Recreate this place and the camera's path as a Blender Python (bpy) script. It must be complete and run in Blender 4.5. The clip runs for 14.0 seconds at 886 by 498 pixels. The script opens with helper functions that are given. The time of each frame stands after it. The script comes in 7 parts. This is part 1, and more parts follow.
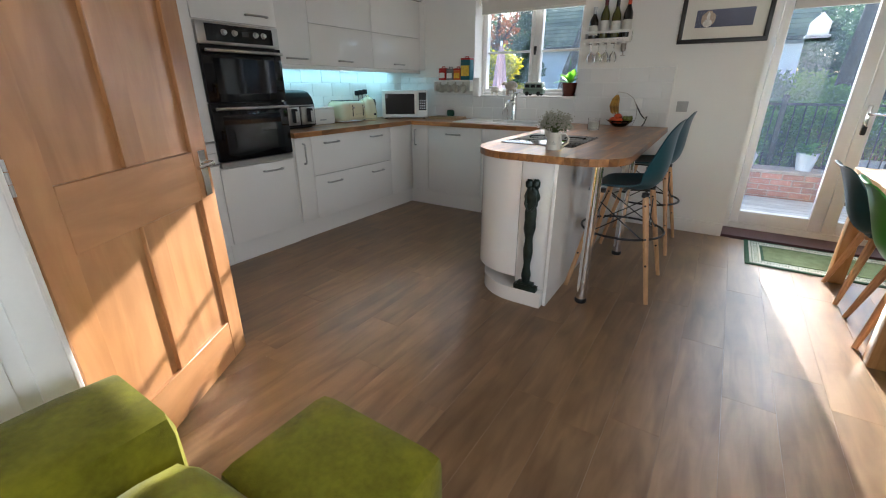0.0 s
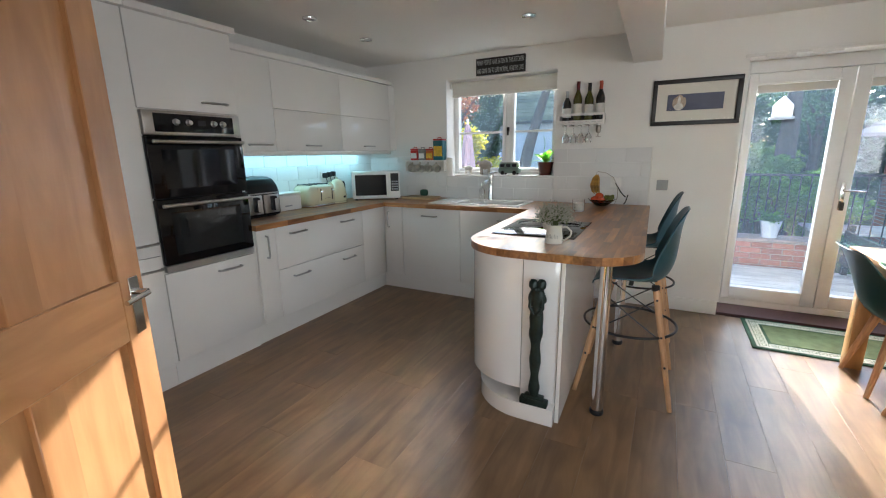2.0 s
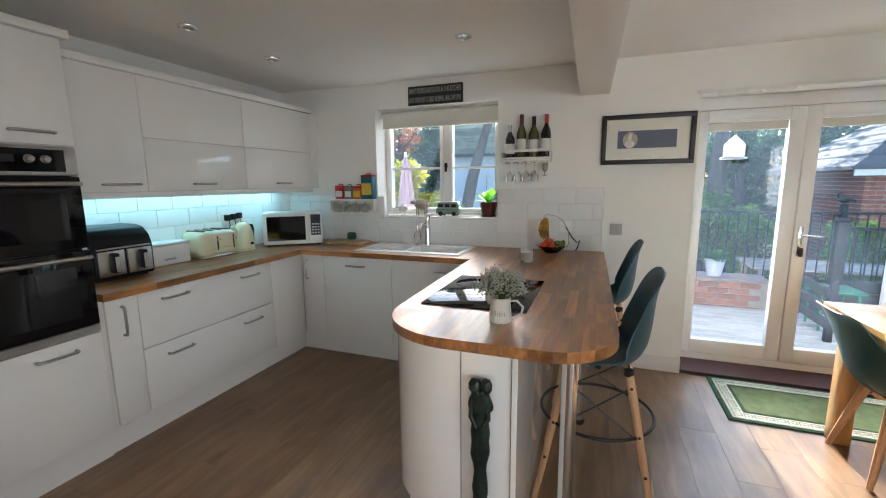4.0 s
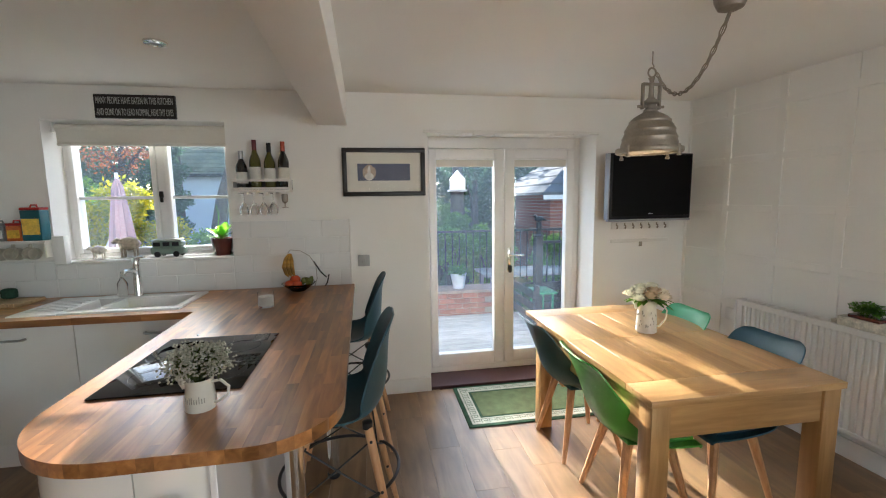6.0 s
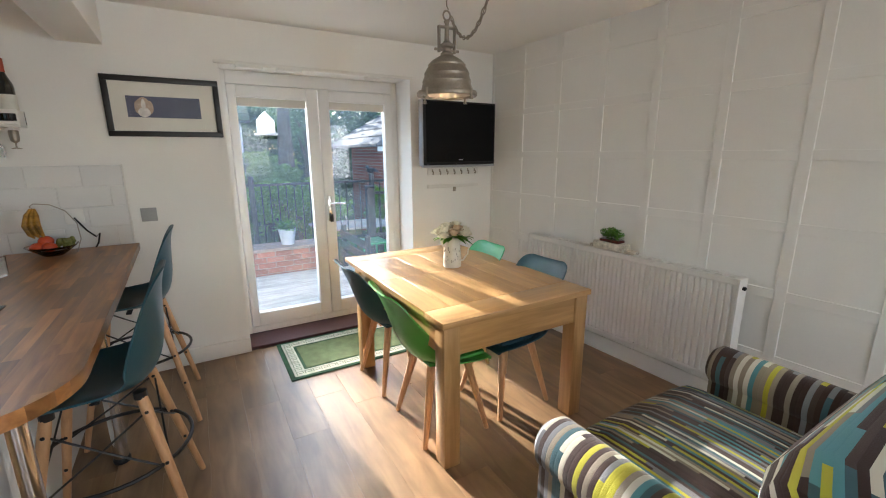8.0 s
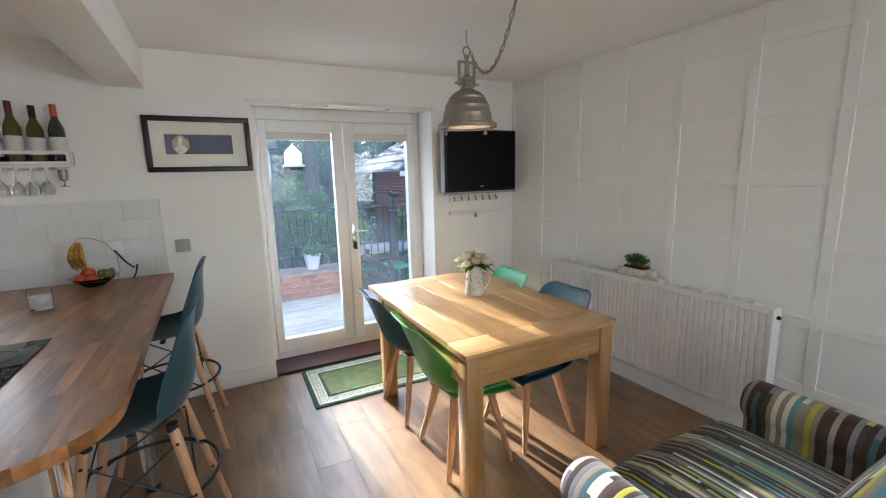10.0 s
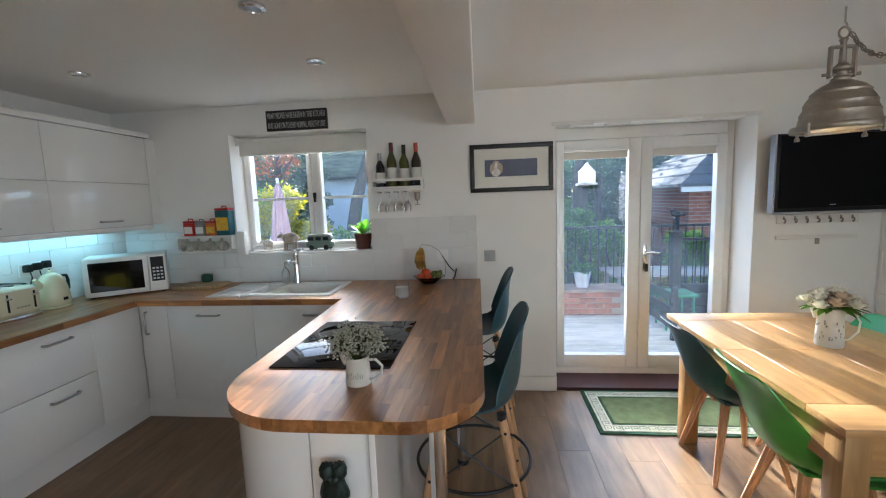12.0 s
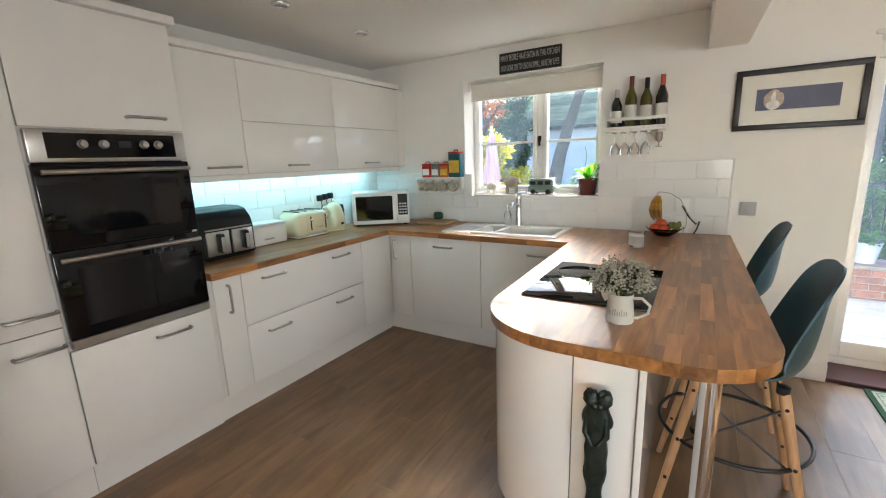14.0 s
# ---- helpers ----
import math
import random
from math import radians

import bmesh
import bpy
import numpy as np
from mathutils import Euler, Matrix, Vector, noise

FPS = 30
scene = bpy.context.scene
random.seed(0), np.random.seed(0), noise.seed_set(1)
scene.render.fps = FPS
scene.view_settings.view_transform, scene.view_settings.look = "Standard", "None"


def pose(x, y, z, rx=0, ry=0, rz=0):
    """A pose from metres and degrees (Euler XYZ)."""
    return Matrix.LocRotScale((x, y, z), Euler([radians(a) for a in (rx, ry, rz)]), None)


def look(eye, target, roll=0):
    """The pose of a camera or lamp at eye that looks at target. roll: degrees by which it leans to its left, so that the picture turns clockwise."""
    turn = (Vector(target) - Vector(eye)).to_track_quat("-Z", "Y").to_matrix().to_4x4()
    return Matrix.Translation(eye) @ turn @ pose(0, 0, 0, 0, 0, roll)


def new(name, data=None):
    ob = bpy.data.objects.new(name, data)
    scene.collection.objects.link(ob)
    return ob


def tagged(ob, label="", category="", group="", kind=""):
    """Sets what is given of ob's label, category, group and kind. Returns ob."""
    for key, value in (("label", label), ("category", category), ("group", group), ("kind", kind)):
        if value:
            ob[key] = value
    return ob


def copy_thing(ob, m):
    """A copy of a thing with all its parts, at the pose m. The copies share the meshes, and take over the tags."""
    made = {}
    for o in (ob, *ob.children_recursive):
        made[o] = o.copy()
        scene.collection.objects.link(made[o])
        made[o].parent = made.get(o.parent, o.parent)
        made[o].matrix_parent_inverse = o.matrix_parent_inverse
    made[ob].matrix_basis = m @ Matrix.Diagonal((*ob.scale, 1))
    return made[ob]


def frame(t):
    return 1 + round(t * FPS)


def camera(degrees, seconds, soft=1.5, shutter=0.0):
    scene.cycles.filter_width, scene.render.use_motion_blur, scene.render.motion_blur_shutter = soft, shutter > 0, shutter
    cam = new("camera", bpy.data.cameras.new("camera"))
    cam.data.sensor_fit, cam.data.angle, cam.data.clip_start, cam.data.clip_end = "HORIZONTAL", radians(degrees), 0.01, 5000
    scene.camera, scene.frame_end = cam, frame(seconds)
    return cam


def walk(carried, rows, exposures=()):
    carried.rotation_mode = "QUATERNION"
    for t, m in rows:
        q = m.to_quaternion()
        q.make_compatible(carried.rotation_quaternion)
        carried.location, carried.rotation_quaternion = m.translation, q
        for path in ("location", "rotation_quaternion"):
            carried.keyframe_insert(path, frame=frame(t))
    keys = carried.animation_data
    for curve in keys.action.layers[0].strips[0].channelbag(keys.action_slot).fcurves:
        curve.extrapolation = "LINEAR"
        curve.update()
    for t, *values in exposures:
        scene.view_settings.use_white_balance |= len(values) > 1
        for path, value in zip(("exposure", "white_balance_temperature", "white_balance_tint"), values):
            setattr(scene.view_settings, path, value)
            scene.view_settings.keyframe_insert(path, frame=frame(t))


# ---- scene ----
cam = camera(93.3, 14.0, 1.1)
PATH = [
    (0, (0.112, -0.06, 1.261), (-0.906, 1.499, 0.531), -0.0),
    (0.5, (-0.006, -0.022, 1.299), (-0.995, 1.588, 0.642), -0.0),
    (1, (-0.08, 0.002, 1.336), (-1.042, 1.655, 0.752), -0.2),
    (1.5, (-0.142, 0.058, 1.361), (-1.081, 1.749, 0.853), -0.6),
    (2, (-0.216, 0.2, 1.379), (-1.13, 1.922, 0.934), -0.9),
    (2.2, (-0.236, 0.263, 1.389), (-1.141, 1.996, 0.968), -1.0),
    (4.3, (-0.361, 0.891, 1.472), (-0.969, 2.773, 1.173), -0.5),
    (4.5, (-0.336, 0.945, 1.484), (-0.869, 2.852, 1.197), -0.5),
    (5, (-0.289, 1.032, 1.511), (-0.573, 2.997, 1.263), -0.5),
    (5.5, (-0.226, 1.043, 1.533), (-0.206, 3.03, 1.305), -0.6),
    (6, (-0.161, 1.033, 1.549), (0.163, 2.992, 1.31), -0.8),
    (6.5, (-0.079, 1.02, 1.534), (0.499, 2.916, 1.264), -1.0),
    (7, (-0.024, 1.008, 1.503), (0.762, 2.817, 1.168), -0.9),
    (7.5, (0.026, 0.992, 1.471), (0.961, 2.711, 1.058), -0.6),
    (7.7, (0.044, 0.986, 1.469), (1.024, 2.67, 1.018), -0.3),
    (9.8, (0.052, 0.968, 1.51), (1.016, 2.677, 1.126), -1.2),
    (10, (0.045, 0.972, 1.524), (0.943, 2.723, 1.169), -1.4),
    (10.5, (0.006, 0.991, 1.522), (0.681, 2.851, 1.23), -1.9),
    (11, (-0.093, 1.014, 1.538), (0.306, 2.956, 1.274), -2.1),
    (11.5, (-0.184, 1.023, 1.542), (-0.093, 3.006, 1.298), -2.1),
    (12, (-0.248, 1.024, 1.539), (-0.466, 2.998, 1.301), -2.1),
    (12.5, (-0.333, 1.009, 1.535), (-0.818, 2.933, 1.287), -1.9),
    (13, (-0.401, 0.991, 1.529), (-1.117, 2.836, 1.241), -1.8),
    (13.5, (-0.464, 0.968, 1.505), (-1.359, 2.721, 1.154), -1.9),
    (14, (-0.512, 0.941, 1.461), (-1.541, 2.605, 1.046), -2.0),
]
EXPOSURES = [(0, 1.70, 5650, 10), (1.5, 1.85, 5700, 10), (2, 1.9, 5650, 10), (4.5, 1.94, 5750, 10), (5, 1.86, 5850, 10), (6.5, 1.80, 5850, 10), (7.5, 1.9, 5850, 10), (9.8, 1.9, 5500, 10), (11.5, 1.72, 5450, 10), (12.5, 1.74, 5500, 10), (13.5, 2.05, 5750, 10), (14, 2.40, 6050, 10)]
walk(cam, [(t, look(eye, target, roll)) for t, eye, target, roll in PATH], EXPOSURES)


# ---- world and light ----
SUN_DIR = Vector((-0.122, 1.0, 0.325)).normalized()
world = bpy.data.worlds.new("world")
scene.world = world
world.use_nodes = True
wn, wl = world.node_tree.nodes, world.node_tree.links
sky = wn.new("ShaderNodeTexSky")
sky.sky_type, sky.sun_disc = "NISHITA", False
sky.sun_elevation = math.asin(SUN_DIR.z)
sky.sun_rotation = math.atan2(SUN_DIR.x, SUN_DIR.y)
wn["Background"].inputs["Strength"].default_value = 0.13
wl.new(sky.outputs[0], wn["Background"].inputs["Color"])
sun = new("sun", bpy.data.lights.new("sun", "SUN"))
sun.data.energy, sun.data.angle, sun.data.color = 5.0, radians(0.6), (1.0, 0.92, 0.80)
sun.matrix_world = look((0, 0, 0), -SUN_DIR)


def area(name, eye, target, w, h, watts, colour):
    ob = new(name, bpy.data.lights.new(name, "AREA"))
    ob.data.shape, ob.data.size, ob.data.size_y = "RECTANGLE", w, h
    ob.data.energy, ob.data.color = watts, colour
    ob.matrix_world = look(eye, target)
    return ob


# sky light standing in the openings; the south lounge window is unseen, inferred
area("door_daylight", (0.95, 5.0, 2.6), (0.95, 3.6, 0.5), 1.4, 1.1, 12, (0.82, 0.91, 1.0))
area("lounge_window_daylight", (0.7, -3.25, 1.5), (0.7, 0.0, 1.5), 1.95, 1.15, 8, (1.0, 0.95, 0.87))
# added fill for the kitchen fronts, with no known window behind it
area("side_fill_light", (2.86, -0.7, 1.5), (-2.7, 2.0, 1.5), 1.35, 1.1, 15, (1.0, 0.96, 0.90))
# strip lights under the wall cabinets
area("cabinet_strip_light", (-3.22, 3.1, 1.395), (-3.3, 3.1, 0.9), 1.9, 0.04, 0.95, (0.45, 0.92, 1.0))


# ---- materials ----
def mat(name, colour, rough=0.5, metal=0.0, var=0.12, scale=6.0, fine=90.0, bump=0.0, bump_scale=180.0, coat=0.0, spec=0.5,
        stretch=(1, 1, 1), trans=0.0, sub=0.0, sheen=0.0, rvar=0.1, rnd=0.0, alpha=1.0, emit=None):
    m = bpy.data.materials.new(name)
    m.use_nodes = True
    n, l = m.node_tree.nodes, m.node_tree.links
    b = n["Principled BSDF"]
    b.inputs["Metallic"].default_value = metal
    b.inputs["Coat Weight"].default_value = coat
    b.inputs["Coat Roughness"].default_value = 0.06
    b.inputs["Specular IOR Level"].default_value = spec
    b.inputs["Transmission Weight"].default_value = trans
    b.inputs["Sheen Weight"].default_value = sheen
    b.inputs["Sheen Roughness"].default_value = 0.4
    if sub:
        b.inputs["Subsurface Weight"].default_value = sub
        b.inputs["Subsurface Radius"].default_value = (0.02, 0.02, 0.02)
    if emit:
        b.inputs["Emission Color"].default_value = (*emit[:3], 1)
        b.inputs["Emission Strength"].default_value = emit[3]
    tc = n.new("ShaderNodeTexCoord")
    mp = n.new("ShaderNodeMapping")
    mp.inputs["Scale"].default_value = stretch
    l.new(tc.outputs["Object"], mp.inputs["Vector"])
    big = n.new("ShaderNodeTexNoise")
    big.inputs["Scale"].default_value, big.inputs["Detail"].default_value = scale, 4
    small = n.new("ShaderNodeTexNoise")
    small.inputs["Scale"].default_value, small.inputs["Detail"].default_value = fine, 3
    l.new(mp.outputs[0], big.inputs["Vector"])
    l.new(mp.outputs[0], small.inputs["Vector"])
    mx = n.new("ShaderNodeMath")
    mx.operation = "MULTIPLY_ADD"
    l.new(small.outputs[0], mx.inputs[0])
    mx.inputs[1].default_value = 0.4
    l.new(big.outputs[0], mx.inputs[2])
    rg = n.new("ShaderNodeMapRange")
    rg.inputs[1].default_value, rg.inputs[2].default_value = 0.45, 0.95
    rg.inputs[3].default_value, rg.inputs[4].default_value = 1 - var, 1 + var
    l.new(mx.outputs[0], rg.inputs[0])
    out = rg.outputs[0]
    if rnd:
        oi = n.new("ShaderNodeObjectInfo")
        r2 = n.new("ShaderNodeMapRange")
        r2.inputs[3].default_value, r2.inputs[4].default_value = 1 - rnd, 1 + rnd
        l.new(oi.outputs["Random"], r2.inputs[0])
        m2 = n.new("ShaderNodeMath")
        m2.operation = "MULTIPLY"
        l.new(out, m2.inputs[0])
        l.new(r2.outputs[0], m2.inputs[1])
        out = m2.outputs[0]
    vm = n.new("ShaderNodeVectorMath")
    vm.operation = "SCALE"
    vm.inputs[0].default_value = colour
    l.new(out, vm.inputs["Scale"])
    l.new(vm.outputs[0], b.inputs["Base Color"])
    rr = n.new("ShaderNodeMapRange")
    rr.inputs[3].default_value, rr.inputs[4].default_value = max(0.02, rough - rvar * rough), min(1, rough + rvar * rough)
    l.new(big.outputs[0], rr.inputs[0])
    l.new(rr.outputs[0], b.inputs["Roughness"])
    if bump:
        bt = n.new("ShaderNodeTexNoise")
        bt.inputs["Scale"].default_value, bt.inputs["Detail"].default_value = bump_scale, 3
        l.new(mp.outputs[0], bt.inputs["Vector"])
        bn = n.new("ShaderNodeBump")
        bn.inputs["Strength"].default_value, bn.inputs["Distance"].default_value = bump, 0.002
        l.new(bt.outputs[0], bn.inputs["Height"])
        l.new(bn.outputs[0], b.inputs["Normal"])
    return m


def ramp(n, stops, mode="LINEAR"):
    r = n.new("ShaderNodeValToRGB")
    r.color_ramp.interpolation = mode
    el = r.color_ramp.elements
    while len(el) > 1:
        el.remove(el[-1])
    el[0].position, el[0].color = stops[0][0], (*stops[0][1], 1)
    for p, c in stops[1:]:
        e = el.new(p)
        e.color = (*c, 1)
    return r


def wood(name, dark, light, along="Y", rough=0.45, ring=5.0, rnd=0.25, coat=0.0, blotch=0.25, sharp=14.0, knots=False):
    """Grain along one axis, with per-object and per-island shifts of tone."""
    m = bpy.data.materials.new(name)
    m.use_nodes = True
    n, l = m.node_tree.nodes, m.node_tree.links
    b = n["Principled BSDF"]
    b.inputs["Coat Weight"].default_value = coat
    b.inputs["Coat Roughness"].default_value = 0.15
    tc, oi, mp = n.new("ShaderNodeTexCoord"), n.new("ShaderNodeObjectInfo"), n.new("ShaderNodeMapping")
    geo = n.new("ShaderNodeNewGeometry")
    s = {"X": (1, sharp, sharp), "Y": (sharp, 1, sharp), "Z": (sharp, sharp, 1)}[along]
    mp.inputs["Scale"].default_value = s
    add = n.new("ShaderNodeVectorMath")
    add.operation = "MULTIPLY_ADD"
    sm = n.new("ShaderNodeMath")
    sm.operation = "ADD"
    l.new(oi.outputs["Random"], sm.inputs[0])
    l.new(geo.outputs["Random Per Island"], sm.inputs[1])
    l.new(sm.outputs[0], add.inputs[0])
    add.inputs[1].default_value = (17, 31, 23)
    l.new(tc.outputs["Object"], add.inputs[2])
    l.new(add.outputs[0], mp.inputs["Vector"])
    g = n.new("ShaderNodeTexNoise")
    g.inputs["Scale"].default_value, g.inputs["Detail"].default_value, g.inputs["Distortion"].default_value = ring, 6, 0.6
    l.new(mp.outputs[0], g.inputs["Vector"])
    g2 = n.new("ShaderNodeTexNoise")
    g2.inputs["Scale"].default_value, g2.inputs["Detail"].default_value = 2.2, 3
    l.new(add.outputs[0], g2.inputs["Vector"])
    mid = tuple(0.5 * (a + c) for a, c in zip(dark, light))
    r = ramp(n, [(0.3, dark), (0.5, mid), (0.68, light)])
    l.new(g.outputs[0], r.inputs[0])
    mr = n.new("ShaderNodeMapRange")
    mr.inputs[1].default_value, mr.inputs[2].default_value = 0.3, 0.7
    mr.inputs[3].default_value, mr.inputs[4].default_value = 1 - blotch, 1 + blotch
    l.new(g2.outputs[0], mr.inputs[0])
    mr2 = n.new("ShaderNodeMapRange")
    mr2.inputs[2].default_value = 2.0
    mr2.inputs[3].default_value, mr2.inputs[4].default_value = 1 - rnd, 1 + rnd
    l.new(sm.outputs[0], mr2.inputs[0])
    mu = n.new("ShaderNodeMath")
    mu.operation = "MULTIPLY"
    l.new(mr.outputs[0], mu.inputs[0])
    l.new(mr2.outputs[0], mu.inputs[1])
    vm = n.new("ShaderNodeVectorMath")
    vm.operation = "SCALE"
    l.new(r.outputs[0], vm.inputs[0])
    l.new(mu.outputs[0], vm.inputs["Scale"])
    l.new(vm.outputs[0], b.inputs["Base Color"])
    rr = n.new("ShaderNodeMapRange")
    rr.inputs[3].default_value, rr.inputs[4].default_value = rough - 0.08, rough + 0.1
    l.new(g.outputs[0], rr.inputs[0])
    l.new(rr.outputs[0], b.inputs["Roughness"])
    bn = n.new("ShaderNodeBump")
    bn.inputs["Strength"].default_value, bn.inputs["Distance"].default_value = 0.12, 0.001
    l.new(g.outputs[0], bn.inputs["Height"])
    l.new(bn.outputs[0], b.inputs["Normal"])
    return m


WALL = mat("warm_white_wall_paint", (0.86, 0.845, 0.81), 0.75, var=0.025, scale=1.5, bump=0.12, bump_scale=220)
CEIL = mat("white_ceiling_paint", (0.90, 0.885, 0.85), 0.85, var=0.02, scale=1.2, bump=0.1, bump_scale=160)
TRIM = mat("white_satin_trim", (0.80, 0.78, 0.74), 0.4, var=0.03, bump=0.05)
GLOSS = mat("white_gloss_cabinet", (0.84, 0.82, 0.785), 0.12, var=0.015, scale=2, coat=0.6, bump=0.015, bump_scale=6)
CARCASS = mat("white_cabinet_carcass", (0.72, 0.70, 0.66), 0.45, var=0.03)
UPVC = mat("white_upvc", (0.82, 0.81, 0.79), 0.3, var=0.03)
CHROME = mat("chrome", (0.75, 0.75, 0.74), 0.12, 1.0, var=0.03)
STEEL = mat("brushed_steel", (0.55, 0.54, 0.52), 0.32, 1.0, var=0.08, stretch=(1, 30, 30))
NICKEL = mat("aged_nickel", (0.36, 0.32, 0.27), 0.46, 0.9, var=0.2, scale=12, bump=0.2, bump_scale=60)
BLACKGLASS = mat("black_glass", (0.004, 0.004, 0.005), 0.05, var=0.1, rvar=0.3, spec=0.4)
BLACK = mat("black_plastic", (0.008, 0.008, 0.009), 0.45, var=0.2, bump=0.1, spec=0.3)
BLACKMETAL = mat("black_painted_metal", (0.014, 0.013, 0.013), 0.38, 0.3, var=0.25, bump=0.1)
FRAMEBLACK = mat("black_painted_frame", (0.012, 0.010, 0.010), 0.35, var=0.3, bump=0.2, stretch=(1, 6, 6))
HANDLEST = mat("satin_nickel", (0.46, 0.455, 0.44), 0.36, 1.0, var=0.1, scale=40)
TVBLACK = mat("matt_screen_black", (0.003, 0.003, 0.0035), 0.3, var=0.1, spec=0.15)
PLANK = wood("brown_laminate", (0.150, 0.082, 0.036), (0.265, 0.158, 0.075), "Y", 0.34, 2.2, 0.10, 0.12, 0.20, 7)
OAK = wood("golden_oak", (0.32, 0.145, 0.050), (0.45, 0.225, 0.092), "Z", 0.42, 2.2, 0.05, 0.1, 0.12, 6)
OAKX = wood("golden_oak_cross", (0.32, 0.145, 0.050), (0.45, 0.225, 0.092), "X", 0.42, 2.2, 0.05, 0.1, 0.12, 6)
TABLEY = wood("table_oak", (0.36, 0.195, 0.068), (0.52, 0.305, 0.12), "Y", 0.33, 3.0, 0.12, 0.3, 0.12, 12)
TABLEX = wood("table_oak_cross", (0.36, 0.195, 0.068), (0.52, 0.305, 0.12), "X", 0.33, 3.0, 0.12, 0.3, 0.12, 12)
TABLEZ = wood("table_oak_leg", (0.36, 0.195, 0.068), (0.50, 0.295, 0.115), "Z", 0.38, 3.0, 0.1, 0.2, 0.12, 12)
BEECH = wood("beech_leg", (0.46, 0.25, 0.115), (0.62, 0.36, 0.18), "Z", 0.45, 4.0, 0.1, 0.0, 0.1, 12)
STAVE = wood("walnut_stave", (0.18, 0.068, 0.018), (0.43, 0.195, 0.060), "Y", 0.33, 3.0, 0.6, 0.2, 0.12, 9)
STAVEX = wood("walnut_stave_cross", (0.18, 0.068, 0.018), (0.43, 0.195, 0.060), "X", 0.33, 3.0, 0.6, 0.2, 0.12, 9)
SOIL0 = mat("dark_underlay", (0.05, 0.03, 0.02), 0.9)
TILE = mat("white_glazed_tile", (0.78, 0.775, 0.76), 0.14, var=0.03, scale=3, coat=0.4, rnd=0.03, bump=0.05, bump_scale=9)
GROUT = mat("pale_grout", (0.77, 0.765, 0.75), 0.9, var=0.06, bump=0.2)
TEAL = mat("teal_plastic", (0.005, 0.054, 0.076), 0.36, var=0.06, bump=0.08, bump_scale=400)
GREENPL = mat("green_plastic", (0.050, 0.28, 0.030), 0.36, var=0.05, bump=0.05, bump_scale=400)
MINT = mat("mint_green_plastic", (0.05, 0.36, 0.16), 0.36, var=0.05)
BLUEPL = mat("deep_blue_plastic", (0.005, 0.055, 0.092), 0.5, var=0.06)
VELVET = mat("lime_green_velvet", (0.140, 0.130, 0.005), 0.85, var=0.4, scale=7, fine=60, sheen=0.12, bump=0.4, bump_scale=300, spec=0.15)
CREAM = mat("cream_enamel", (0.74, 0.70, 0.48), 0.22, var=0.03, coat=0.3)
WHITEPL = mat("white_plastic", (0.80, 0.79, 0.76), 0.35, var=0.03)
SINKW = mat("white_composite_sink", (0.76, 0.75, 0.73), 0.3, var=0.03, coat=0.2)


def glass_mat(name, tint=(1, 1, 1), rough=0.0, ior=1.45):
    m = bpy.data.materials.new(name)
    m.use_nodes = True
    b = m.node_tree.nodes["Principled BSDF"]
    b.inputs["Base Color"].default_value = (*tint, 1)
    b.inputs["Roughness"].default_value, b.inputs["IOR"].default_value = rough, ior
    b.inputs["Transmission Weight"].default_value = 1.0
    return m


PANE = glass_mat("window_glass", (0.95, 0.98, 1.0), 0.0, 1.3)
_n, _l = PANE.node_tree.nodes, PANE.node_tree.links
_d, _x = _n.new("ShaderNodeBsdfTranslucent"), _n.new("ShaderNodeMixShader")
_d.inputs["Color"].default_value = (0.55, 0.76, 1.0, 1)      # bluish haze over the garden view, put into the panes
_t = _n.new("ShaderNodeTexNoise")
_t.inputs["Scale"].default_value = 3.0
_r = _n.new("ShaderNodeMapRange")
_r.inputs[3].default_value, _r.inputs[4].default_value = 0.008, 0.018
_l.new(_t.outputs[0], _r.inputs[0])
_l.new(_r.outputs[0], _x.inputs[0])
_l.new(_n["Principled BSDF"].outputs[0], _x.inputs[1])
_l.new(_d.outputs[0], _x.inputs[2])
_l.new(_x.outputs[0], _n["Material Output"].inputs["Surface"])
CLEAR = glass_mat("drinking_glass")
BOTTLEGREEN = glass_mat("green_bottle_glass", (0.10, 0.16, 0.03))


# ---- building helpers ----
def part(name, bm, material, parent=None, label="", smooth=38, kind=""):
    """One mesh object under a thing or a part; the bmesh is in world coordinates."""
    me = bpy.data.meshes.new(name)
    top = parent
    while top is not None and top.parent is not None:
        top = top.parent
    if top is not None:
        bm.transform(top.matrix_basis.inverted())
    bmesh.ops.recalc_face_normals(bm, faces=bm.faces)
    bm.to_mesh(me)
    bm.free()
    me.shade_smooth()
    me.set_sharp_from_angle(angle=radians(smooth))
    for m in (material if isinstance(material, (list, tuple)) else [material]):
        me.materials.append(m)
    ob = new(name, me)
    ob.parent = parent
    if label or kind:
        tagged(ob, label, "", "", kind)
    return ob


def thing(name, label, category, x=0, y=0, z=0, rz=0, group="", kind=""):
    ob = new(name)
    ob.empty_display_size = 0.05
    ob.matrix_basis = pose(x, y, z, 0, 0, rz)
    return tagged(ob, label, category, group, kind)


def solid(name, bm, material, label, category, kind="", group="", smooth=38):
    """A thing that is one mesh, its origin at the middle of its base."""
    lo = [min(v.co[i] for v in bm.verts) for i in range(3)]
    hi = [max(v.co[i] for v in bm.verts) for i in range(3)]
    c = Vector(((lo[0] + hi[0]) / 2, (lo[1] + hi[1]) / 2, lo[2]))
    bmesh.ops.translate(bm, verts=bm.verts, vec=-c)
    ob = part(name, bm, material, None, smooth=smooth)
    ob.matrix_basis = Matrix.Translation(c)
    return tagged(ob, label, category, group, kind)


def B():
    return bmesh.new()


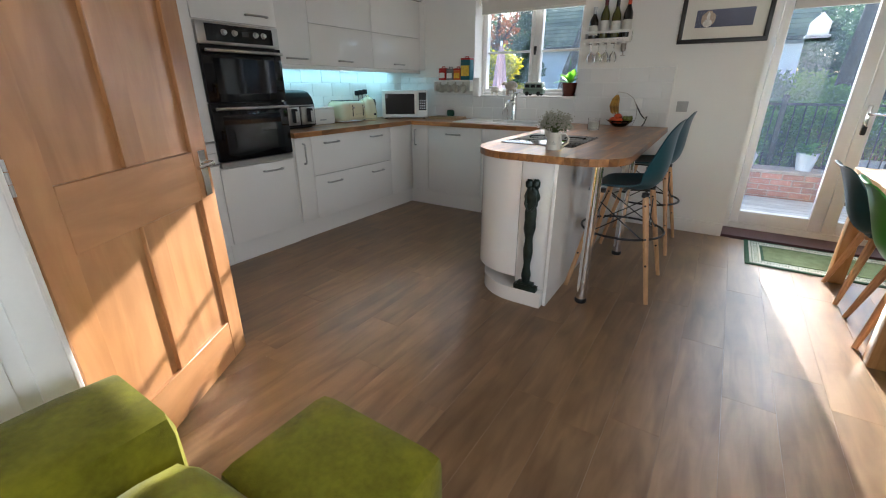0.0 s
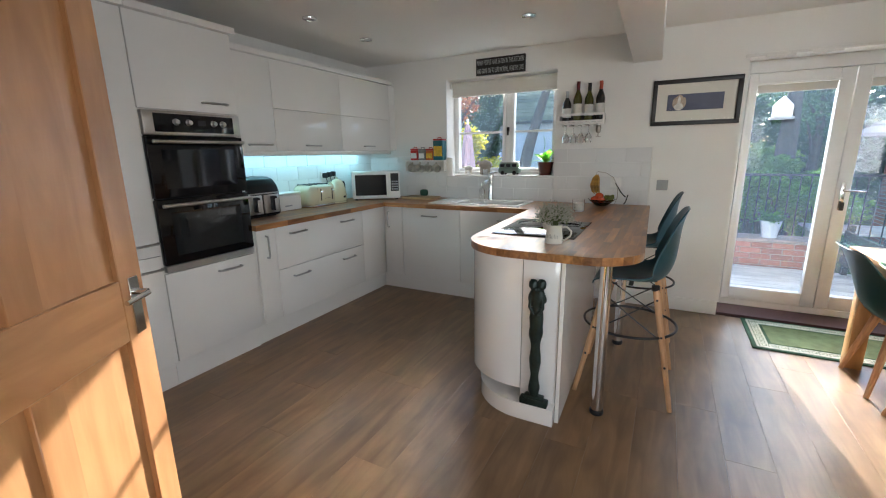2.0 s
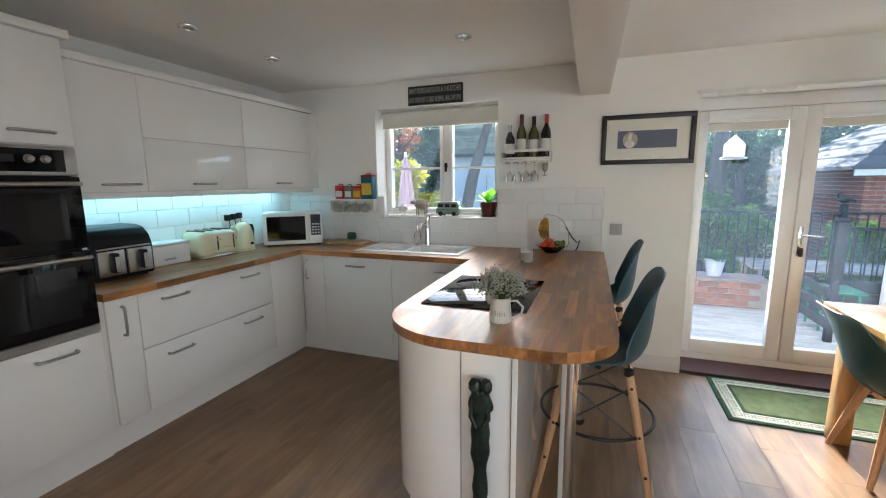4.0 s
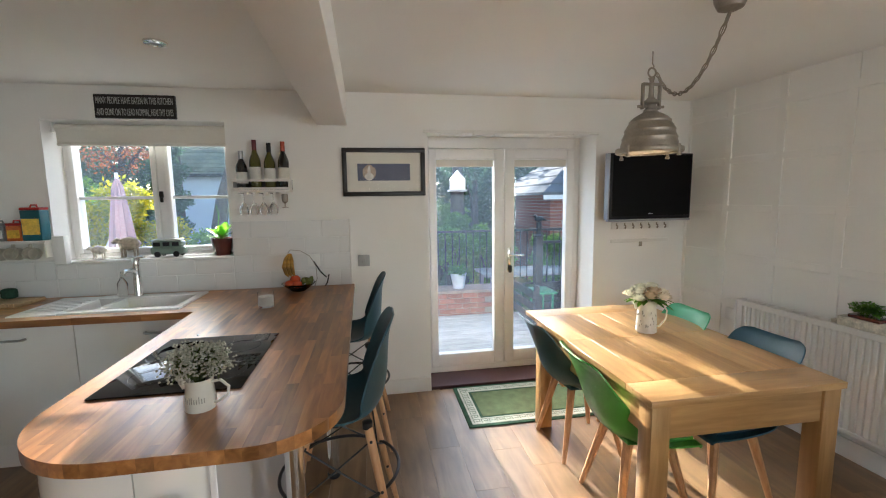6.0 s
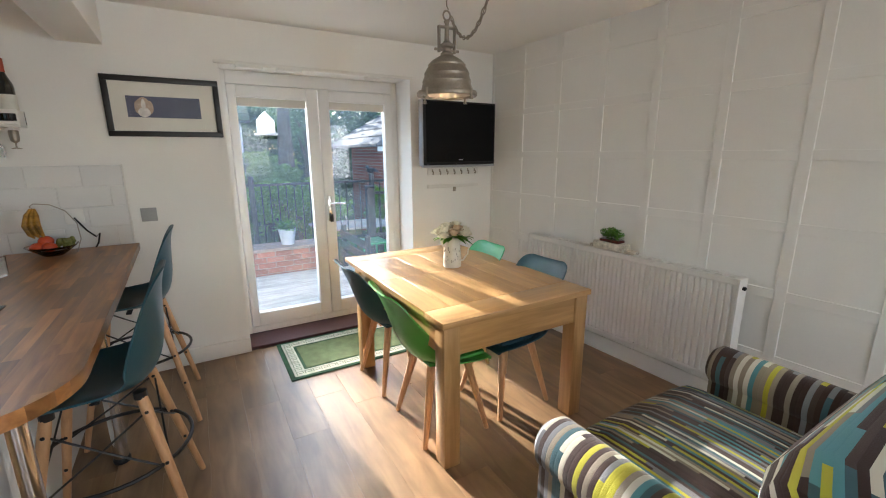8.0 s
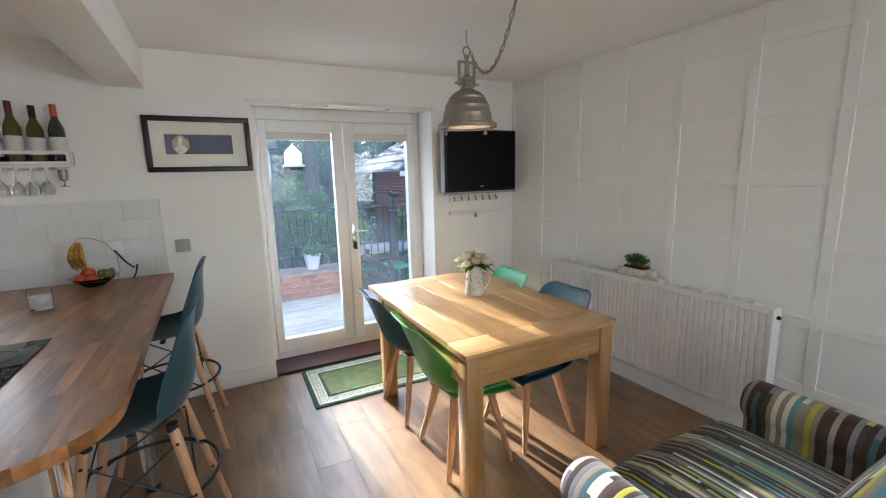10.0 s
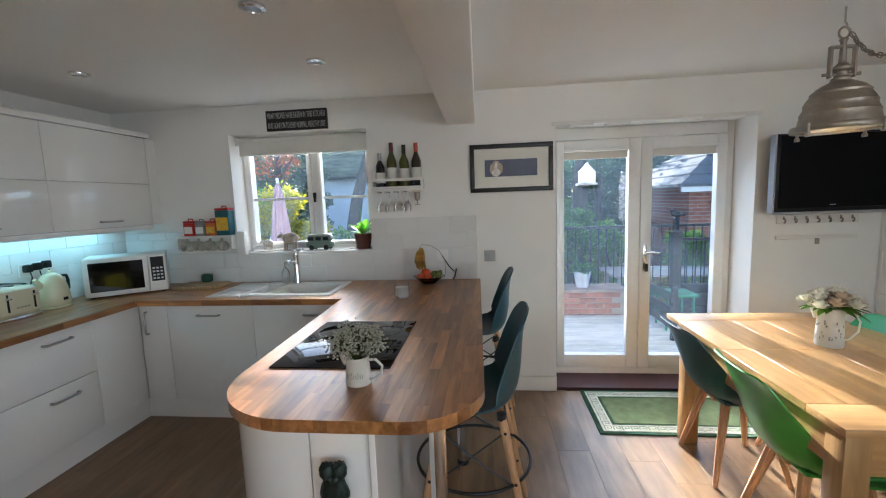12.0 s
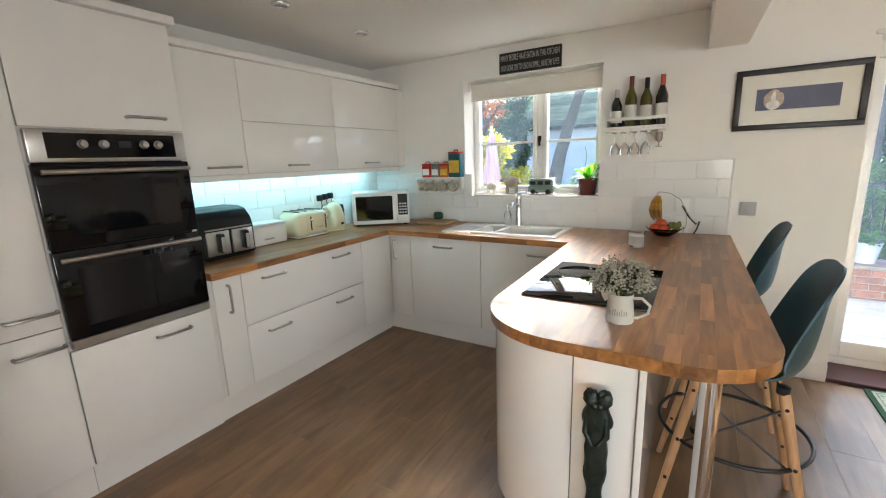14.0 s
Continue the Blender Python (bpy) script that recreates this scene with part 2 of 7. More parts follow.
def box(bm, x0, x1, y0, y1, z0, z1, bevel=0.0, seg=1, m=None):
    t = bmesh.new()
    bmesh.ops.create_cube(t, size=1)
    for v in t.verts:
        v.co = Vector(((x0 + x1) / 2 + v.co.x * (x1 - x0), (y0 + y1) / 2 + v.co.y * (y1 - y0), (z0 + z1) / 2 + v.co.z * (z1 - z0)))
    if bevel:
        bmesh.ops.bevel(t, geom=t.edges[:], offset=bevel, segments=seg, affect="EDGES", profile=0.5)
    if m is not None:
        t.transform(m)
    merge(bm, t)
    return bm


def merge(bm, t):
    me = bpy.data.meshes.new("tmp")
    t.to_mesh(me)
    t.free()
    bm.from_mesh(me)
    bpy.data.meshes.remove(me)
    return bm


def tube(bm, pts, r, n=10, close=False, caps=True):
    """A round tube along points; r a number or one for each point."""
    pts = [Vector(p) for p in pts]
    rs = r if isinstance(r, (list, tuple)) else [r] * len(pts)
    rings, up = [], None
    k = len(pts)
    for i, p in enumerate(pts):
        a = pts[(i - 1) % k] if (i or close) else p
        c = pts[(i + 1) % k] if (i < k - 1 or close) else p
        d = (c - a).normalized()
        if up is None:
            up = d.orthogonal().normalized()
        up = (up - d * up.dot(d)).normalized()
        w = d.cross(up)
        rings.append([bm.verts.new(p + rs[i] * (math.cos(q) * up + math.sin(q) * w)) for q in [2 * math.pi * j / n for j in range(n)]])
    for i in range(k if close else k - 1):
        a, c = rings[i], rings[(i + 1) % k]
        for j in range(n):
            bm.faces.new((a[j], a[(j + 1) % n], c[(j + 1) % n], c[j]))
    if caps and not close:
        bm.faces.new(rings[0][::-1])
        bm.faces.new(rings[-1])
    return bm


def lathe(bm, prof, x, y, z=0, n=24, m=None):
    """Turns a profile of (radius, height) round the upright axis."""
    t = bmesh.new()
    rings = []
    for r, h in prof:
        if r < 1e-5:
            rings.append([t.verts.new((0, 0, h))])
        else:
            rings.append([t.verts.new((r * math.cos(2 * math.pi * j / n), r * math.sin(2 * math.pi * j / n), h)) for j in range(n)])
    for a, c in zip(rings, rings[1:]):
        for j in range(n):
            va, vb = a[j % len(a)], a[(j + 1) % len(a)]
            vc, vd = c[(j + 1) % len(c)], c[j % len(c)]
            f = []
            for v in (va, vb, vc, vd):
                if v not in f:
                    f.append(v)
            if len(f) > 2:
                t.faces.new(f)
    t.transform(Matrix.Translation((x, y, z)) if m is None else m)
    return merge(bm, t)


def prism(bm, outline, z0, z1, bevel=0.0):
    """An outline in x and y, extruded upright."""
    t = bmesh.new()
    lo = [t.verts.new((x, y, z0)) for x, y in outline]
    hi = [t.verts.new((x, y, z1)) for x, y in outline]
    t.faces.new(lo[::-1])
    top = t.faces.new(hi)
    k = len(outline)
    for i in range(k):
        t.faces.new((lo[i], lo[(i + 1) % k], hi[(i + 1) % k], hi[i]))
    if bevel:
        bmesh.ops.bevel(t, geom=list(top.edges), offset=bevel, segments=2, affect="EDGES", profile=0.5)
    return merge(bm, t)


def arc(cx, cy, r, a0, a1, n=10):
    return [(cx + r * math.cos(radians(a0 + (a1 - a0) * i / n)), cy + r * math.sin(radians(a0 + (a1 - a0) * i / n))) for i in range(n + 1)]


# ---- the shell ----
BACK, LEFT, RIGHT, SOUTH = 4.26, -3.32, 2.57, -3.2
OUT = 4.62
CEILZ = 2.33
WX0, WX1, WZ0, WZ1 = -2.306, -1.171, 1.137, 2.106
DX0, DX1, DZ1 = 0.26, 1.65, 2.06


def slant(bm, k, y0):
    """Leans a plan sideways by k for each metre beyond y0: the house is not quite square."""
    for v in bm.verts:
        v.co.x += k * (v.co.y - y0)
    return bm


def east(bm):
    return slant(bm, -0.042, 2.5)


def pen_slant(bm):
    return slant(bm, -0.024, 2.6)


def structure(name, bm, material, label, category="wall"):
    return solid(name, bm, material, label, category, kind="structure")


bm = B()
for x0, x1, z0, z1 in ((LEFT - 0.3, WX0, 0, 2.5), (WX0, WX1, 0, WZ0), (WX0, WX1, WZ1, 2.5), (WX1, DX0, 0, 2.5), (DX0, DX1, DZ1, 2.5), (DX1, RIGHT + 0.3, 0, 2.5)):
    box(bm, x0, x1, BACK, OUT, z0, z1)
structure("wall_north", bm, WALL, "warm white painted plaster wall with window and doors")
structure("wall_west", box(B(), LEFT - 0.3, LEFT, 0.17, BACK, 0, 2.5), WALL, "warm white painted plaster wall behind the kitchen units")
bm = B()
box(bm, LEFT - 0.3, -2.17, 0.02, 0.17, 0, 2.5)
box(bm, -2.17, -1.33, 0.02, 0.17, 2.04, 2.5)
box(bm, -1.33, -1.20, 0.02, 0.17, 0, 2.5)
structure("wall_kitchen_south", bm, WALL, "white painted wall with the kitchen doorway")
structure("wall_lounge", box(B(), -1.33, -1.20, SOUTH, 0.02, 0, 2.5), WALL, "white painted wall beside the green armchair")
structure("wall_hall", box(B(), LEFT - 0.3, -1.33, -1.3, -1.2, 0, 2.5), WALL, "plain white hall wall beyond the doorway")
structure("wall_hall_west", box(B(), LEFT - 0.3, LEFT - 0.2, -1.2, 0.02, 0, 2.5), WALL, "plain white hall end wall")
bm = B()
for x0, x1, z0, z1 in ((-1.33, -0.3, 0, 2.5), (1.7, RIGHT + 0.3, 0, 2.5), (-0.3, 1.7, 0, 0.9), (-0.3, 1.7, 2.1, 2.5)):
    box(bm, x0, x1, SOUTH - 0.15, SOUTH, z0, z1)
structure("wall_south", bm, WALL, "plain white wall with the lounge window")
# the unseen gap at y -1.4 to 0 is added for the side fill
bm = B()
for y0, y1, z0, z1 in ((SOUTH, -1.4, 0, 2.5), (0.0, BACK, 0, 2.5), (-1.4, 0.0, 0, 0.9), (-1.4, 0.0, 2.1, 2.5)):
    box(bm, RIGHT, RIGHT + 0.3, y0, y1, z0, z1)
structure("wall_east", east(bm), WALL, "white wall with square panel mouldings")
structure("ceiling", box(B(), LEFT - 0.3, RIGHT + 0.3, SOUTH - 0.15, OUT, CEILZ, 2.52), CEIL, "white painted plaster ceiling", "ceiling")
structure("ceiling_beam", slant(box(B(), -0.543, -0.331, SOUTH, BACK, 2.09, CEILZ, 0.006, 2), -0.023, BACK), CEIL, "boxed-in white painted ceiling beam", "beam")


floor = structure("floor", box(B(), LEFT - 0.3, RIGHT + 0.3, SOUTH - 0.15, 4.54, -0.12, -0.004), SOIL0, "brown wood-effect laminate plank floor", "floor")

# skirting boards
SK = 0.115
for nm, q in (("baseboard_north", (-0.59, DX0, BACK - 0.018, BACK, 0, SK)), ("baseboard_north_east", (DX1, 2.478, BACK - 0.018, BACK, 0, SK)),
              ("baseboard_east", (RIGHT - 0.018, RIGHT, SOUTH, BACK - 0.018, 0, SK)), ("baseboard_lounge", (-1.20, -1.182, SOUTH, -0.031, 0, SK))):
    bm = box(B(), *q, 0.004, 2)
    structure(nm, east(bm) if nm == "baseboard_east" else bm, TRIM, "white painted skirting board", "skirting board")

# ---- window ----
win = thing("window_1", "white casement window over the sink with cottage bars", "window", (WX0 + WX1) / 2, 4.5, WZ0, kind="structure")
FY0, FY1 = 4.44, 4.51
wx0, wx1, wz0, wz1 = WX0, WX1, WZ0 + 0.02, WZ1
bm = B()
box(bm, wx0, wx0 + 0.03, FY0, FY1, wz0, wz1, 0.004)
box(bm, wx1 - 0.03, wx1, FY0, FY1, wz0, wz1, 0.004)
box(bm, wx0 + 0.03, wx1 - 0.03, FY0, FY1, wz0, wz0 + 0.03, 0.004)
box(bm, wx0 + 0.03, wx1 - 0.03, FY0, FY1, wz1 - 0.05, wz1, 0.004)
wmid = -1.685
box(bm, wmid - 0.026, wmid + 0.026, FY0, FY1, wz0 + 0.03, wz1 - 0.05, 0.004)
part("window_frame", bm, UPVC, win)
for a, c in ((wx0 + 0.03, wmid - 0.026), (wmid + 0.026, wx1 - 0.03)):
    bm = B()
    s0, s1, t0, t1 = a + 0.002, c - 0.002, wz0 + 0.032, wz1 - 0.053
    box(bm, s0, s0 + 0.034, FY0 - 0.014, FY0 + 0.05, t0, t1, 0.006, 2)
    box(bm, s1 - 0.034, s1, FY0 - 0.014, FY0 + 0.05, t0, t1, 0.006, 2)
    box(bm, s0 + 0.034, s1 - 0.034, FY0 - 0.014, FY0 + 0.05, t0, t0 + 0.034, 0.006, 2)
    box(bm, s0 + 0.034, s1 - 0.034, FY0 - 0.014, FY0 + 0.05, t1 - 0.034, t1, 0.006, 2)
    box(bm, s0 + 0.034, s1 - 0.034, FY0 + 0.004, FY0 + 0.03, 1.575, 1.597, 0.003)
    sash = part("sash", bm, UPVC, win)
    for q0, q1 in ((t0 + 0.034, 1.575), (1.597, t1 - 0.034)):
        pane = part("pane", box(B(), s0 + 0.032, s1 - 0.032, FY0 + 0.014, FY0 + 0.018, q0, q1), PANE, sash)
        pane.visible_shadow = False
bm = box(B(), wmid - 0.009, wmid + 0.009, FY0 - 0.032, FY0 - 0.014, 1.55, 1.61, 0.004, 2)
box(bm, wmid - 0.007, wmid + 0.02, FY0 - 0.044, FY0 - 0.03, 1.585, 1.63, 0.004, 2)
part("window_handle", bm, BLACKMETAL, win, "black casement fastener")
part("window_sill", box(B(), WX0, WX1, BACK - 0.006, FY0, WZ0, WZ0 + 0.02, 0.004, 2), TILE, win, "white tiled sill")
part("window_reveal", box(B(), WX0 - 0.001, WX0 + 0.004, BACK - 0.004, FY0, WZ0 + 0.02, WZ1), UPVC, win)
blind = thing("roller_blind", "cream roller blind pulled up at the window head", "blind", -1.74, 4.40, 1.93)
BLINDM = mat("cream_blind_cloth", (0.72, 0.69, 0.62), 0.8, var=0.05, bump=0.25, bump_scale=500)
bm = tube(B(), [(WX0 + 0.02, 4.38, 2.065), (WX1 - 0.01, 4.38, 2.065)], 0.03, 14)
part("roll", bm, BLINDM, blind)
bm = B()
box(bm, WX0 + 0.03, WX1 - 0.015, 4.352, 4.356, 1.965, 2.06)
part("cloth", bm, BLINDM, blind)
part("bottom_bar", box(B(), WX0 + 0.03, WX1 - 0.015, 4.342, 4.364, 1.945, 1.968, 0.006, 2), BLINDM, blind)
for x in (WX0 + 0.012, WX1 - 0.012):
    part("bracket", box(B(), x - 0.006, x + 0.006, 4.34, 4.42, 2.03, 2.10, 0.003), WHITEPL, blind)

# ---- french doors ----
fd = thing("door_1", "white double-glazed french doors to the garden, closed", "door", (DX0 + DX1) / 2, 4.58, 0, kind="structure")
DY0, DY1 = 4.54, 4.61
bm = B()
box(bm, DX0, DX0 + 0.046, DY0, DY1, 0.02, DZ1, 0.004)
box(bm, DX1 - 0.046, DX1, DY0, DY1, 0.02, DZ1, 0.004)
box(bm, DX0 + 0.046, DX1 - 0.046, DY0, DY1, 1.965, DZ1, 0.004)
box(bm, DX0 + 0.046, DX1 - 0.046, DY0, DY1, 0.02, 0.075, 0.004)
part("door_frame", bm, UPVC, fd)
dmid = 0.962
for a, c, w, w2 in ((DX0 + 0.049, dmid - 0.003, 0.06, 0.09), (dmid + 0.003, DX1 - 0.049, 0.085, 0.072)):
    bm = B()
    box(bm, a, a + w, DY0 - 0.012, DY1 - 0.01, 0.08, 1.96, 0.006, 2)
    box(bm, c - w2, c, DY0 - 0.012, DY1 - 0.01, 0.08, 1.96, 0.006, 2)
    box(bm, a + w, c - w2, DY0 - 0.012, DY1 - 0.01, 0.08, 0.19, 0.006, 2)
    box(bm, a + w, c - w2, DY0 - 0.012, DY1 - 0.01, 1.875, 1.96, 0.006, 2)
    leaf = part("door_leaf", bm, UPVC, fd)
    pane = part("pane", box(B(), a + w - 0.005, c - w2 + 0.005, DY0 + 0.022, DY0 + 0.027, 0.185, 1.88), PANE, leaf)
    pane.visible_shadow = False
    bm = box(B(), a + w + 0.004, c - w2 - 0.004, DY0 + 0.002, DY0 + 0.018, 1.812, 1.872, 0.003)
    part("integral_blind", bm, BLINDM, leaf, "pleated blind gathered at the head of the glass")
    part("blind_rail", box(B(), a + w - 0.01, c - w2 + 0.01, DY0 - 0.022, DY0 - 0.012, 1.872, 1.884, 0.003), UPVC, leaf)
bm = B()
hx = dmid + 0.04
box(bm, hx - 0.016, hx + 0.016, DY0 - 0.024, DY0 - 0.012, 0.90, 1.12, 0.006, 2)
part("handle_plate", bm, CHROME, fd)
bm = tube(B(), [(hx, DY0 - 0.02, 1.055), (hx, DY0 - 0.06, 1.055), (hx + 0.03, DY0 - 0.066, 1.055), (hx + 0.12, DY0 - 0.064, 1.05)], 0.0085, 10)
part("handle", bm, CHROME, fd)
bm = box(B(), hx - 0.008, hx + 0.008, DY0 - 0.05, DY0 - 0.022, 0.945, 0.96, 0.003)
box(bm, hx - 0.014, hx + 0.014, DY0 - 0.056, DY0 - 0.05, 0.90, 0.965, 0.004)
part("key", bm, BLACK, fd, "black key in the lock")
SILLW = mat("dark_mahogany_threshold", (0.045, 0.012, 0.012), 0.4, var=0.2, stretch=(1, 12, 12), bump=0.2)
part("threshold", box(B(), DX0, DX1, BACK + 0.004, DY0 + 0.01, -0.004, 0.022, 0.004), SILLW, fd, "dark mahogany threshold board")
bm = box(B(), DX0 - 0.03, DX1 + 0.02, BACK - 0.012, BACK, 2.045, 2.068, 0.004)
for x in (0.36, 0.62, 1.28):
    box(bm, x, x + 0.17, BACK - 0.015, BACK + 0.05, 2.03, 2.046, 0.003)
part("lintel_trim", bm, TRIM, fd)

# ---- kitchen cabinets ----
FX, FYB, PLZ = -2.745, 3.69, 0.16      # front planes and plinth height
WT0, WT1 = 0.87, 0.91


def bar_handle(parent, p, axis, n, length=0.16):
    """A flat bow handle centred at p, along axis, standing out along n."""
    p, a, n = Vector(p), Vector(axis), Vector(n)
    h = length / 2
    bm = tube(B(), [p - a * h + n * 0.002, p - a * (h - 0.002) + n * 0.024, p - a * (h - 0.012) + n * 0.03,
                    p + a * (h - 0.012) + n * 0.03, p + a * (h - 0.002) + n * 0.024, p + a * h + n * 0.002], 0.0072, 8)
    return part("handle", bm, HANDLEST, parent, "brushed steel bow handle")


def front(parent, name, q, handle=None):
    """A gloss slab front; q its box."""
    f = part(name, box(B(), *q, 0.0025, 2), GLOSS, parent)
    if handle:
        bar_handle(f, *handle)
    return f


U, G = "white gloss kitchen cabinet", "kitchen cabinets"
XN, YN = (1, 0, 0), (0, -1, 0)

# tall larder unit
u = thing("larder_cabinet", "tall white gloss larder cabinet beside the oven", "cabinet", -3.03, 1.210, 0)
part("body", box(B(), LEFT + 0.005, FX - 0.02, 0.855, 1.509, PLZ, 2.13), CARCASS, u)
part("plinth", box(B(), LEFT + 0.1, FX - 0.045, 0.855, 1.509, 0, PLZ), GLOSS, u)
front(u, "door", (FX - 0.019, FX, 0.857, 1.507, 0.832, 2.13), ((FX, 1.420, 0.905), (0, 1, 0), XN))
front(u, "door", (FX - 0.019, FX, 0.857, 1.507, PLZ + 0.005, 0.828), ((FX, 1.420, 0.755), (0, 1, 0), XN))
part("cornice", box(B(), LEFT + 0.005, FX + 0.03, 0.855, 1.511, 2.132, 2.172, 0.006, 2), GLOSS, u)

# oven housing
u = thing("oven_cabinet", "tall white gloss housing holding a double oven", "cabinet", -3.03, 1.810, 0)
bm = B()
box(bm, LEFT + 0.005, FX - 0.02, 1.511, 1.529, PLZ, 2.13)
box(bm, LEFT + 0.005, FX - 0.02, 2.102, 2.120, PLZ, 2.13)
box(bm, LEFT + 0.005, LEFT + 0.02, 1.529, 2.102, PLZ, 2.13)
box(bm, LEFT + 0.02, FX - 0.02, 1.529, 2.102, 0.70, 0.718)
box(bm, LEFT + 0.02, FX - 0.02, 1.529, 2.102, 1.64, 1.658)
box(bm, LEFT + 0.02, FX - 0.02, 1.529, 2.102, 2.112, 2.13)
part("body", bm, CARCASS, u)
part("plinth", box(B(), LEFT + 0.1, FX - 0.045, 1.511, 2.120, 0, PLZ), GLOSS, u)
front(u, "door", (FX - 0.019, FX, 1.513, 2.118, 1.645, 2.13), ((FX, 1.960, 1.70), (0, 1, 0), XN))
front(u, "door", (FX - 0.019, FX, 1.513, 2.118, PLZ + 0.005, 0.712), ((FX, 1.920, 0.655), (0, 1, 0), XN))
part("cornice", box(B(), LEFT + 0.005, FX + 0.03, 1.512, 2.145, 2.132, 2.172, 0.006, 2), GLOSS, u)

# double oven
ov = thing("double_oven", "built-in black glass and steel double oven", "oven", -2.95, 1.815, 0.72)
part("body", box(B(), -3.25, FX - 0.022, 1.532, 2.099, 0.722, 1.636), BLACK, ov)
part("control_panel", box(B(), FX - 0.02, FX + 0.016, 1.520, 2.110, 1.505, 1.636, 0.004, 2), STEEL, ov)
part("control_glass", box(B(), FX + 0.0165, FX + 0.019, 1.575, 2.060, 1.522, 1.622, 0.001), BLACKGLASS, ov)
for y in (1.695, 1.770, 1.925, 1.985):
    m = Matrix.Translation((FX + 0.019, y, 1.578)) @ Matrix.Rotation(radians(90), 4, "Y")
    part("knob", lathe(B(), [(0, 0), (0.019, 0), (0.019, 0.004), (0.015, 0.007), (0.013, 0.022), (0, 0.023)], 0, 0, 0, 18, m), STEEL, ov)
DISP = mat("oven_clock_display", (0.03, 0.03, 0.035), 0.2, var=0.1)
part("clock", box(B(), FX + 0.0192, FX + 0.0205, 1.825, 1.875, 1.563, 1.593), DISP, ov)
for z0, z1 in ((1.155, 1.5), (0.765, 1.145)):
    d = part("oven_door", box(B(), FX - 0.02, FX + 0.02, 1.520, 2.110, z0, z1, 0.004, 2), BLACKGLASS, ov, "black glass oven door")
    part("glass_window", box(B(), FX + 0.0205, FX + 0.0215, 1.590, 2.040, z0 + 0.05, z1 - 0.075), BLACKGLASS, d)
    bm = tube(B(), [(FX + 0.055, 1.535, z1 - 0.033), (FX + 0.055, 2.095, z1 - 0.033)], 0.0105, 12)
    for y in (1.560, 2.070):
        tube(bm, [(FX + 0.018, y, z1 - 0.033), (FX + 0.055, y, z1 - 0.033)], 0.007, 8)
    part("handle", bm, STEEL, d, "brushed steel bar handle")
part("trim_bottom", box(B(), FX - 0.02, FX + 0.018, 1.520, 2.110, 0.722, 0.762, 0.003), STEEL, ov)

# base run along the west wall
u = thing("pull_out_cabinet", U + ", narrow pull-out with upright handle", "cabinet", -3.03, 2.220, 0, group=G)
part("body", box(B(), LEFT + 0.005, FX - 0.02, 2.122, 2.313, PLZ, WT0 - 0.002), CARCASS, u)
front(u, "door", (FX - 0.019, FX, 2.150, 2.312, PLZ + 0.005, WT0 - 0.006), ((FX, 2.225, 0.735), (0, 0, 1), XN))
u = thing("drawer_cabinet", U + " with two wide drawers", "cabinet", -3.03, 2.810, 0, group=G)
part("body", box(B(), LEFT + 0.005, FX - 0.02, 2.316, 3.330, PLZ, WT0 - 0.002), CARCASS, u)
for z0, z1, zh in ((0.537, WT0 - 0.006, 0.80), (PLZ + 0.005, 0.533, 0.46)):
    d = front(u, "drawer", (FX - 0.019, FX, 2.316, 3.330, z0, z1))
    for y in (2.530, 3.107):
        bar_handle(d, (FX, y, zh), (0, 1, 0), XN)
u = thing("corner_cabinet", U + ", corner post", "cabinet", -3.03, 3.5, 0, group=G)
part("body", box(B(), LEFT + 0.005, FX - 0.02, 3.333, 4.2, PLZ, WT0 - 0.002), CARCASS, u)
front(u, "filler_panel", (FX - 0.019, FX, 3.333, FYB, PLZ + 0.005, WT0 - 0.006))
front(u, "door", (FX + 0.004, -2.53, FYB, FYB + 0.019, PLZ + 0.005, WT0 - 0.006), ((-2.685, FYB, 0.735), (0, 0, 1), YN))
part("end_panel", box(B(), FX - 0.018, -2.53, FYB + 0.02, 4.2, PLZ, WT0 - 0.002), CARCASS, u)
for nm, x0, x1, xh in (("dishwasher_cabinet", -2.527, -1.887, -2.21), ("sink_cabinet", -1.884, -1.225, -1.43)):
    u = thing(nm, U + " under the sink run", "cabinet", (x0 + x1) / 2, 3.95, 0, group=G)
    part("body", box(B(), x0, x1, FYB + 0.02, 4.2, PLZ, 0.70), CARCASS, u)
    front(u, "door", (x0 + 0.001, x1 - 0.001, FYB, FYB + 0.019, PLZ + 0.005, WT0 - 0.006), ((xh, FYB, 0.79), (1, 0, 0), YN))
bm = box(B(), FX - 0.075, FX - 0.055, 2.122, 3.76, 0, PLZ, 0.002)
box(bm, FX - 0.055, -1.2, 3.74, 3.76, 0, PLZ, 0.002)
solid("kitchen_plinth", bm, GLOSS, "white gloss plinth below the base cabinets", "plinth", kind="structure")

# peninsula
pen = thing("peninsula_cabinet", "white gloss peninsula cabinet with a curved end", "cabinet", -0.9, 3.0, 0)
CXL, CYB = -0.875, 2.50
part("body", pen_slant(prism(B(), [(-1.175, 3.69), (-1.175, CYB)] + arc(CXL, CYB, 0.30, 180, 270, 12) + [(-0.632, 2.20), (-0.632, 3.69)], PLZ - 0.02, WT0 - 0.002)), CARCASS, pen)
cur = arc(CXL, CYB, 0.322, 180, 268.5, 16)
curi = arc(CXL, CYB, 0.302, 180, 268.5, 16)
d = part("curved_door", pen_slant(prism(B(), cur + [(-0.823, CYB - 0.322), (-0.823, CYB - 0.302)] + curi[::-1], PLZ - 0.015, WT0 - 0.006)), GLOSS, pen)
bar_handle(d, (-1.198, 2.56, 0.72), (0, 0, 1), (-1, 0, 0))
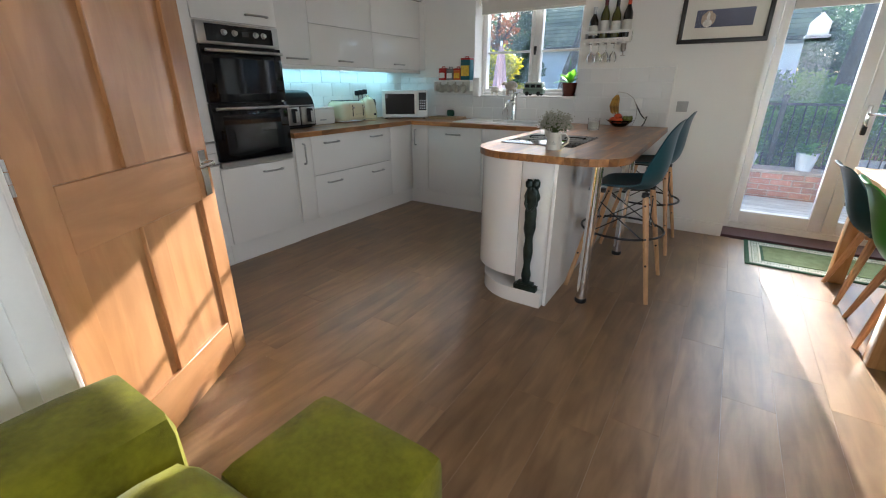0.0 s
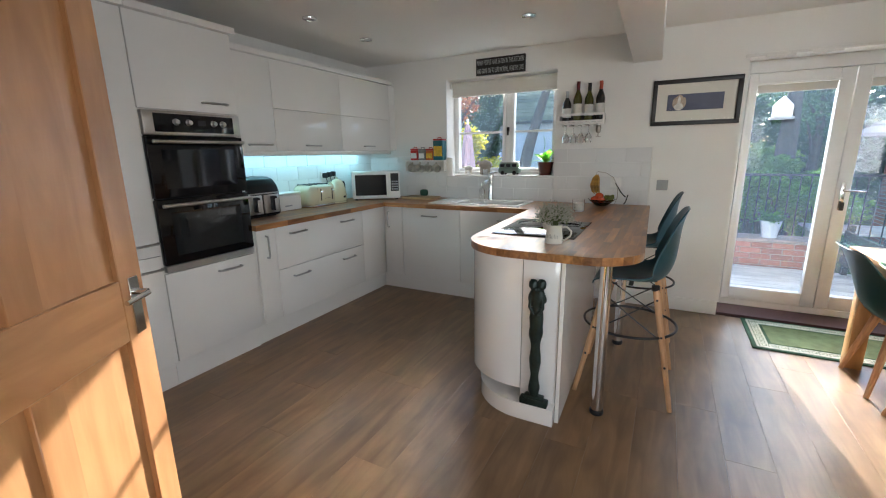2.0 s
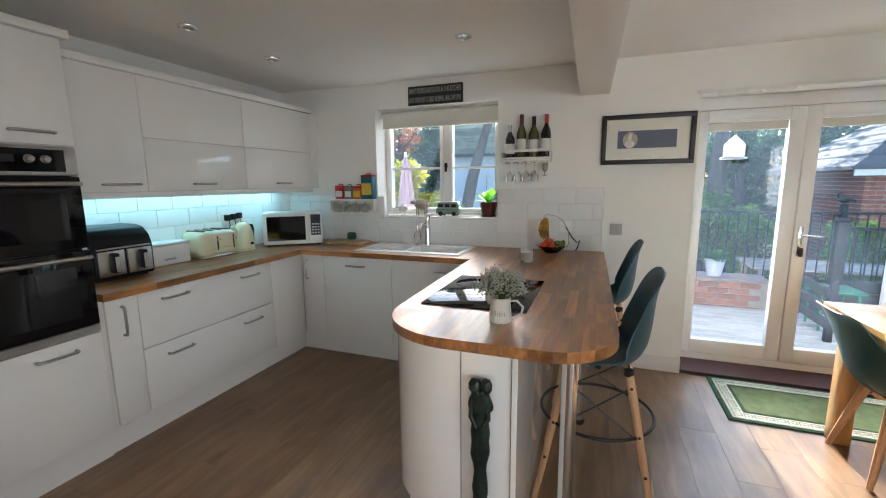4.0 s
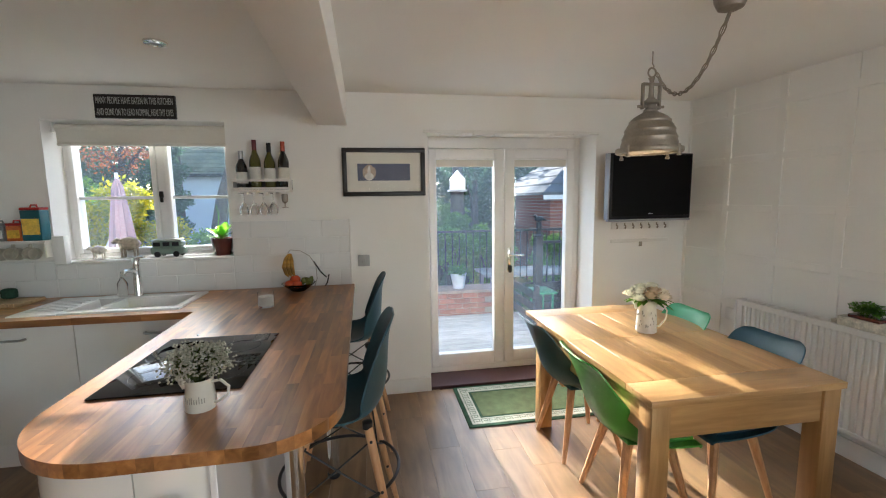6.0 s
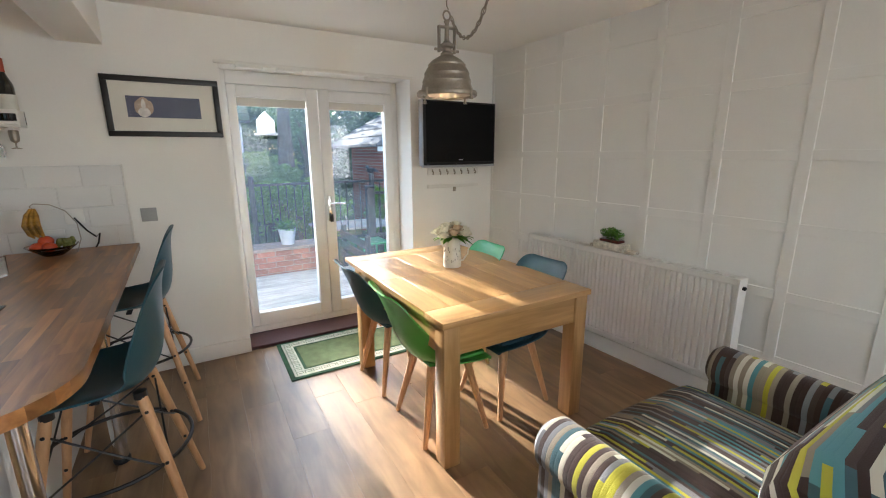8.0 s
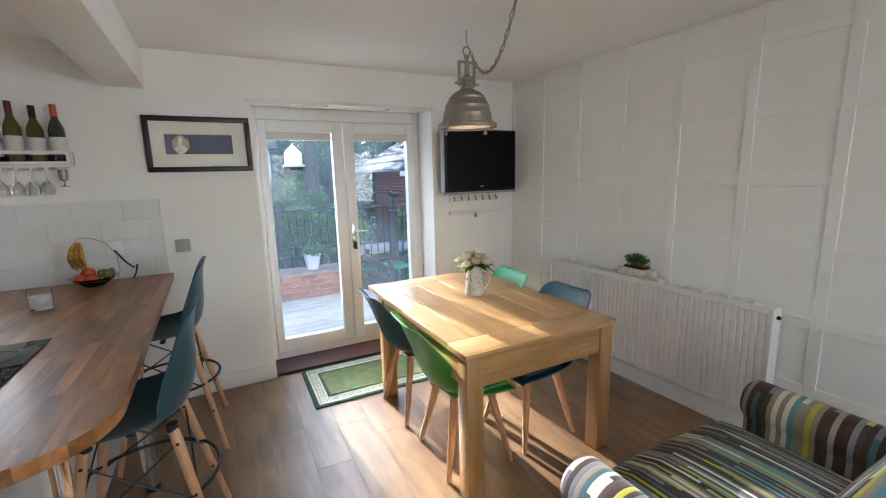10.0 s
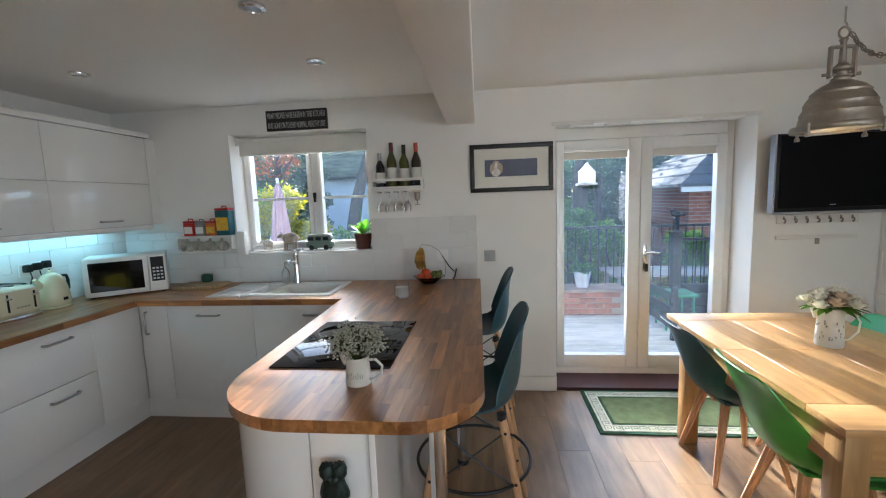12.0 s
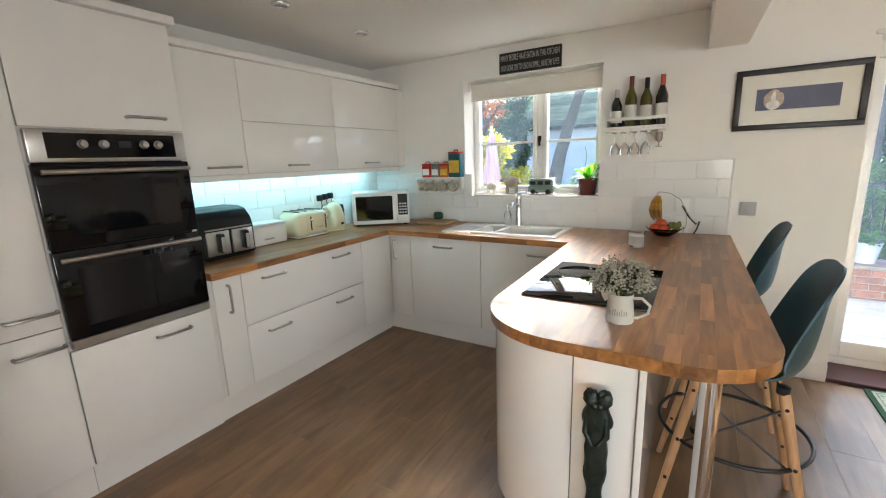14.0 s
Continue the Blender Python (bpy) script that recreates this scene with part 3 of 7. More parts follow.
part("end_door", pen_slant(box(B(), -0.82, -0.634, 2.178, 2.197, 0.095, WT0 - 0.006, 0.0025, 2)), GLOSS, pen)
for y0, y1 in ((2.505, 3.09), (3.094, 3.69)):
    f = part("door", pen_slant(box(B(), -1.197, -1.177, y0, y1, PLZ, WT0 - 0.006, 0.0025, 2)), GLOSS, pen)
    bar_handle(f, (-1.197 - 0.024 * (y1 - 2.7), y1 - 0.1, 0.79), (0, 1, 0), (-1, 0, 0))
part("back_panel", pen_slant(box(B(), -0.630, -0.610, 2.165, BACK, 0, WT0 - 0.002, 0.002)), GLOSS, pen)
part("plinth", pen_slant(prism(B(), [(-1.12, 3.69), (-1.12, 2.42)] + arc(-0.82, 2.42, 0.30, 180, 270, 14) + [(-0.633, 2.12), (-0.633, 3.69)], 0, 0.092, 0.003)), GLOSS, pen)


def leg_post(x, y):
    p = thing("breakfast_bar_leg", "chrome tubular leg with black foot holding the worktop", "leg", x, y, 0, group="breakfast bar legs")
    part("post", tube(B(), [(x, y, 0.02), (x, y, WT0 - 0.012)], 0.03, 24), CHROME, p)
    part("foot", lathe(B(), [(0, 0), (0.033, 0), (0.036, 0.006), (0.036, 0.02), (0.031, 0.028), (0, 0.028)], x, y, 0, 24), BLACK, p, "black plastic foot")
    part("top_plate", lathe(B(), [(0, WT0 - 0.012), (0.045, WT0 - 0.012), (0.045, WT0 - 0.001), (0, WT0 - 0.001)], x, y, 0, 24), CHROME, p)


leg_post(-0.437, 2.353)
leg_post(-0.427, 3.305)

# wall cabinets
WX = -2.955
for nm, y0, y1, split in (("wall_cabinet", 2.15, 2.592, False), ("wall_cabinet", 2.595, 3.367, True), ("wall_cabinet", 3.37, 4.16, True)):
    u = thing(nm, "white gloss wall cabinet" + (" with two lift-up fronts" if split else " with a single door"), "cabinet", -3.13, (y0 + y1) / 2, 1.42, group="wall cabinets")
    part("body", box(B(), LEFT + 0.003, WX - 0.02, y0, y1, 1.42, 2.10), CARCASS, u)
    if split:
        front(u, "lift_front", (WX - 0.019, WX, y0, y1, 1.742, 2.10))
        front(u, "lift_front", (WX - 0.019, WX, y0, y1, 1.42, 1.739), ((WX, y0 + (0.39 if y0 < 3 else 0.40), 1.463), (0, 1, 0), XN))
    else:
        front(u, "door", (WX - 0.019, WX, y0, y1, 1.42, 2.10), ((WX, 2.44, 1.463), (0, 1, 0), XN, 0.2))
cor = box(B(), LEFT + 0.003, WX + 0.03, 2.148, 4.185, 2.102, 2.142, 0.006, 2)
solid("cornice", cor, GLOSS, "white gloss cornice along the wall cabinets", "trim", kind="structure")
solid("pelmet", box(B(), WX - 0.03, WX - 0.004, 2.15, 4.165, 1.383, 1.418, 0.004, 2), GLOSS, "white gloss light pelmet under the wall cabinets", "trim", kind="structure")
solid("end_filler", box(B(), WX - 0.019, WX, 4.162, BACK, 1.42, 2.10), GLOSS, "white filler strip beside the wall cabinets", "trim", kind="structure")

# ---- worktops of glued staves ----
R1, R2 = 0.32, 0.25
PX0, PX1, PY0 = -1.195, -0.279, 2.13
pen_plan = [(PX0, BACK)] + arc(PX0 + R1, PY0 + R1, R1, 180, 270, 14) + arc(PX1 - R2, PY0 + R2, R2, 270, 360, 12) + [(PX1, BACK)]
pen_out = [(x - 0.024 * (y - 2.6), y) for x, y in pen_plan]


def clip(poly, axis, lo, hi):
    for sgn, lim in ((1, lo), (-1, -hi)):
        out = []
        for i, p in enumerate(poly):
            q = poly[(i + 1) % len(poly)]
            a, c = sgn * p[axis] - lim, sgn * q[axis] - lim
            if a >= 0:
                out.append(p)
            if (a > 0) != (c > 0) and abs(a - c) > 1e-9:
                f = a / (a - c)
                out.append((p[0] + f * (q[0] - p[0]), p[1] + f * (q[1] - p[1])))
        poly = out
        if len(poly) < 3:
            return []
    return poly


def staves(bm, outline, along, rng, width=0.042, gap=0.0):
    """Fills an outline with staves; each is an island of its own."""
    other = 1 - along
    lo = min(p[other] for p in outline)
    hi = max(p[other] for p in outline)
    a0 = min(p[along] for p in outline)
    a1 = max(p[along] for p in outline)
    w = lo
    while w < hi - 1e-4:
        p = a0 - rng.uniform(0, 0.3)
        strip = clip(outline, other, w, min(hi, w + width))
        while p < a1:
            ln = rng.uniform(0.22, 0.5)
            c = clip(strip, along, p, p + ln) if strip else []
            c2 = []
            for v in c:
                if not c2 or math.dist(v, c2[-1]) > 1e-5:
                    c2.append(v)
            if len(c2) > 2 and math.dist(c2[0], c2[-1]) < 1e-5:
                c2.pop()
            if len(c2) > 2:
                lov = [bm.verts.new((x, y, WT0)) for x, y in c2]
                hiv = [bm.verts.new((x, y, WT1)) for x, y in c2]
                bm.faces.new(hiv)
                bm.faces.new(lov[::-1])
                for i in range(len(c2)):
                    j = (i + 1) % len(c2)
                    bm.faces.new((lov[i], lov[j], hiv[j], hiv[i]))
            p += ln
        w += width
    return bm


rng = random.Random(4)
wt = thing("worktop", "solid walnut stave worktop in a U shape", "worktop", -1.6, 3.6, WT0)
part("peninsula_top", staves(B(), pen_out, 1, rng), STAVE, wt, kind="stuff")
WF, LF = 3.635, -2.70
sx0, sx1, sy0, sy1 = -2.22, -1.345, 3.735, 4.175
bm = B()
staves(bm, [(LEFT, WF), (sx0, WF), (sx0, BACK), (LEFT, BACK)], 0, rng)
staves(bm, [(sx1, WF), (PX0 - 0.025, WF), (PX0 - 0.040, BACK), (sx1, BACK)], 0, rng)
staves(bm, [(sx0, WF), (sx1, WF), (sx1, sy0), (sx0, sy0)], 0, rng, 0.05)
staves(bm, [(sx0, sy1), (sx1, sy1), (sx1, BACK), (sx0, BACK)], 0, rng, 0.0425)
part("sink_top", bm, STAVEX, wt, kind="stuff")
part("west_top", staves(B(), [(LEFT, 2.122), (LF, 2.122), (LF, WF), (LEFT, WF)], 1, rng), STAVE, wt, kind="stuff")

# ---- sink, tap, hob ----
sk = thing("sink", "white one and a half bowl sink with drainer", "sink", -1.78, 3.95, WT1)
bm = B()
rim = WT1 + 0.012
bx = [(-1.80, -1.375), (-1.965, -1.835)]
y0, y1 = 3.775, 4.08
# rim pieces round the bowls, then bowls
box(bm, sx0 - 0.02, -1.985, sy0 - 0.02, sy1 + 0.01, WT0 + 0.01, rim - 0.004, 0.006, 2)
box(bm, -1.985, sx1 + 0.015, sy0 - 0.02, y0, WT0 + 0.01, rim, 0.006, 2)
box(bm, -1.985, sx1 + 0.015, y1, sy1 + 0.01, WT0 + 0.01, rim, 0.006, 2)
box(bm, -1.375, sx1 + 0.015, y0, y1, WT0 + 0.01, rim, 0.005)
box(bm, -1.835, -1.80, y0, y1, WT0 + 0.01, rim - 0.004, 0.005)
box(bm, -1.985, -1.965, y0, y1, WT0 + 0.01, rim, 0.005)
for i in range(7):
    box(bm, sx0 + 0.02, -2.0, 3.80 + i * 0.042, 3.812 + i * 0.042, rim - 0.005, rim + 0.001, 0.002)
part("rim", bm, SINKW, sk)
for (a, c), dep in zip(bx, (0.15, 0.10)):
    bm = B()
    rings = []
    for dx, z in ((-0.002, WT1 + 0.006), (0.006, WT1 - 0.012), (0.022, WT1 - dep + 0.02), (0.045, WT1 - dep)):
        rings.append([bm.verts.new(p) for p in ((a + dx, y0 + dx, z), (c - dx, y0 + dx, z), (c - dx, y1 - dx, z), (a + dx, y1 - dx, z))])
    for p, q in zip(rings, rings[1:]):
        for k in range(4):
            bm.faces.new((p[k], p[(k + 1) % 4], q[(k + 1) % 4], q[k]))
    bm.faces.new(rings[-1])
    bowl = part("bowl", bm, SINKW, sk)
    xm, ym = (a + c) / 2, (y0 + y1) / 2
    part("drain", lathe(B(), [(0, 0.001), (0.03, 0.001), (0.034, 0.003), (0.034, 0), (0, 0)], xm, ym, WT1 - dep, 20), CHROME, bowl, "chrome waste")
tp = thing("tap", "chrome single-lever kitchen mixer tap", "tap", -1.755, 4.135, rim)
part("body", lathe(B(), [(0, 0), (0.027, 0), (0.027, 0.008), (0.025, 0.014), (0.0235, 0.20), (0.024, 0.215), (0.024, 0.25), (0.018, 0.262), (0, 0.264)], -1.755, 4.135, rim, 20), CHROME, tp)
part("spout", tube(B(), [(-1.755, 4.135, rim + 0.15), (-1.752, 4.07, rim + 0.185), (-1.755, 3.99, rim + 0.19), (-1.752, 3.965, rim + 0.165)], [0.015, 0.014, 0.013, 0.013], 12), CHROME, tp)
part("lever", tube(B(), [(-1.755, 4.135, rim + 0.255), (-1.715, 4.11, rim + 0.268), (-1.665, 4.07, rim + 0.272)], [0.014, 0.010, 0.008], 10), CHROME, tp)
hb = thing("induction_hob", "black glass induction hob set in the peninsula", "hob", -0.87, 2.8, WT1)
HOBGLASS = mat("polished_hob_glass", (0.004, 0.004, 0.005), 0.025, var=0.1, spec=0.55)
part("glass", box(B(), -1.108, -0.628, 2.50, 3.10, WT1 + 0.0005, WT1 + 0.0065, 0.002, 2), HOBGLASS, hb)
RINGM = mat("hob_ring_print", (0.008, 0.008, 0.009), 0.25, var=0.1)
bm = B()
for x, y, r in ((-0.98, 2.66, 0.075), (-0.98, 2.94, 0.10), (-0.75, 2.66, 0.095), (-0.75, 2.94, 0.075)):
    t = [(x + r * math.cos(a), y + r * math.sin(a)) for a in [2 * math.pi * i / 32 for i in range(32)]]
    tube(bm, [(p, q, WT1 + 0.0064) for p, q in t], 0.0012, 4, True)
part("zone_ring", bm, RINGM, hb)


# ---- oak door ----
HX, HY, DANG = -1.335, 0.195, 121.0
od = thing("oak_door", "honey oak four-panel interior door standing half open", "door", HX, HY, 0.006, DANG)
DM = od.matrix_basis.copy()


def dbox(q, bev=0.0025):
    return box(B(), *q, bev, 1, DM)


DW, DT, DH = 0.835, 0.02, 2.03
part("stile", dbox((0.0, 0.105, -DT, DT, 0, DH)), OAK, od)
part("stile", dbox((DW - 0.105, DW, -DT, DT, 0, DH)), OAK, od)
part("rail", dbox((0.1055, DW - 0.1055, -DT, DT, 0, 0.20)), OAKX, od)
part("rail", dbox((0.1055, DW - 0.1055, -DT, DT, 0.80, 1.0)), OAKX, od)
part("rail", dbox((0.1055, DW - 0.1055, -DT, DT, 1.92, DH)), OAKX, od)
for z0, z1 in ((0.2005, 0.7995), (1.0005, 1.9195)):
    part("muntin", dbox((0.37, 0.465, -DT, DT, z0, z1)), OAK, od)
    for x0, x1 in ((0.105, 0.37), (0.465, DW - 0.105)):
        part("panel", dbox((x0, x1, -0.004, 0.004, z0 - 0.004, z1 + 0.004), 0), OAK, od)
for z in (0.22, 1.0, 1.78):
    bm = B()
    for i in range(3):
        tube(bm, [DM @ Vector((-0.006, -DT - 0.004, z + i * 0.031)), DM @ Vector((-0.006, -DT - 0.004, z + i * 0.031 + 0.028))], 0.006, 10)
    part("hinge", bm, STEEL, od, "steel butt hinge")
for s in (-1, 1):
    bm = box(B(), DW - 0.075, DW - 0.03, min(s * DT, s * (DT + 0.007)), max(s * DT, s * (DT + 0.007)), 0.81, 1.0, 0.002, 1, DM)
    pl = part("handle_plate", bm, CHROME, od)
    pts = [(DW - 0.052, s * DT, 0.95), (DW - 0.052, s * (DT + 0.045), 0.95), (DW - 0.065, s * (DT + 0.055), 0.95), (DW - 0.16, s * (DT + 0.05), 0.945)]
    part("lever", tube(B(), [DM @ Vector(p) for p in pts], [0.011, 0.0095, 0.0095, 0.008], 10), CHROME, pl)
bm = B()
box(bm, -1.335, -1.315, 0.02, 0.185, 0, 2.07, 0.002)
box(bm, -2.185, -2.165, 0.02, 0.185, 0, 2.07, 0.002)
box(bm, -2.165, -1.335, 0.02, 0.185, 2.045, 2.07, 0.002)
box(bm, -1.312, -1.245, 0.17, 0.188, 0, 2.13, 0.005, 2)
box(bm, -2.255, -2.188, 0.17, 0.188, 0, 2.13, 0.005, 2)
box(bm, -2.188, -1.312, 0.17, 0.188, 2.073, 2.13, 0.005, 2)
box(bm, -1.2, -1.178, -0.03, 0.055, 0, 2.13, 0.004, 2)
box(bm, -1.2, -1.184, 0.095, 0.165, 0, 2.13, 0.004, 2)
structure("door_frame", bm, TRIM, "white painted door lining and architrave", "door frame")


# ---- green armchair and footstool ----
def cushion(bm, x0, x1, y0, y1, z0, z1, r=0.05, puff=0.02, seg=4, n=7):
    """A soft block: rounded edges and swollen faces."""
    t = bmesh.new()
    bmesh.ops.create_cube(t, size=1)
    bmesh.ops.subdivide_edges(t, edges=t.edges[:], cuts=n, use_grid_fill=True)
    c = Vector(((x0 + x1) / 2, (y0 + y1) / 2, (z0 + z1) / 2))
    h = Vector(((x1 - x0) / 2, (y1 - y0) / 2, (z1 - z0) / 2))
    for v in t.verts:
        p = Vector([2 * a for a in v.co])
        q = Vector([p[i] * h[i] for i in range(3)])
        inn = Vector([max(-h[i] + r, min(h[i] - r, q[i])) for i in range(3)])
        d = q - inn
        if d.length > 1e-6:
            q = inn + d.normalized() * min(r, d.length) if sum(abs(k) > 1e-6 for k in d) > 1 else q
        sw = [(1 - p[(i + 1) % 3] ** 2) * (1 - p[(i + 2) % 3] ** 2) for i in range(3)]
        for i in range(3):
            if abs(p[i]) > 0.99:
                q[i] += math.copysign(puff * sw[i], p[i])
        v.co = c + q
    return merge(bm, t)


ga = thing("green_armchair", "lime green velvet lounge chair with one thick arm", "armchair", -0.5, -0.25, 0)
part("arm", cushion(B(), -1.07, -0.765, -0.78, 0.225, 0.10, 0.60, 0.04, 0.008), VELVET, ga)
part("backrest", cushion(B(), -0.78, -0.22, -0.80, -0.52, 0.10, 0.82, 0.07, 0.02), VELVET, ga)
part("seat_base", cushion(B(), -0.77, -0.23, -0.55, 0.19, 0.10, 0.32, 0.03, 0.0), VELVET, ga)
part("seat_cushion", cushion(B(), -0.768, -0.232, -0.53, 0.215, 0.32, 0.515, 0.055, 0.03), VELVET, ga)
for x in (-1.0, -0.3):
    for y in (-0.7, 0.15):
        part("leg", lathe(B(), [(0, 0), (0.016, 0), (0.024, 0.11), (0, 0.11)], x, y, 0, 14), OAK, ga, "short wooden leg")
gf = thing("green_footstool", "lime green velvet footstool before the armchair", "footstool", -0.46, 0.4, 0)
part("cushion", cushion(B(), -0.70, -0.285, 0.235, 0.565, 0.09, 0.455, 0.03, 0.012), VELVET, gf)
for x in (-0.65, -0.29):
    for y in (0.29, 0.52):
        part("leg", lathe(B(), [(0, 0), (0.016, 0), (0.022, 0.10), (0, 0.10)], x, y, 0, 14), OAK, gf, "short wooden leg")


# ---- striped armchair ----
def stripes(name, u, v, pitch=0.018):
    """Narrow bands along one axis with broken lengths, in six colours."""
    m = bpy.data.materials.new(name)
    m.use_nodes = True
    n, l = m.node_tree.nodes, m.node_tree.links
    b = n["Principled BSDF"]
    b.inputs["Roughness"].default_value, b.inputs["Specular IOR Level"].default_value = 0.85, 0.2
    b.inputs["Sheen Weight"].default_value = 0.08
    tc, sep = n.new("ShaderNodeTexCoord"), n.new("ShaderNodeSeparateXYZ")
    l.new(tc.outputs["Object"], sep.inputs[0])

    def op(kind, a, c=None):
        k = n.new("ShaderNodeMath")
        k.operation = kind
        for i, s in ((0, a), (1, c)):
            if s is None:
                continue
            if isinstance(s, (int, float)):
                k.inputs[i].default_value = s
            else:
                l.new(s, k.inputs[i])
        return k.outputs[0]
    uu = op("DIVIDE", sep.outputs[u], pitch)
    for extra in (v if isinstance(v, tuple) else ()):
        uu = op("SUBTRACT", uu, op("DIVIDE", sep.outputs[extra], pitch))
    fu = op("FLOOR", uu)
    w1 = n.new("ShaderNodeTexWhiteNoise")
    w1.noise_dimensions = "1D"
    l.new(fu, w1.inputs["W"])
    along = "XYZ"[[i for i in range(3) if "XYZ"[i] != u and "XYZ"[i] != "Z"][0]] if u != "Z" else "X"
    fv = op("FLOOR", op("ADD", op("DIVIDE", sep.outputs[along], 0.30), op("MULTIPLY", w1.outputs[0], 9.0)))
    w2 = n.new("ShaderNodeTexWhiteNoise")
    w2.noise_dimensions = "2D"
    cb = n.new("ShaderNodeCombineXYZ")
    l.new(fu, cb.inputs[0])
    l.new(fv, cb.inputs[1])
    l.new(cb.outputs[0], w2.inputs["Vector"])
    cols = [(0.030, 0.015, 0.013), (0.070, 0.190, 0.220), (0.035, 0.018, 0.015), (0.48, 0.45, 0.37), (0.33, 0.31, 0.025), (0.045, 0.028, 0.024),
            (0.135, 0.135, 0.145), (0.028, 0.014, 0.012), (0.20, 0.165, 0.125), (0.035, 0.078, 0.092)]
    r = ramp(n, [(i / len(cols), c) for i, c in enumerate(cols)], "CONSTANT")
    l.new(w2.outputs[0], r.inputs[0])
    l.new(r.outputs[0], b.inputs["Base Color"])
    fr = op("PINGPONG", uu, 0.5)
    ns = n.new("ShaderNodeTexNoise")
    ns.inputs["Scale"].default_value = 420
    l.new(tc.outputs["Object"], ns.inputs["Vector"])
    hgt = op("ADD", op("MINIMUM", fr, 0.2), op("MULTIPLY", ns.outputs[0], 0.25))
    bn = n.new("ShaderNodeBump")
    bn.inputs["Strength"].default_value, bn.inputs["Distance"].default_value = 0.8, 0.003
    l.new(hgt, bn.inputs["Height"])
    l.new(bn.outputs[0], b.inputs["Normal"])
    return m


STRX = stripes("striped_chenille_seat", "X", None, 0.0115)
STRY = stripes("striped_chenille_arm", "Y", None)
STRZ = stripes("striped_chenille_back", "Z", ("Y",))
sa = thing("striped_armchair", "wide armchair in multicoloured striped chenille", "armchair", 1.47, 1.45, 0)
for x0, x1 in ((0.88, 1.07), (1.89, 2.08)):
    bm = cushion(B(), x0 + 0.02, x1 - 0.02, 1.02, 1.85, 0.12, 0.53, 0.03, 0.0)
    tube(bm, [((x0 + x1) / 2, 1.0, 0.525), ((x0 + x1) / 2, 1.03, 0.53), ((x0 + x1) / 2, 1.45, 0.53), ((x0 + x1) / 2, 1.84, 0.53), ((x0 + x1) / 2, 1.862, 0.53)], [0.07, 0.09, 0.09, 0.09, 0.07], 24)
    part("arm", bm, STRY, sa, "rounded arm with bands of teal, lime and brown")
part("seat_cushion", cushion(B(), 1.062, 1.898, 1.22, 1.93, 0.29, 0.45, 0.055, 0.03), STRX, sa)
part("seat_base", cushion(B(), 1.06, 1.90, 1.05, 1.87, 0.12, 0.29, 0.02, 0.0), STRX, sa)
part("backrest", cushion(B(), 0.92, 2.04, 0.98, 1.30, 0.12, 0.88, 0.10, 0.03), STRZ, sa)
for x in (0.95, 2.0):
    for y in (1.08, 1.8):
        part("leg", lathe(B(), [(0, 0), (0.018, 0), (0.026, 0.13), (0, 0.13)], x, y, 0, 14), OAK, sa, "short wooden leg")


# ---- bucket seats ----
def shell(prof, mat_t, nu=12, thick=0.007):
    """A moulded seat: rows of (x, z, half width, curl of the edges); x is forward."""
    pr = []
    k = len(prof)
    for i in range((k - 1) * 3 + 1):         # smooth in between
        a, f = divmod(i, 3)
        f /= 3
        p0, p1, p2, p3 = (prof[max(0, min(k - 1, a + d))] for d in (-1, 0, 1, 2))
        pr.append([0.5 * (2 * q1 + (q2 - q0) * f + (2 * q0 - 5 * q1 + 4 * q2 - q3) * f * f + (3 * q1 - q0 - 3 * q2 + q3) * f ** 3) for q0, q1, q2, q3 in zip(p0, p1, p2, p3)])
    bm = B()
    fro, bac = [], []
    for i, (x, z, w, c) in enumerate(pr):
        a, d = pr[max(0, i - 1)], pr[min(len(pr) - 1, i + 1)]
        tx, tz = d[0] - a[0], d[1] - a[1]
        ln = math.hypot(tx, tz) or 1
        nx, nz = tz / ln, -tx / ln            # towards the sitter
        r0, r1 = [], []
        for j in range(nu + 1):
            u = 2 * j / nu - 1
            e = c * abs(u) ** 2.6
            r0.append(bm.verts.new((x + nx * e, u * w, z + nz * e)))
            r1.append(bm.verts.new((x + nx * (e - thick), u * w * 1.005, z + nz * (e - thick))))
        fro.append(r0)
        bac.append(r1)
    n = len(pr)
    for i in range(n - 1):
        for j in range(nu):
            bm.faces.new((fro[i][j], fro[i][j + 1], fro[i + 1][j + 1], fro[i + 1][j]))
            bm.faces.new((bac[i][j + 1], bac[i][j], bac[i + 1][j], bac[i + 1][j + 1]))
        bm.faces.new((fro[i][0], fro[i + 1][0], bac[i + 1][0], bac[i][0]))
        bm.faces.new((fro[i][nu], bac[i][nu], bac[i + 1][nu], fro[i + 1][nu]))
    for j in range(nu):
        bm.faces.new((fro[0][j + 1], fro[0][j], bac[0][j], bac[0][j + 1]))
        bm.faces.new((fro[-1][j], fro[-1][j + 1], bac[-1][j + 1], bac[-1][j]))
    return bm


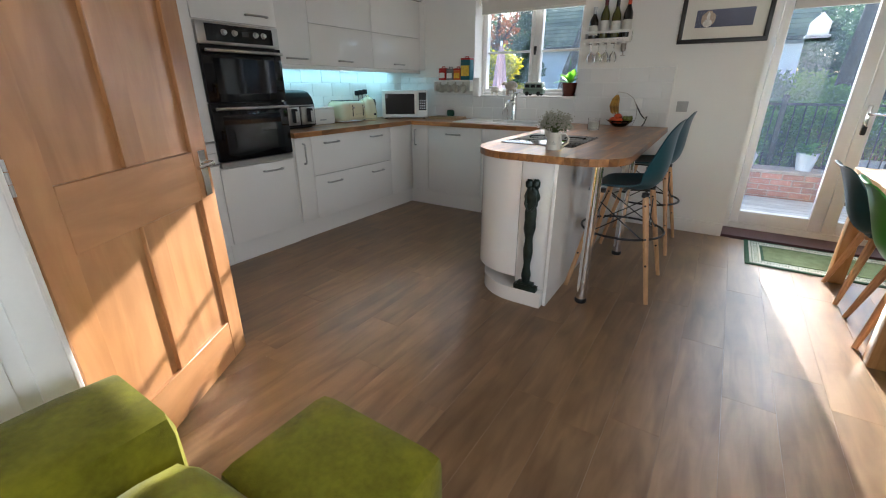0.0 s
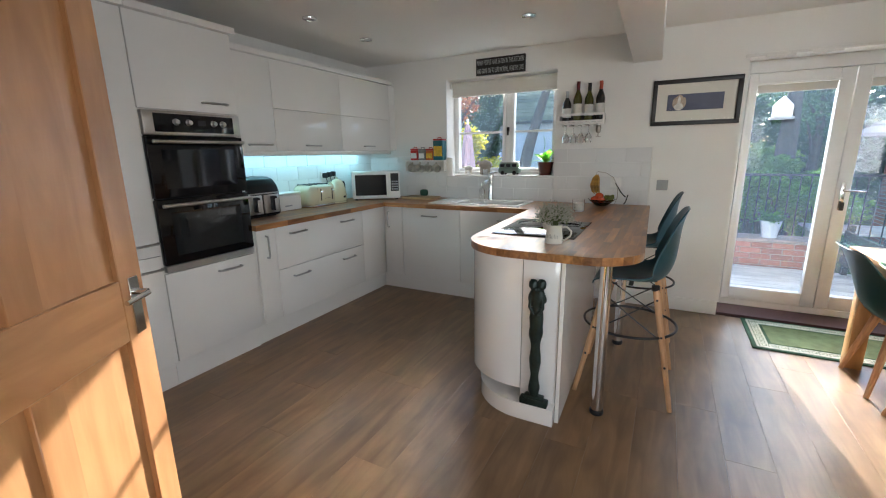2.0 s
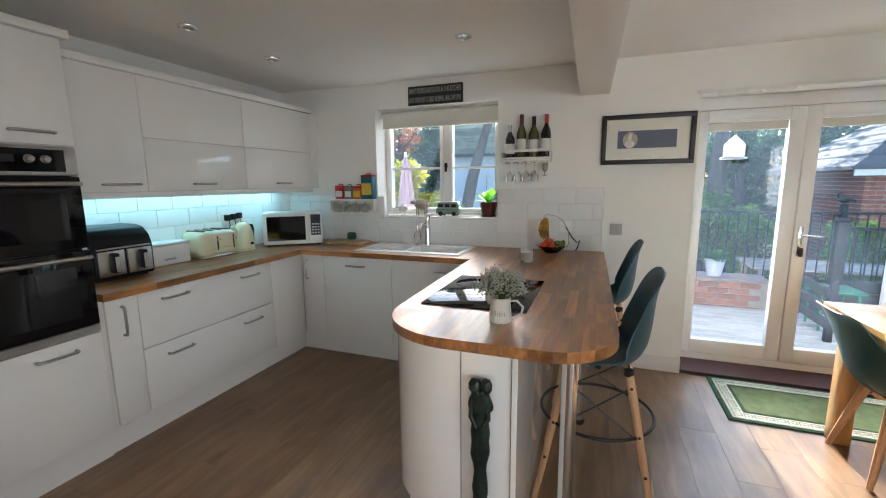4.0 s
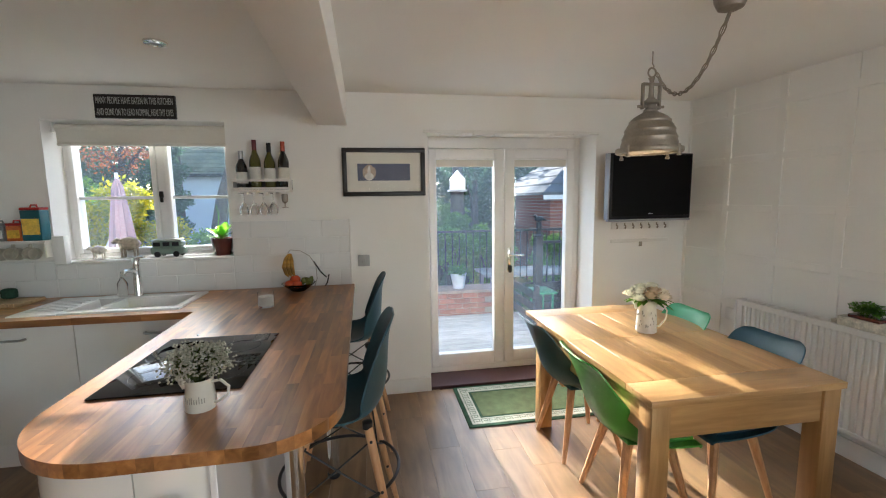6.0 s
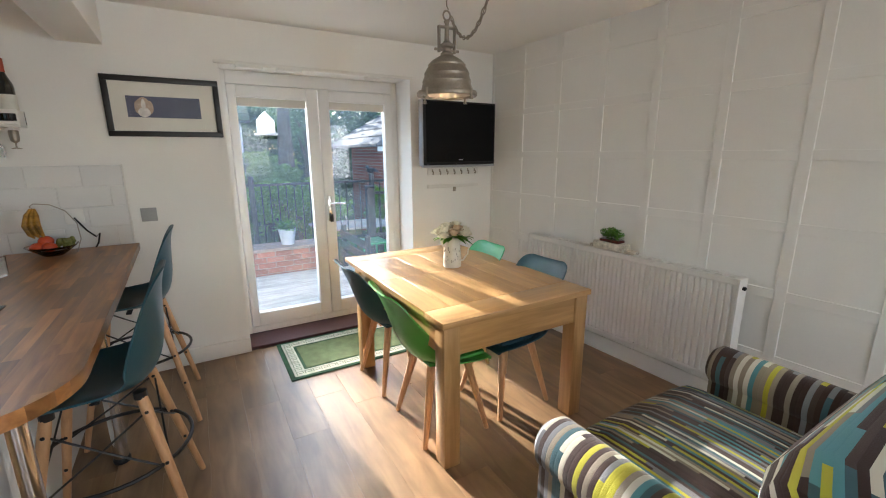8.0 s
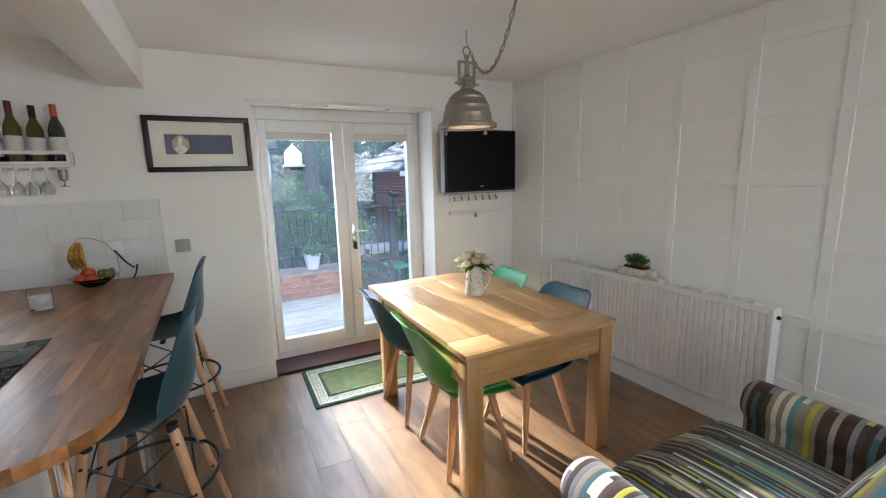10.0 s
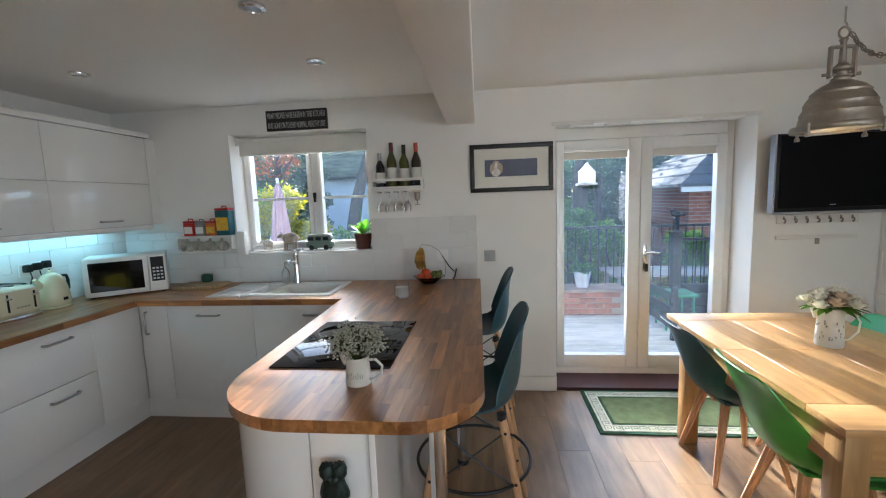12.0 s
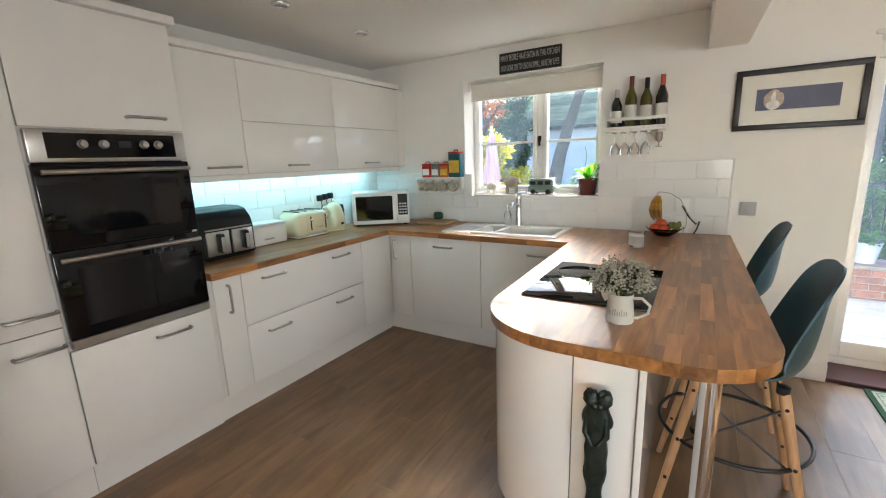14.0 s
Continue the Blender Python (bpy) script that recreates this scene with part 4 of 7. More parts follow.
def stool():
    s = thing("bar_stool", "teal moulded bar stool on beech legs with black foot ring", "bar stool", group="bar stools")
    prof = [(0.215, 0.645, 0.175, 0.0), (0.205, 0.672, 0.19, 0.0), (0.15, 0.684, 0.21, 0.012), (0.05, 0.675, 0.222, 0.03), (-0.06, 0.668, 0.225, 0.05), (-0.13, 0.685, 0.224, 0.075),
            (-0.172, 0.74, 0.218, 0.09), (-0.19, 0.82, 0.206, 0.085), (-0.197, 0.91, 0.195, 0.06), (-0.203, 0.985, 0.18, 0.035), (-0.213, 1.035, 0.155, 0.018), (-0.222, 1.063, 0.115, 0.008), (-0.228, 1.078, 0.055, 0.0)]
    part("seat_shell", shell(prof, TEAL), TEAL, s)
    cx = 0.015
    for sx in (-1, 1):
        for sy in (-1, 1):
            top, foot = Vector((cx + sx * 0.125, sy * 0.13, 0.65)), Vector((cx + sx * 0.25, sy * 0.258, 0.0))
            lg = part("leg", tube(B(), [foot, foot.lerp(top, 0.1), foot.lerp(top, 0.92), top.lerp(foot, 0.02)], [0.012, 0.0135, 0.0185, 0.017], 12), BEECH, s)
            part("cap", lathe(B(), [(0, -0.006), (0.021, -0.006), (0.021, 0.02), (0, 0.024)], top.x, top.y, top.z - 0.012, 12), BLACKMETAL, lg, "black metal cap")
            for f in (0.36, 0.60, 0.90):
                p = foot.lerp(top, f)
                part("bolt", box(B(), p.x - 0.006, p.x + 0.006, p.y - 0.022, p.y + 0.022, p.z - 0.006, p.z + 0.006, 0.003), BLACKMETAL, lg, "black bolt")
    rz, rr = 0.385, 0.252
    part("foot_ring", tube(B(), [(cx + rr * math.cos(a), rr * math.sin(a), rz) for a in [2 * math.pi * i / 40 for i in range(40)]], 0.0075, 8, True), BLACKMETAL, s)
    c = [Vector((cx + sx * 0.14, sy * 0.146, 0.585)) for sx, sy in ((-1, -1), (1, -1), (1, 1), (-1, 1))]
    d = [Vector((cx + sx * 0.185, sy * 0.19, 0.36)) for sx, sy in ((-1, -1), (1, -1), (1, 1), (-1, 1))]
    for i in range(4):
        for a, e in ((c[i], d[(i + 1) % 4]), (d[i], c[(i + 1) % 4])):
            part("brace", tube(B(), [a, a.lerp(e, 0.5) + Vector((0, 0, -0.004)), e], 0.0038, 6), BLACKMETAL, s)
    bm = box(B(), cx - 0.13, cx + 0.13, -0.012, 0.012, 0.645, 0.655, 0.002)
    box(bm, cx - 0.012, cx + 0.012, -0.135, 0.135, 0.644, 0.654, 0.002)
    part("mount", bm, BLACKMETAL, s)
    return s


s1 = stool()
s1.matrix_basis = pose(-0.322, 2.79, 0, 0, 0, 180)
copy_thing(s1, pose(-0.328, 3.735, 0, 0, 0, 180))


def dining_chair(material, label):
    s = thing("dining_chair", label, "chair", group="chairs round the table")
    prof = [(0.215, 0.405, 0.19, 0.0), (0.205, 0.43, 0.205, 0.0), (0.14, 0.438, 0.232, 0.01), (0.04, 0.43, 0.245, 0.03), (-0.07, 0.425, 0.246, 0.055), (-0.15, 0.445, 0.238, 0.09),
            (-0.205, 0.51, 0.224, 0.11), (-0.24, 0.60, 0.208, 0.09), (-0.27, 0.69, 0.198, 0.055), (-0.30, 0.77, 0.19, 0.03), (-0.322, 0.81, 0.165, 0.015), (-0.34, 0.825, 0.12, 0.004)]
    part("seat_shell", shell(prof, material), material, s)
    part("seat_pad", cushion(B(), -0.14, 0.185, -0.18, 0.18, 0.432, 0.465, 0.015, 0.008, 3, 5), material, s)
    for sx in (-1, 1):
        for sy in (-1, 1):
            top, foot = Vector((0.01 + sx * 0.10, sy * 0.10, 0.41)), Vector((0.01 + sx * 0.185, sy * 0.19, 0.0))
            part("leg", tube(B(), [foot, foot.lerp(top, 0.5), top], [0.013, 0.019, 0.024], 8), BEECH, s)
    bm = box(B(), -0.11, 0.13, -0.022, 0.022, 0.385, 0.418, 0.004)
    box(bm, -0.012, 0.032, -0.12, 0.12, 0.384, 0.417, 0.004)
    part("cross_frame", bm, BEECH, s)
    return s


dining_chair(TEAL, "teal moulded dining chair on splayed beech legs").matrix_basis = pose(1.062, 3.36, 0, 0, 0, 1)
dining_chair(GREENPL, "bright green moulded dining chair on splayed beech legs").matrix_basis = pose(1.075, 2.80, 0, 0, 0, -3)
dining_chair(BLUEPL, "dark blue moulded dining chair on splayed beech legs").matrix_basis = pose(1.545, 2.81, 0, 0, 0, 183)
dining_chair(MINT, "mint green moulded dining chair on splayed beech legs").matrix_basis = pose(1.52, 3.37, 0, 0, 0, 178)

# ---- dining table ----
TX0, TX1, TY0, TY1, TZ = 0.89, 1.815, 2.43, 3.81, 0.748
tb = thing("dining_table", "solid golden oak extending dining table", "table", (TX0 + TX1) / 2, (TY0 + TY1) / 2, 0)
part("end_board", box(B(), TX0, TX1, TY0, 2.605, TZ - 0.03, TZ, 0.003, 2), TABLEX, tb)
part("end_board", box(B(), TX0, TX1, 3.64, TY1, TZ - 0.03, TZ, 0.003, 2), TABLEX, tb)
cuts = (TX0, 1.03, 1.20, 1.37, 1.53, 1.68, TX1)
for y0, y1 in ((2.606, 3.155), (3.157, 3.639)):
    for a, c in zip(cuts, cuts[1:]):
        part("board", box(B(), a, c - 0.0006, y0, y1, TZ - 0.03, TZ, 0.0012), TABLEY, tb)
for x in (TX0 + 0.012, TX1 - 0.097):
    for y in (TY0 + 0.012, TY1 - 0.097 - 0.16):
        part("leg", box(B(), x, x + 0.085, y, y + 0.085, 0, TZ - 0.031, 0.004, 2), TABLEZ, tb)
ya, yb = TY0 + 0.1, TY1 - 0.26
for q in ((TX0 + 0.022, TX0 + 0.046, ya, yb), (TX1 - 0.046, TX1 - 0.022, ya, yb)):
    part("apron", box(B(), *q, 0.57, TZ - 0.031, 0.002), TABLEY, tb)
for y in (TY0 + 0.022, TY1 - 0.20):
    part("apron", box(B(), TX0 + 0.098, TX1 - 0.098, y, y + 0.024, 0.57, TZ - 0.031, 0.002), TABLEX, tb)

# ---- rug ----
rug = thing("rug", "green door rug with a cream key-pattern border", "rug", 1.05, 3.95, 0)
RUGD = mat("dark_green_rug", (0.035, 0.080, 0.045), 0.95, var=0.3, scale=20, fine=300, bump=0.8, bump_scale=500, spec=0.1)
RUGG = mat("green_rug_field", (0.12, 0.155, 0.075), 0.95, var=0.25, scale=14, fine=300, bump=0.8, bump_scale=500, spec=0.1)
RUGC = mat("cream_rug_border", (0.50, 0.50, 0.42), 0.95, var=0.2, scale=20, fine=300, bump=0.8, bump_scale=500, spec=0.1)
RX0, RX1, RY0, RY1 = 0.435, 1.62, 3.635, 4.25
part("backing", box(B(), RX0, RX1, RY0, RY1, 0.0005, 0.008, 0.002), RUGD, rug)
part("field", box(B(), RX0 + 0.125, RX1 - 0.125, RY0 + 0.125, RY1 - 0.125, 0.0075, 0.0105, 0.001), RUGG, rug)
bm = B()
for q in ((RX0 + 0.03, RX1 - 0.03, RY0 + 0.03, RY0 + 0.105), (RX0 + 0.03, RX1 - 0.03, RY1 - 0.105, RY1 - 0.03), (RX0 + 0.03, RX0 + 0.105, RY0 + 0.105, RY1 - 0.105), (RX1 - 0.105, RX1 - 0.03, RY0 + 0.105, RY1 - 0.105)):
    box(bm, *q, 0.0075, 0.0105)
part("border", bm, RUGC, rug)
bm = B()


def key(cx, cy):
    for x0, x1, y0, y1 in ((-0.024, -0.018, -0.024, 0.024), (-0.018, 0.024, 0.018, 0.024), (0.018, 0.024, -0.010, 0.018), (-0.006, 0.018, -0.010, -0.004), (-0.006, 0.0, -0.004, 0.006)):
        box(bm, cx + x0, cx + x1, cy + y0, cy + y1, 0.0100, 0.0112)


x = RX0 + 0.068
while x < RX1 - 0.04:
    key(x, RY0 + 0.068)
    key(x, RY1 - 0.068)
    x += 0.0555
y = RY0 + 0.125
while y < RY1 - 0.1:
    key(RX0 + 0.068, y)
    key(RX1 - 0.068, y)
    y += 0.0555
part("key_pattern", bm, mat("grey_green_key_wool", (0.17, 0.21, 0.15), 0.95, var=0.2, bump=0.8, bump_scale=500, spec=0.1), rug, kind="stuff")

# ---- pendant lamp ----
LX, LY = 1.372, 3.20
pl = thing("pendant_lamp", "aged nickel industrial pendant lamp hung from a chain", "pendant lamp", LX, LY, 1.80)
prof = [(0.172, 1.82), (0.168, 1.85), (0.160, 1.875), (0.163, 1.885), (0.152, 1.905), (0.147, 1.92), (0.150, 1.93), (0.135, 1.955), (0.122, 1.972), (0.124, 1.982), (0.098, 2.005), (0.075, 2.018), (0.05, 2.03), (0.045, 2.035)]
prof = prof + [(r - 0.006, z - 0.004) for r, z in prof[::-1]] + [prof[0]]
part("shade", lathe(B(), prof, LX, LY, 0, 40), NICKEL, pl)
part("rim", lathe(B(), [(0.165, 1.80), (0.196, 1.80), (0.2, 1.806), (0.2, 1.822), (0.196, 1.828), (0.165, 1.828), (0.165, 1.80)], LX, LY, 0, 40), NICKEL, pl)
for a in (20, 110, 200, 290):
    c, s = math.cos(radians(a)), math.sin(radians(a))
    bm = tube(B(), [(LX + 0.2 * c, LY + 0.2 * s, 1.775), (LX + 0.2 * c, LY + 0.2 * s, 1.835)], 0.008, 10)
    lathe(bm, [(0, 1.772), (0.013, 1.772), (0.013, 1.785), (0.008, 1.79), (0, 1.79)], LX + 0.2 * c, LY + 0.2 * s, 0, 10)
    part("wing_bolt", bm, NICKEL, pl)
part("neck", lathe(B(), [(0, 2.03), (0.042, 2.03), (0.042, 2.045), (0.03, 2.055), (0.03, 2.075), (0.046, 2.082), (0.046, 2.096), (0.028, 2.106), (0.016, 2.12), (0.013, 2.21), (0.02, 2.225), (0, 2.23)], LX, LY, 0, 24), NICKEL, pl)
bm = B()
for s in (-1, 1):
    box(bm, LX + s * 0.058 - 0.006, LX + s * 0.058 + 0.006, LY - 0.013, LY + 0.013, 2.05, 2.19, 0.002)
box(bm, LX - 0.064, LX + 0.064, LY - 0.013, LY + 0.013, 2.185, 2.197, 0.002)
tube(bm, [(LX - 0.09, LY, 2.065), (LX + 0.09, LY, 2.065)], 0.008, 8)
part("yoke", bm, NICKEL, pl)
ring = [(LX + 0.026 * math.cos(a), LY, 2.255 + 0.026 * math.sin(a)) for a in [2 * math.pi * i / 20 for i in range(20)]]
part("ring", tube(B(), ring, 0.0055, 8, True), NICKEL, pl)
part("hook", tube(B(), [(LX, LY, 2.278), (LX + 0.012, LY, 2.29), (LX, LY, 2.305), (LX, LY, CEILZ + 0.046)], 0.004, 8), NICKEL, pl)
GLOWM = mat("lamp_glow", (0.9, 0.7, 0.45), 0.5, emit=(1.0, 0.72, 0.40, 14.0))
part("bulb", lathe(B(), [(0, 1.845), (0.03, 1.853), (0.036, 1.88), (0.022, 1.925), (0.014, 1.95), (0, 1.955)], LX, LY, 0, 16), GLOWM, pl, "lit warm bulb")
LENS = mat("frosted_lamp_glass", (0.85, 0.80, 0.72), 0.5, trans=0.9, var=0.02)
part("lens", lathe(B(), [(0, 1.812), (0.165, 1.812), (0.165, 1.816), (0, 1.816)], LX, LY, 0, 32), LENS, pl)
for piece in pl.children:      # hung from the ceiling hook
    piece.data.transform(Matrix.Translation((0, 0, -0.014)) @ Matrix.Diagonal((0.88, 0.88, 0.95, 1)))
RXx, RYy = 1.243, 2.557
part("ceiling_rose", lathe(B(), [(0, 2.262), (0.02, 2.262), (0.045, 2.272), (0.058, 2.30), (0.062, 2.331), (0, 2.331)], RXx, RYy, 0, 28), NICKEL, pl)
# chain sagging from the rose to the lamp
a, c, sag = Vector((RXx, RYy, 2.262)), Vector((LX + 0.02, LY - 0.01, 2.215)), 0.20
chain = [a.lerp(c, i / 22) - Vector((0, 0, sag * 4 * (i / 22) * (1 - i / 22))) for i in range(23)]
bm = B()
for i, (p, q) in enumerate(zip(chain, chain[1:])):
    d = (q - p).normalized()
    sd = d.cross(Vector((0, 0, 1))).normalized()
    w = sd if i % 2 else d.cross(sd).normalized()
    h, cc = (q - p).length * 0.62, (p + q) / 2
    tube(bm, [cc + d * h * math.cos(t) + w * 0.0095 * math.sin(t) for t in [2 * math.pi * k / 10 for k in range(10)]], 0.0028, 5, True)
tube(bm, [p + Vector((0, 0, 0.003 * math.sin(i * 1.7))) for i, p in enumerate(chain)], 0.0026, 6)
part("chain", bm, NICKEL, pl)

# ---- television, hooks, radiator, panelling ----
tv = thing("television", "black flat-screen television with silver edge on the wall", "television", 2.02, 4.12, 1.35)
part("casing", box(B(), 1.68, 2.405, 4.095, 4.16, 1.365, 1.885, 0.008, 2), BLACK, tv)
part("screen", box(B(), 1.704, 2.39, 4.088, 4.0955, 1.39, 1.872, 0.002), TVBLACK, tv)
SILVER = mat("silver_plastic", (0.42, 0.43, 0.45), 0.35, 0.6, var=0.05)
part("side_trim", box(B(), 1.668, 1.6795, 4.09, 4.15, 1.36, 1.885, 0.003), SILVER, tv, "silver side strip")
part("bottom_trim", box(B(), 1.6805, 2.402, 4.09, 4.14, 1.346, 1.3645, 0.003), SILVER, tv, "silver strip below the screen")
part("badge", box(B(), 2.02, 2.06, 4.086, 4.0885, 1.405, 1.411), SILVER, tv)
part("wall_bracket", box(B(), 1.88, 2.14, 4.16, BACK, 1.5, 1.74, 0.004), BLACK, tv)
hk = thing("hook_rail", "white wall rail with metal key hooks below the television", "hook rail", 2.07, 4.25, 1.16)
part("rail", box(B(), 1.80, 2.335, BACK - 0.014, BACK, 1.275, 1.335, 0.003), TRIM, hk)
part("rail", box(B(), 1.80, 2.335, BACK - 0.012, BACK, 1.16, 1.19, 0.003), TRIM, hk)
for i in range(7):
    x = 1.845 + i * 0.074
    part("hook", tube(B(), [(x, BACK - 0.012, 1.312), (x, BACK - 0.03, 1.305), (x, BACK - 0.034, 1.29), (x, BACK - 0.026, 1.28), (x, BACK - 0.02, 1.287)], 0.005, 8), NICKEL, hk)
    bm = box(B(), x - 0.006, x + 0.006, BACK - 0.016, BACK - 0.012, 1.30, 1.325, 0.001)
    part("hook_plate", bm, NICKEL, hk)
part("key", box(B(), 2.055, 2.085, BACK - 0.022, BACK - 0.014, 1.125, 1.165, 0.003), NICKEL, hk, "small key on the lower rail")

rad = thing("radiator", "white ribbed steel panel radiator on the panelled wall", "radiator", 2.5, 2.82, 0.18)
ry0, ry1, rz0, rz1 = 2.03, 3.61, 0.185, 0.795
bm = B()
k = 46
prof = []
for i in range(k):
    y = ry0 + 0.02 + (ry1 - ry0 - 0.04) * i / k
    p = (ry1 - ry0 - 0.04) / k
    prof += [(2.479, y), (2.479, y + p * 0.26), (2.470, y + p * 0.38), (2.470, y + p * 0.88)]
prof = [(2.472, ry0)] + prof + [(2.472, ry1), (2.492, ry1), (2.492, ry0)]
prism(bm, prof, rz0 + 0.025, rz1 - 0.035)
box(bm, 2.469, 2.486, ry0, ry1, rz0, rz0 + 0.025, 0.004)
box(bm, 2.469, 2.486, ry0, ry1, rz1 - 0.035, rz1, 0.004)
part("front_panel", east(bm), TRIM, rad)
part("back_panel", east(box(B(), 2.53, 2.545, ry0, ry1, rz0, rz1, 0.003)), TRIM, rad)
part("side_cover", east(box(B(), 2.463, 2.548, ry0 - 0.008, ry0, rz0, rz1 + 0.004, 0.002)), TRIM, rad)
part("side_cover", east(box(B(), 2.463, 2.548, ry1, ry1 + 0.008, rz0, rz1 + 0.004, 0.002)), TRIM, rad)
bm = B()
box(bm, 2.463, 2.468, ry0, ry1, rz1 - 0.008, rz1 + 0.004)
box(bm, 2.543, 2.548, ry0, ry1, rz1 - 0.008, rz1 + 0.004)
for i in range(24):
    y = ry0 + (ry1 - ry0) * i / 23.3
    box(bm, 2.468, 2.543, y, y + 0.03, rz1 - 0.002, rz1 + 0.004)
part("top_grille", east(bm), TRIM, rad)
part("bracket", east(box(B(), 2.545, RIGHT - 0.006, 2.4, 2.44, 0.25, 0.7)), TRIM, rad)
part("bracket", east(box(B(), 2.545, RIGHT - 0.006, 3.2, 3.24, 0.25, 0.7)), TRIM, rad)
part("valve", east(lathe(B(), [(0, 0), (0.011, 0), (0.011, 0.012), (0.006, 0.016), (0, 0.016)], 0, 0, 0, 12, Matrix.Translation((2.505, ry0 - 0.008, 0.745)) @ Matrix.Rotation(radians(90), 4, "X"))), BLACK, rad)

pn = thing("wall_panelling", "white painted square batten panelling on the wall", "panelling", RIGHT, 1.0, 0, kind="structure")
zs = [0.405, 0.76, 1.115, 1.472, 1.827, 2.182]
ys = [4.235 - 0.397 * i for i in range(18)]
for y in ys[:11]:
    part("batten", east(box(B(), RIGHT - 0.009, RIGHT, y, y + (0.052 if y < 4.2 else 0.024), SK, CEILZ, 0.001)), WALL, pn)
for z in zs:
    for a in ys[1:11]:
        part("batten", east(box(B(), RIGHT - 0.009, RIGHT, a + 0.052, a + 0.397, z - 0.05, z, 0.001)), WALL, pn)


# ---- worktop appliances ----
af = thing("air_fryer", "black two-drawer air fryer with steel drawer fronts", "air fryer", -3.09, 2.42, WT1)
bm = B()
t = bmesh.new()
sec = [(-3.28, 0.0), (-2.995, 0.0), (-2.985, 0.02), (-2.985, 0.185), (-3.005, 0.24), (-3.05, 0.285), (-3.11, 0.30), (-3.28, 0.30)]
a = [t.verts.new((x, 2.265, WT1 + 0.008 + z)) for x, z in sec]
c = [t.verts.new((x, 2.60, WT1 + 0.008 + z)) for x, z in sec]
t.faces.new(a)
t.faces.new(c[::-1])
for i in range(len(sec)):
    j = (i + 1) % len(sec)
    t.faces.new((a[i], c[i], c[j], a[j]))
bmesh.ops.bevel(t, geom=t.edges[:], offset=0.012, segments=3, affect="EDGES", profile=0.5)
merge(bm, t)
box(bm, -3.25, -3.02, 2.29, 2.575, WT1, WT1 + 0.009)
part("body", bm, BLACK, af)
for y in (2.352, 2.512):
    d = part("drawer", box(B(), -2.99, -2.976, y - 0.072, y + 0.072, WT1 + 0.03, WT1 + 0.175, 0.005, 2), STEEL, af, "steel drawer front")
    bm = box(B(), -2.978, -2.93, y - 0.017, y + 0.017, WT1 + 0.05, WT1 + 0.165, 0.008, 2)
    part("drawer_handle", bm, BLACK, d, "black grip")
    part("grip_inlay", box(B(), -2.9305, -2.927, y - 0.011, y + 0.011, WT1 + 0.055, WT1 + 0.145, 0.002), STEEL, d)
part("control_band", box(B(), -2.99, -2.9825, 2.28, 2.585, WT1 + 0.182, WT1 + 0.192, 0.002), STEEL, af)
bb = thing("bread_bin", "plain white metal bread bin", "bread bin", -3.2, 2.79, WT1)
part("body", box(B(), -3.30, -3.13, 2.64, 2.965, WT1, WT1 + 0.135, 0.012, 3), WHITEPL, bb)
part("lid", box(B(), -3.302, -3.128, 2.638, 2.967, WT1 + 0.136, WT1 + 0.155, 0.008, 3), WHITEPL, bb)
part("lettering", box(B(), -3.1295, -3.1285, 2.77, 2.85, WT1 + 0.035, WT1 + 0.047), SILVER, bb)

to = thing("toaster", "cream four-slice toaster with chrome trim", "toaster", -3.16, 3.16, WT1, 0)
part("body", cushion(B(), -3.285, -3.045, 3.00, 3.32, WT1 + 0.015, WT1 + 0.20, 0.045, 0.006, 4, 8), CREAM, to)
part("base", box(B(), -3.28, -3.05, 3.005, 3.315, WT1, WT1 + 0.022, 0.006, 2), CHROME, to)
for i in range(4):
    y = 3.055 + i * 0.07
    part("slot", box(B(), -3.26, -3.09, y - 0.012, y + 0.012, WT1 + 0.199, WT1 + 0.2085, 0.002), BLACK, to)
part("front_plate", box(B(), -3.049, -3.037, 3.08, 3.30, WT1 + 0.04, WT1 + 0.185, 0.006, 2), CREAM, to)
for y in (3.12, 3.265):
    part("lever_slot", box(B(), -3.038, -3.034, y - 0.005, y + 0.005, WT1 + 0.06, WT1 + 0.165), BLACK, to)
    part("lever", box(B(), -3.037, -3.015, y - 0.014, y + 0.014, WT1 + 0.135, WT1 + 0.148, 0.004, 2), CHROME, to)
for i in range(4):
    part("button", box(B(), -3.037, -3.03, 3.16 + i * 0.02, 3.172 + i * 0.02, WT1 + 0.075, WT1 + 0.082, 0.002), CHROME, to)

ke = thing("kettle", "cream domed kettle with black handle", "kettle", -3.17, 3.49, WT1)
part("body", lathe(B(), [(0, 0.018), (0.085, 0.018), (0.09, 0.03), (0.088, 0.08), (0.08, 0.14), (0.066, 0.19), (0.05, 0.218), (0.03, 0.232), (0.0, 0.236)], -3.17, 3.49, WT1, 32), CREAM, ke)
part("base", lathe(B(), [(0, 0), (0.088, 0), (0.092, 0.006), (0.09, 0.016), (0, 0.016)], -3.17, 3.49, WT1, 32), CREAM, ke)
part("spout", tube(B(), [(-3.17, 3.425, WT1 + 0.15), (-3.17, 3.40, WT1 + 0.18), (-3.17, 3.385, WT1 + 0.205)], [0.022, 0.018, 0.013], 12), CREAM, ke)
part("handle", tube(B(), [(-3.17, 3.545, WT1 + 0.205), (-3.17, 3.59, WT1 + 0.20), (-3.17, 3.60, WT1 + 0.17), (-3.17, 3.598, WT1 + 0.11), (-3.17, 3.575, WT1 + 0.09)], 0.0105, 10), BLACK, ke, "black grip")
part("lid_knob", lathe(B(), [(0, 0.234), (0.012, 0.234), (0.014, 0.245), (0.008, 0.252), (0, 0.252)], -3.17, 3.49, WT1, 14), CREAM, ke)
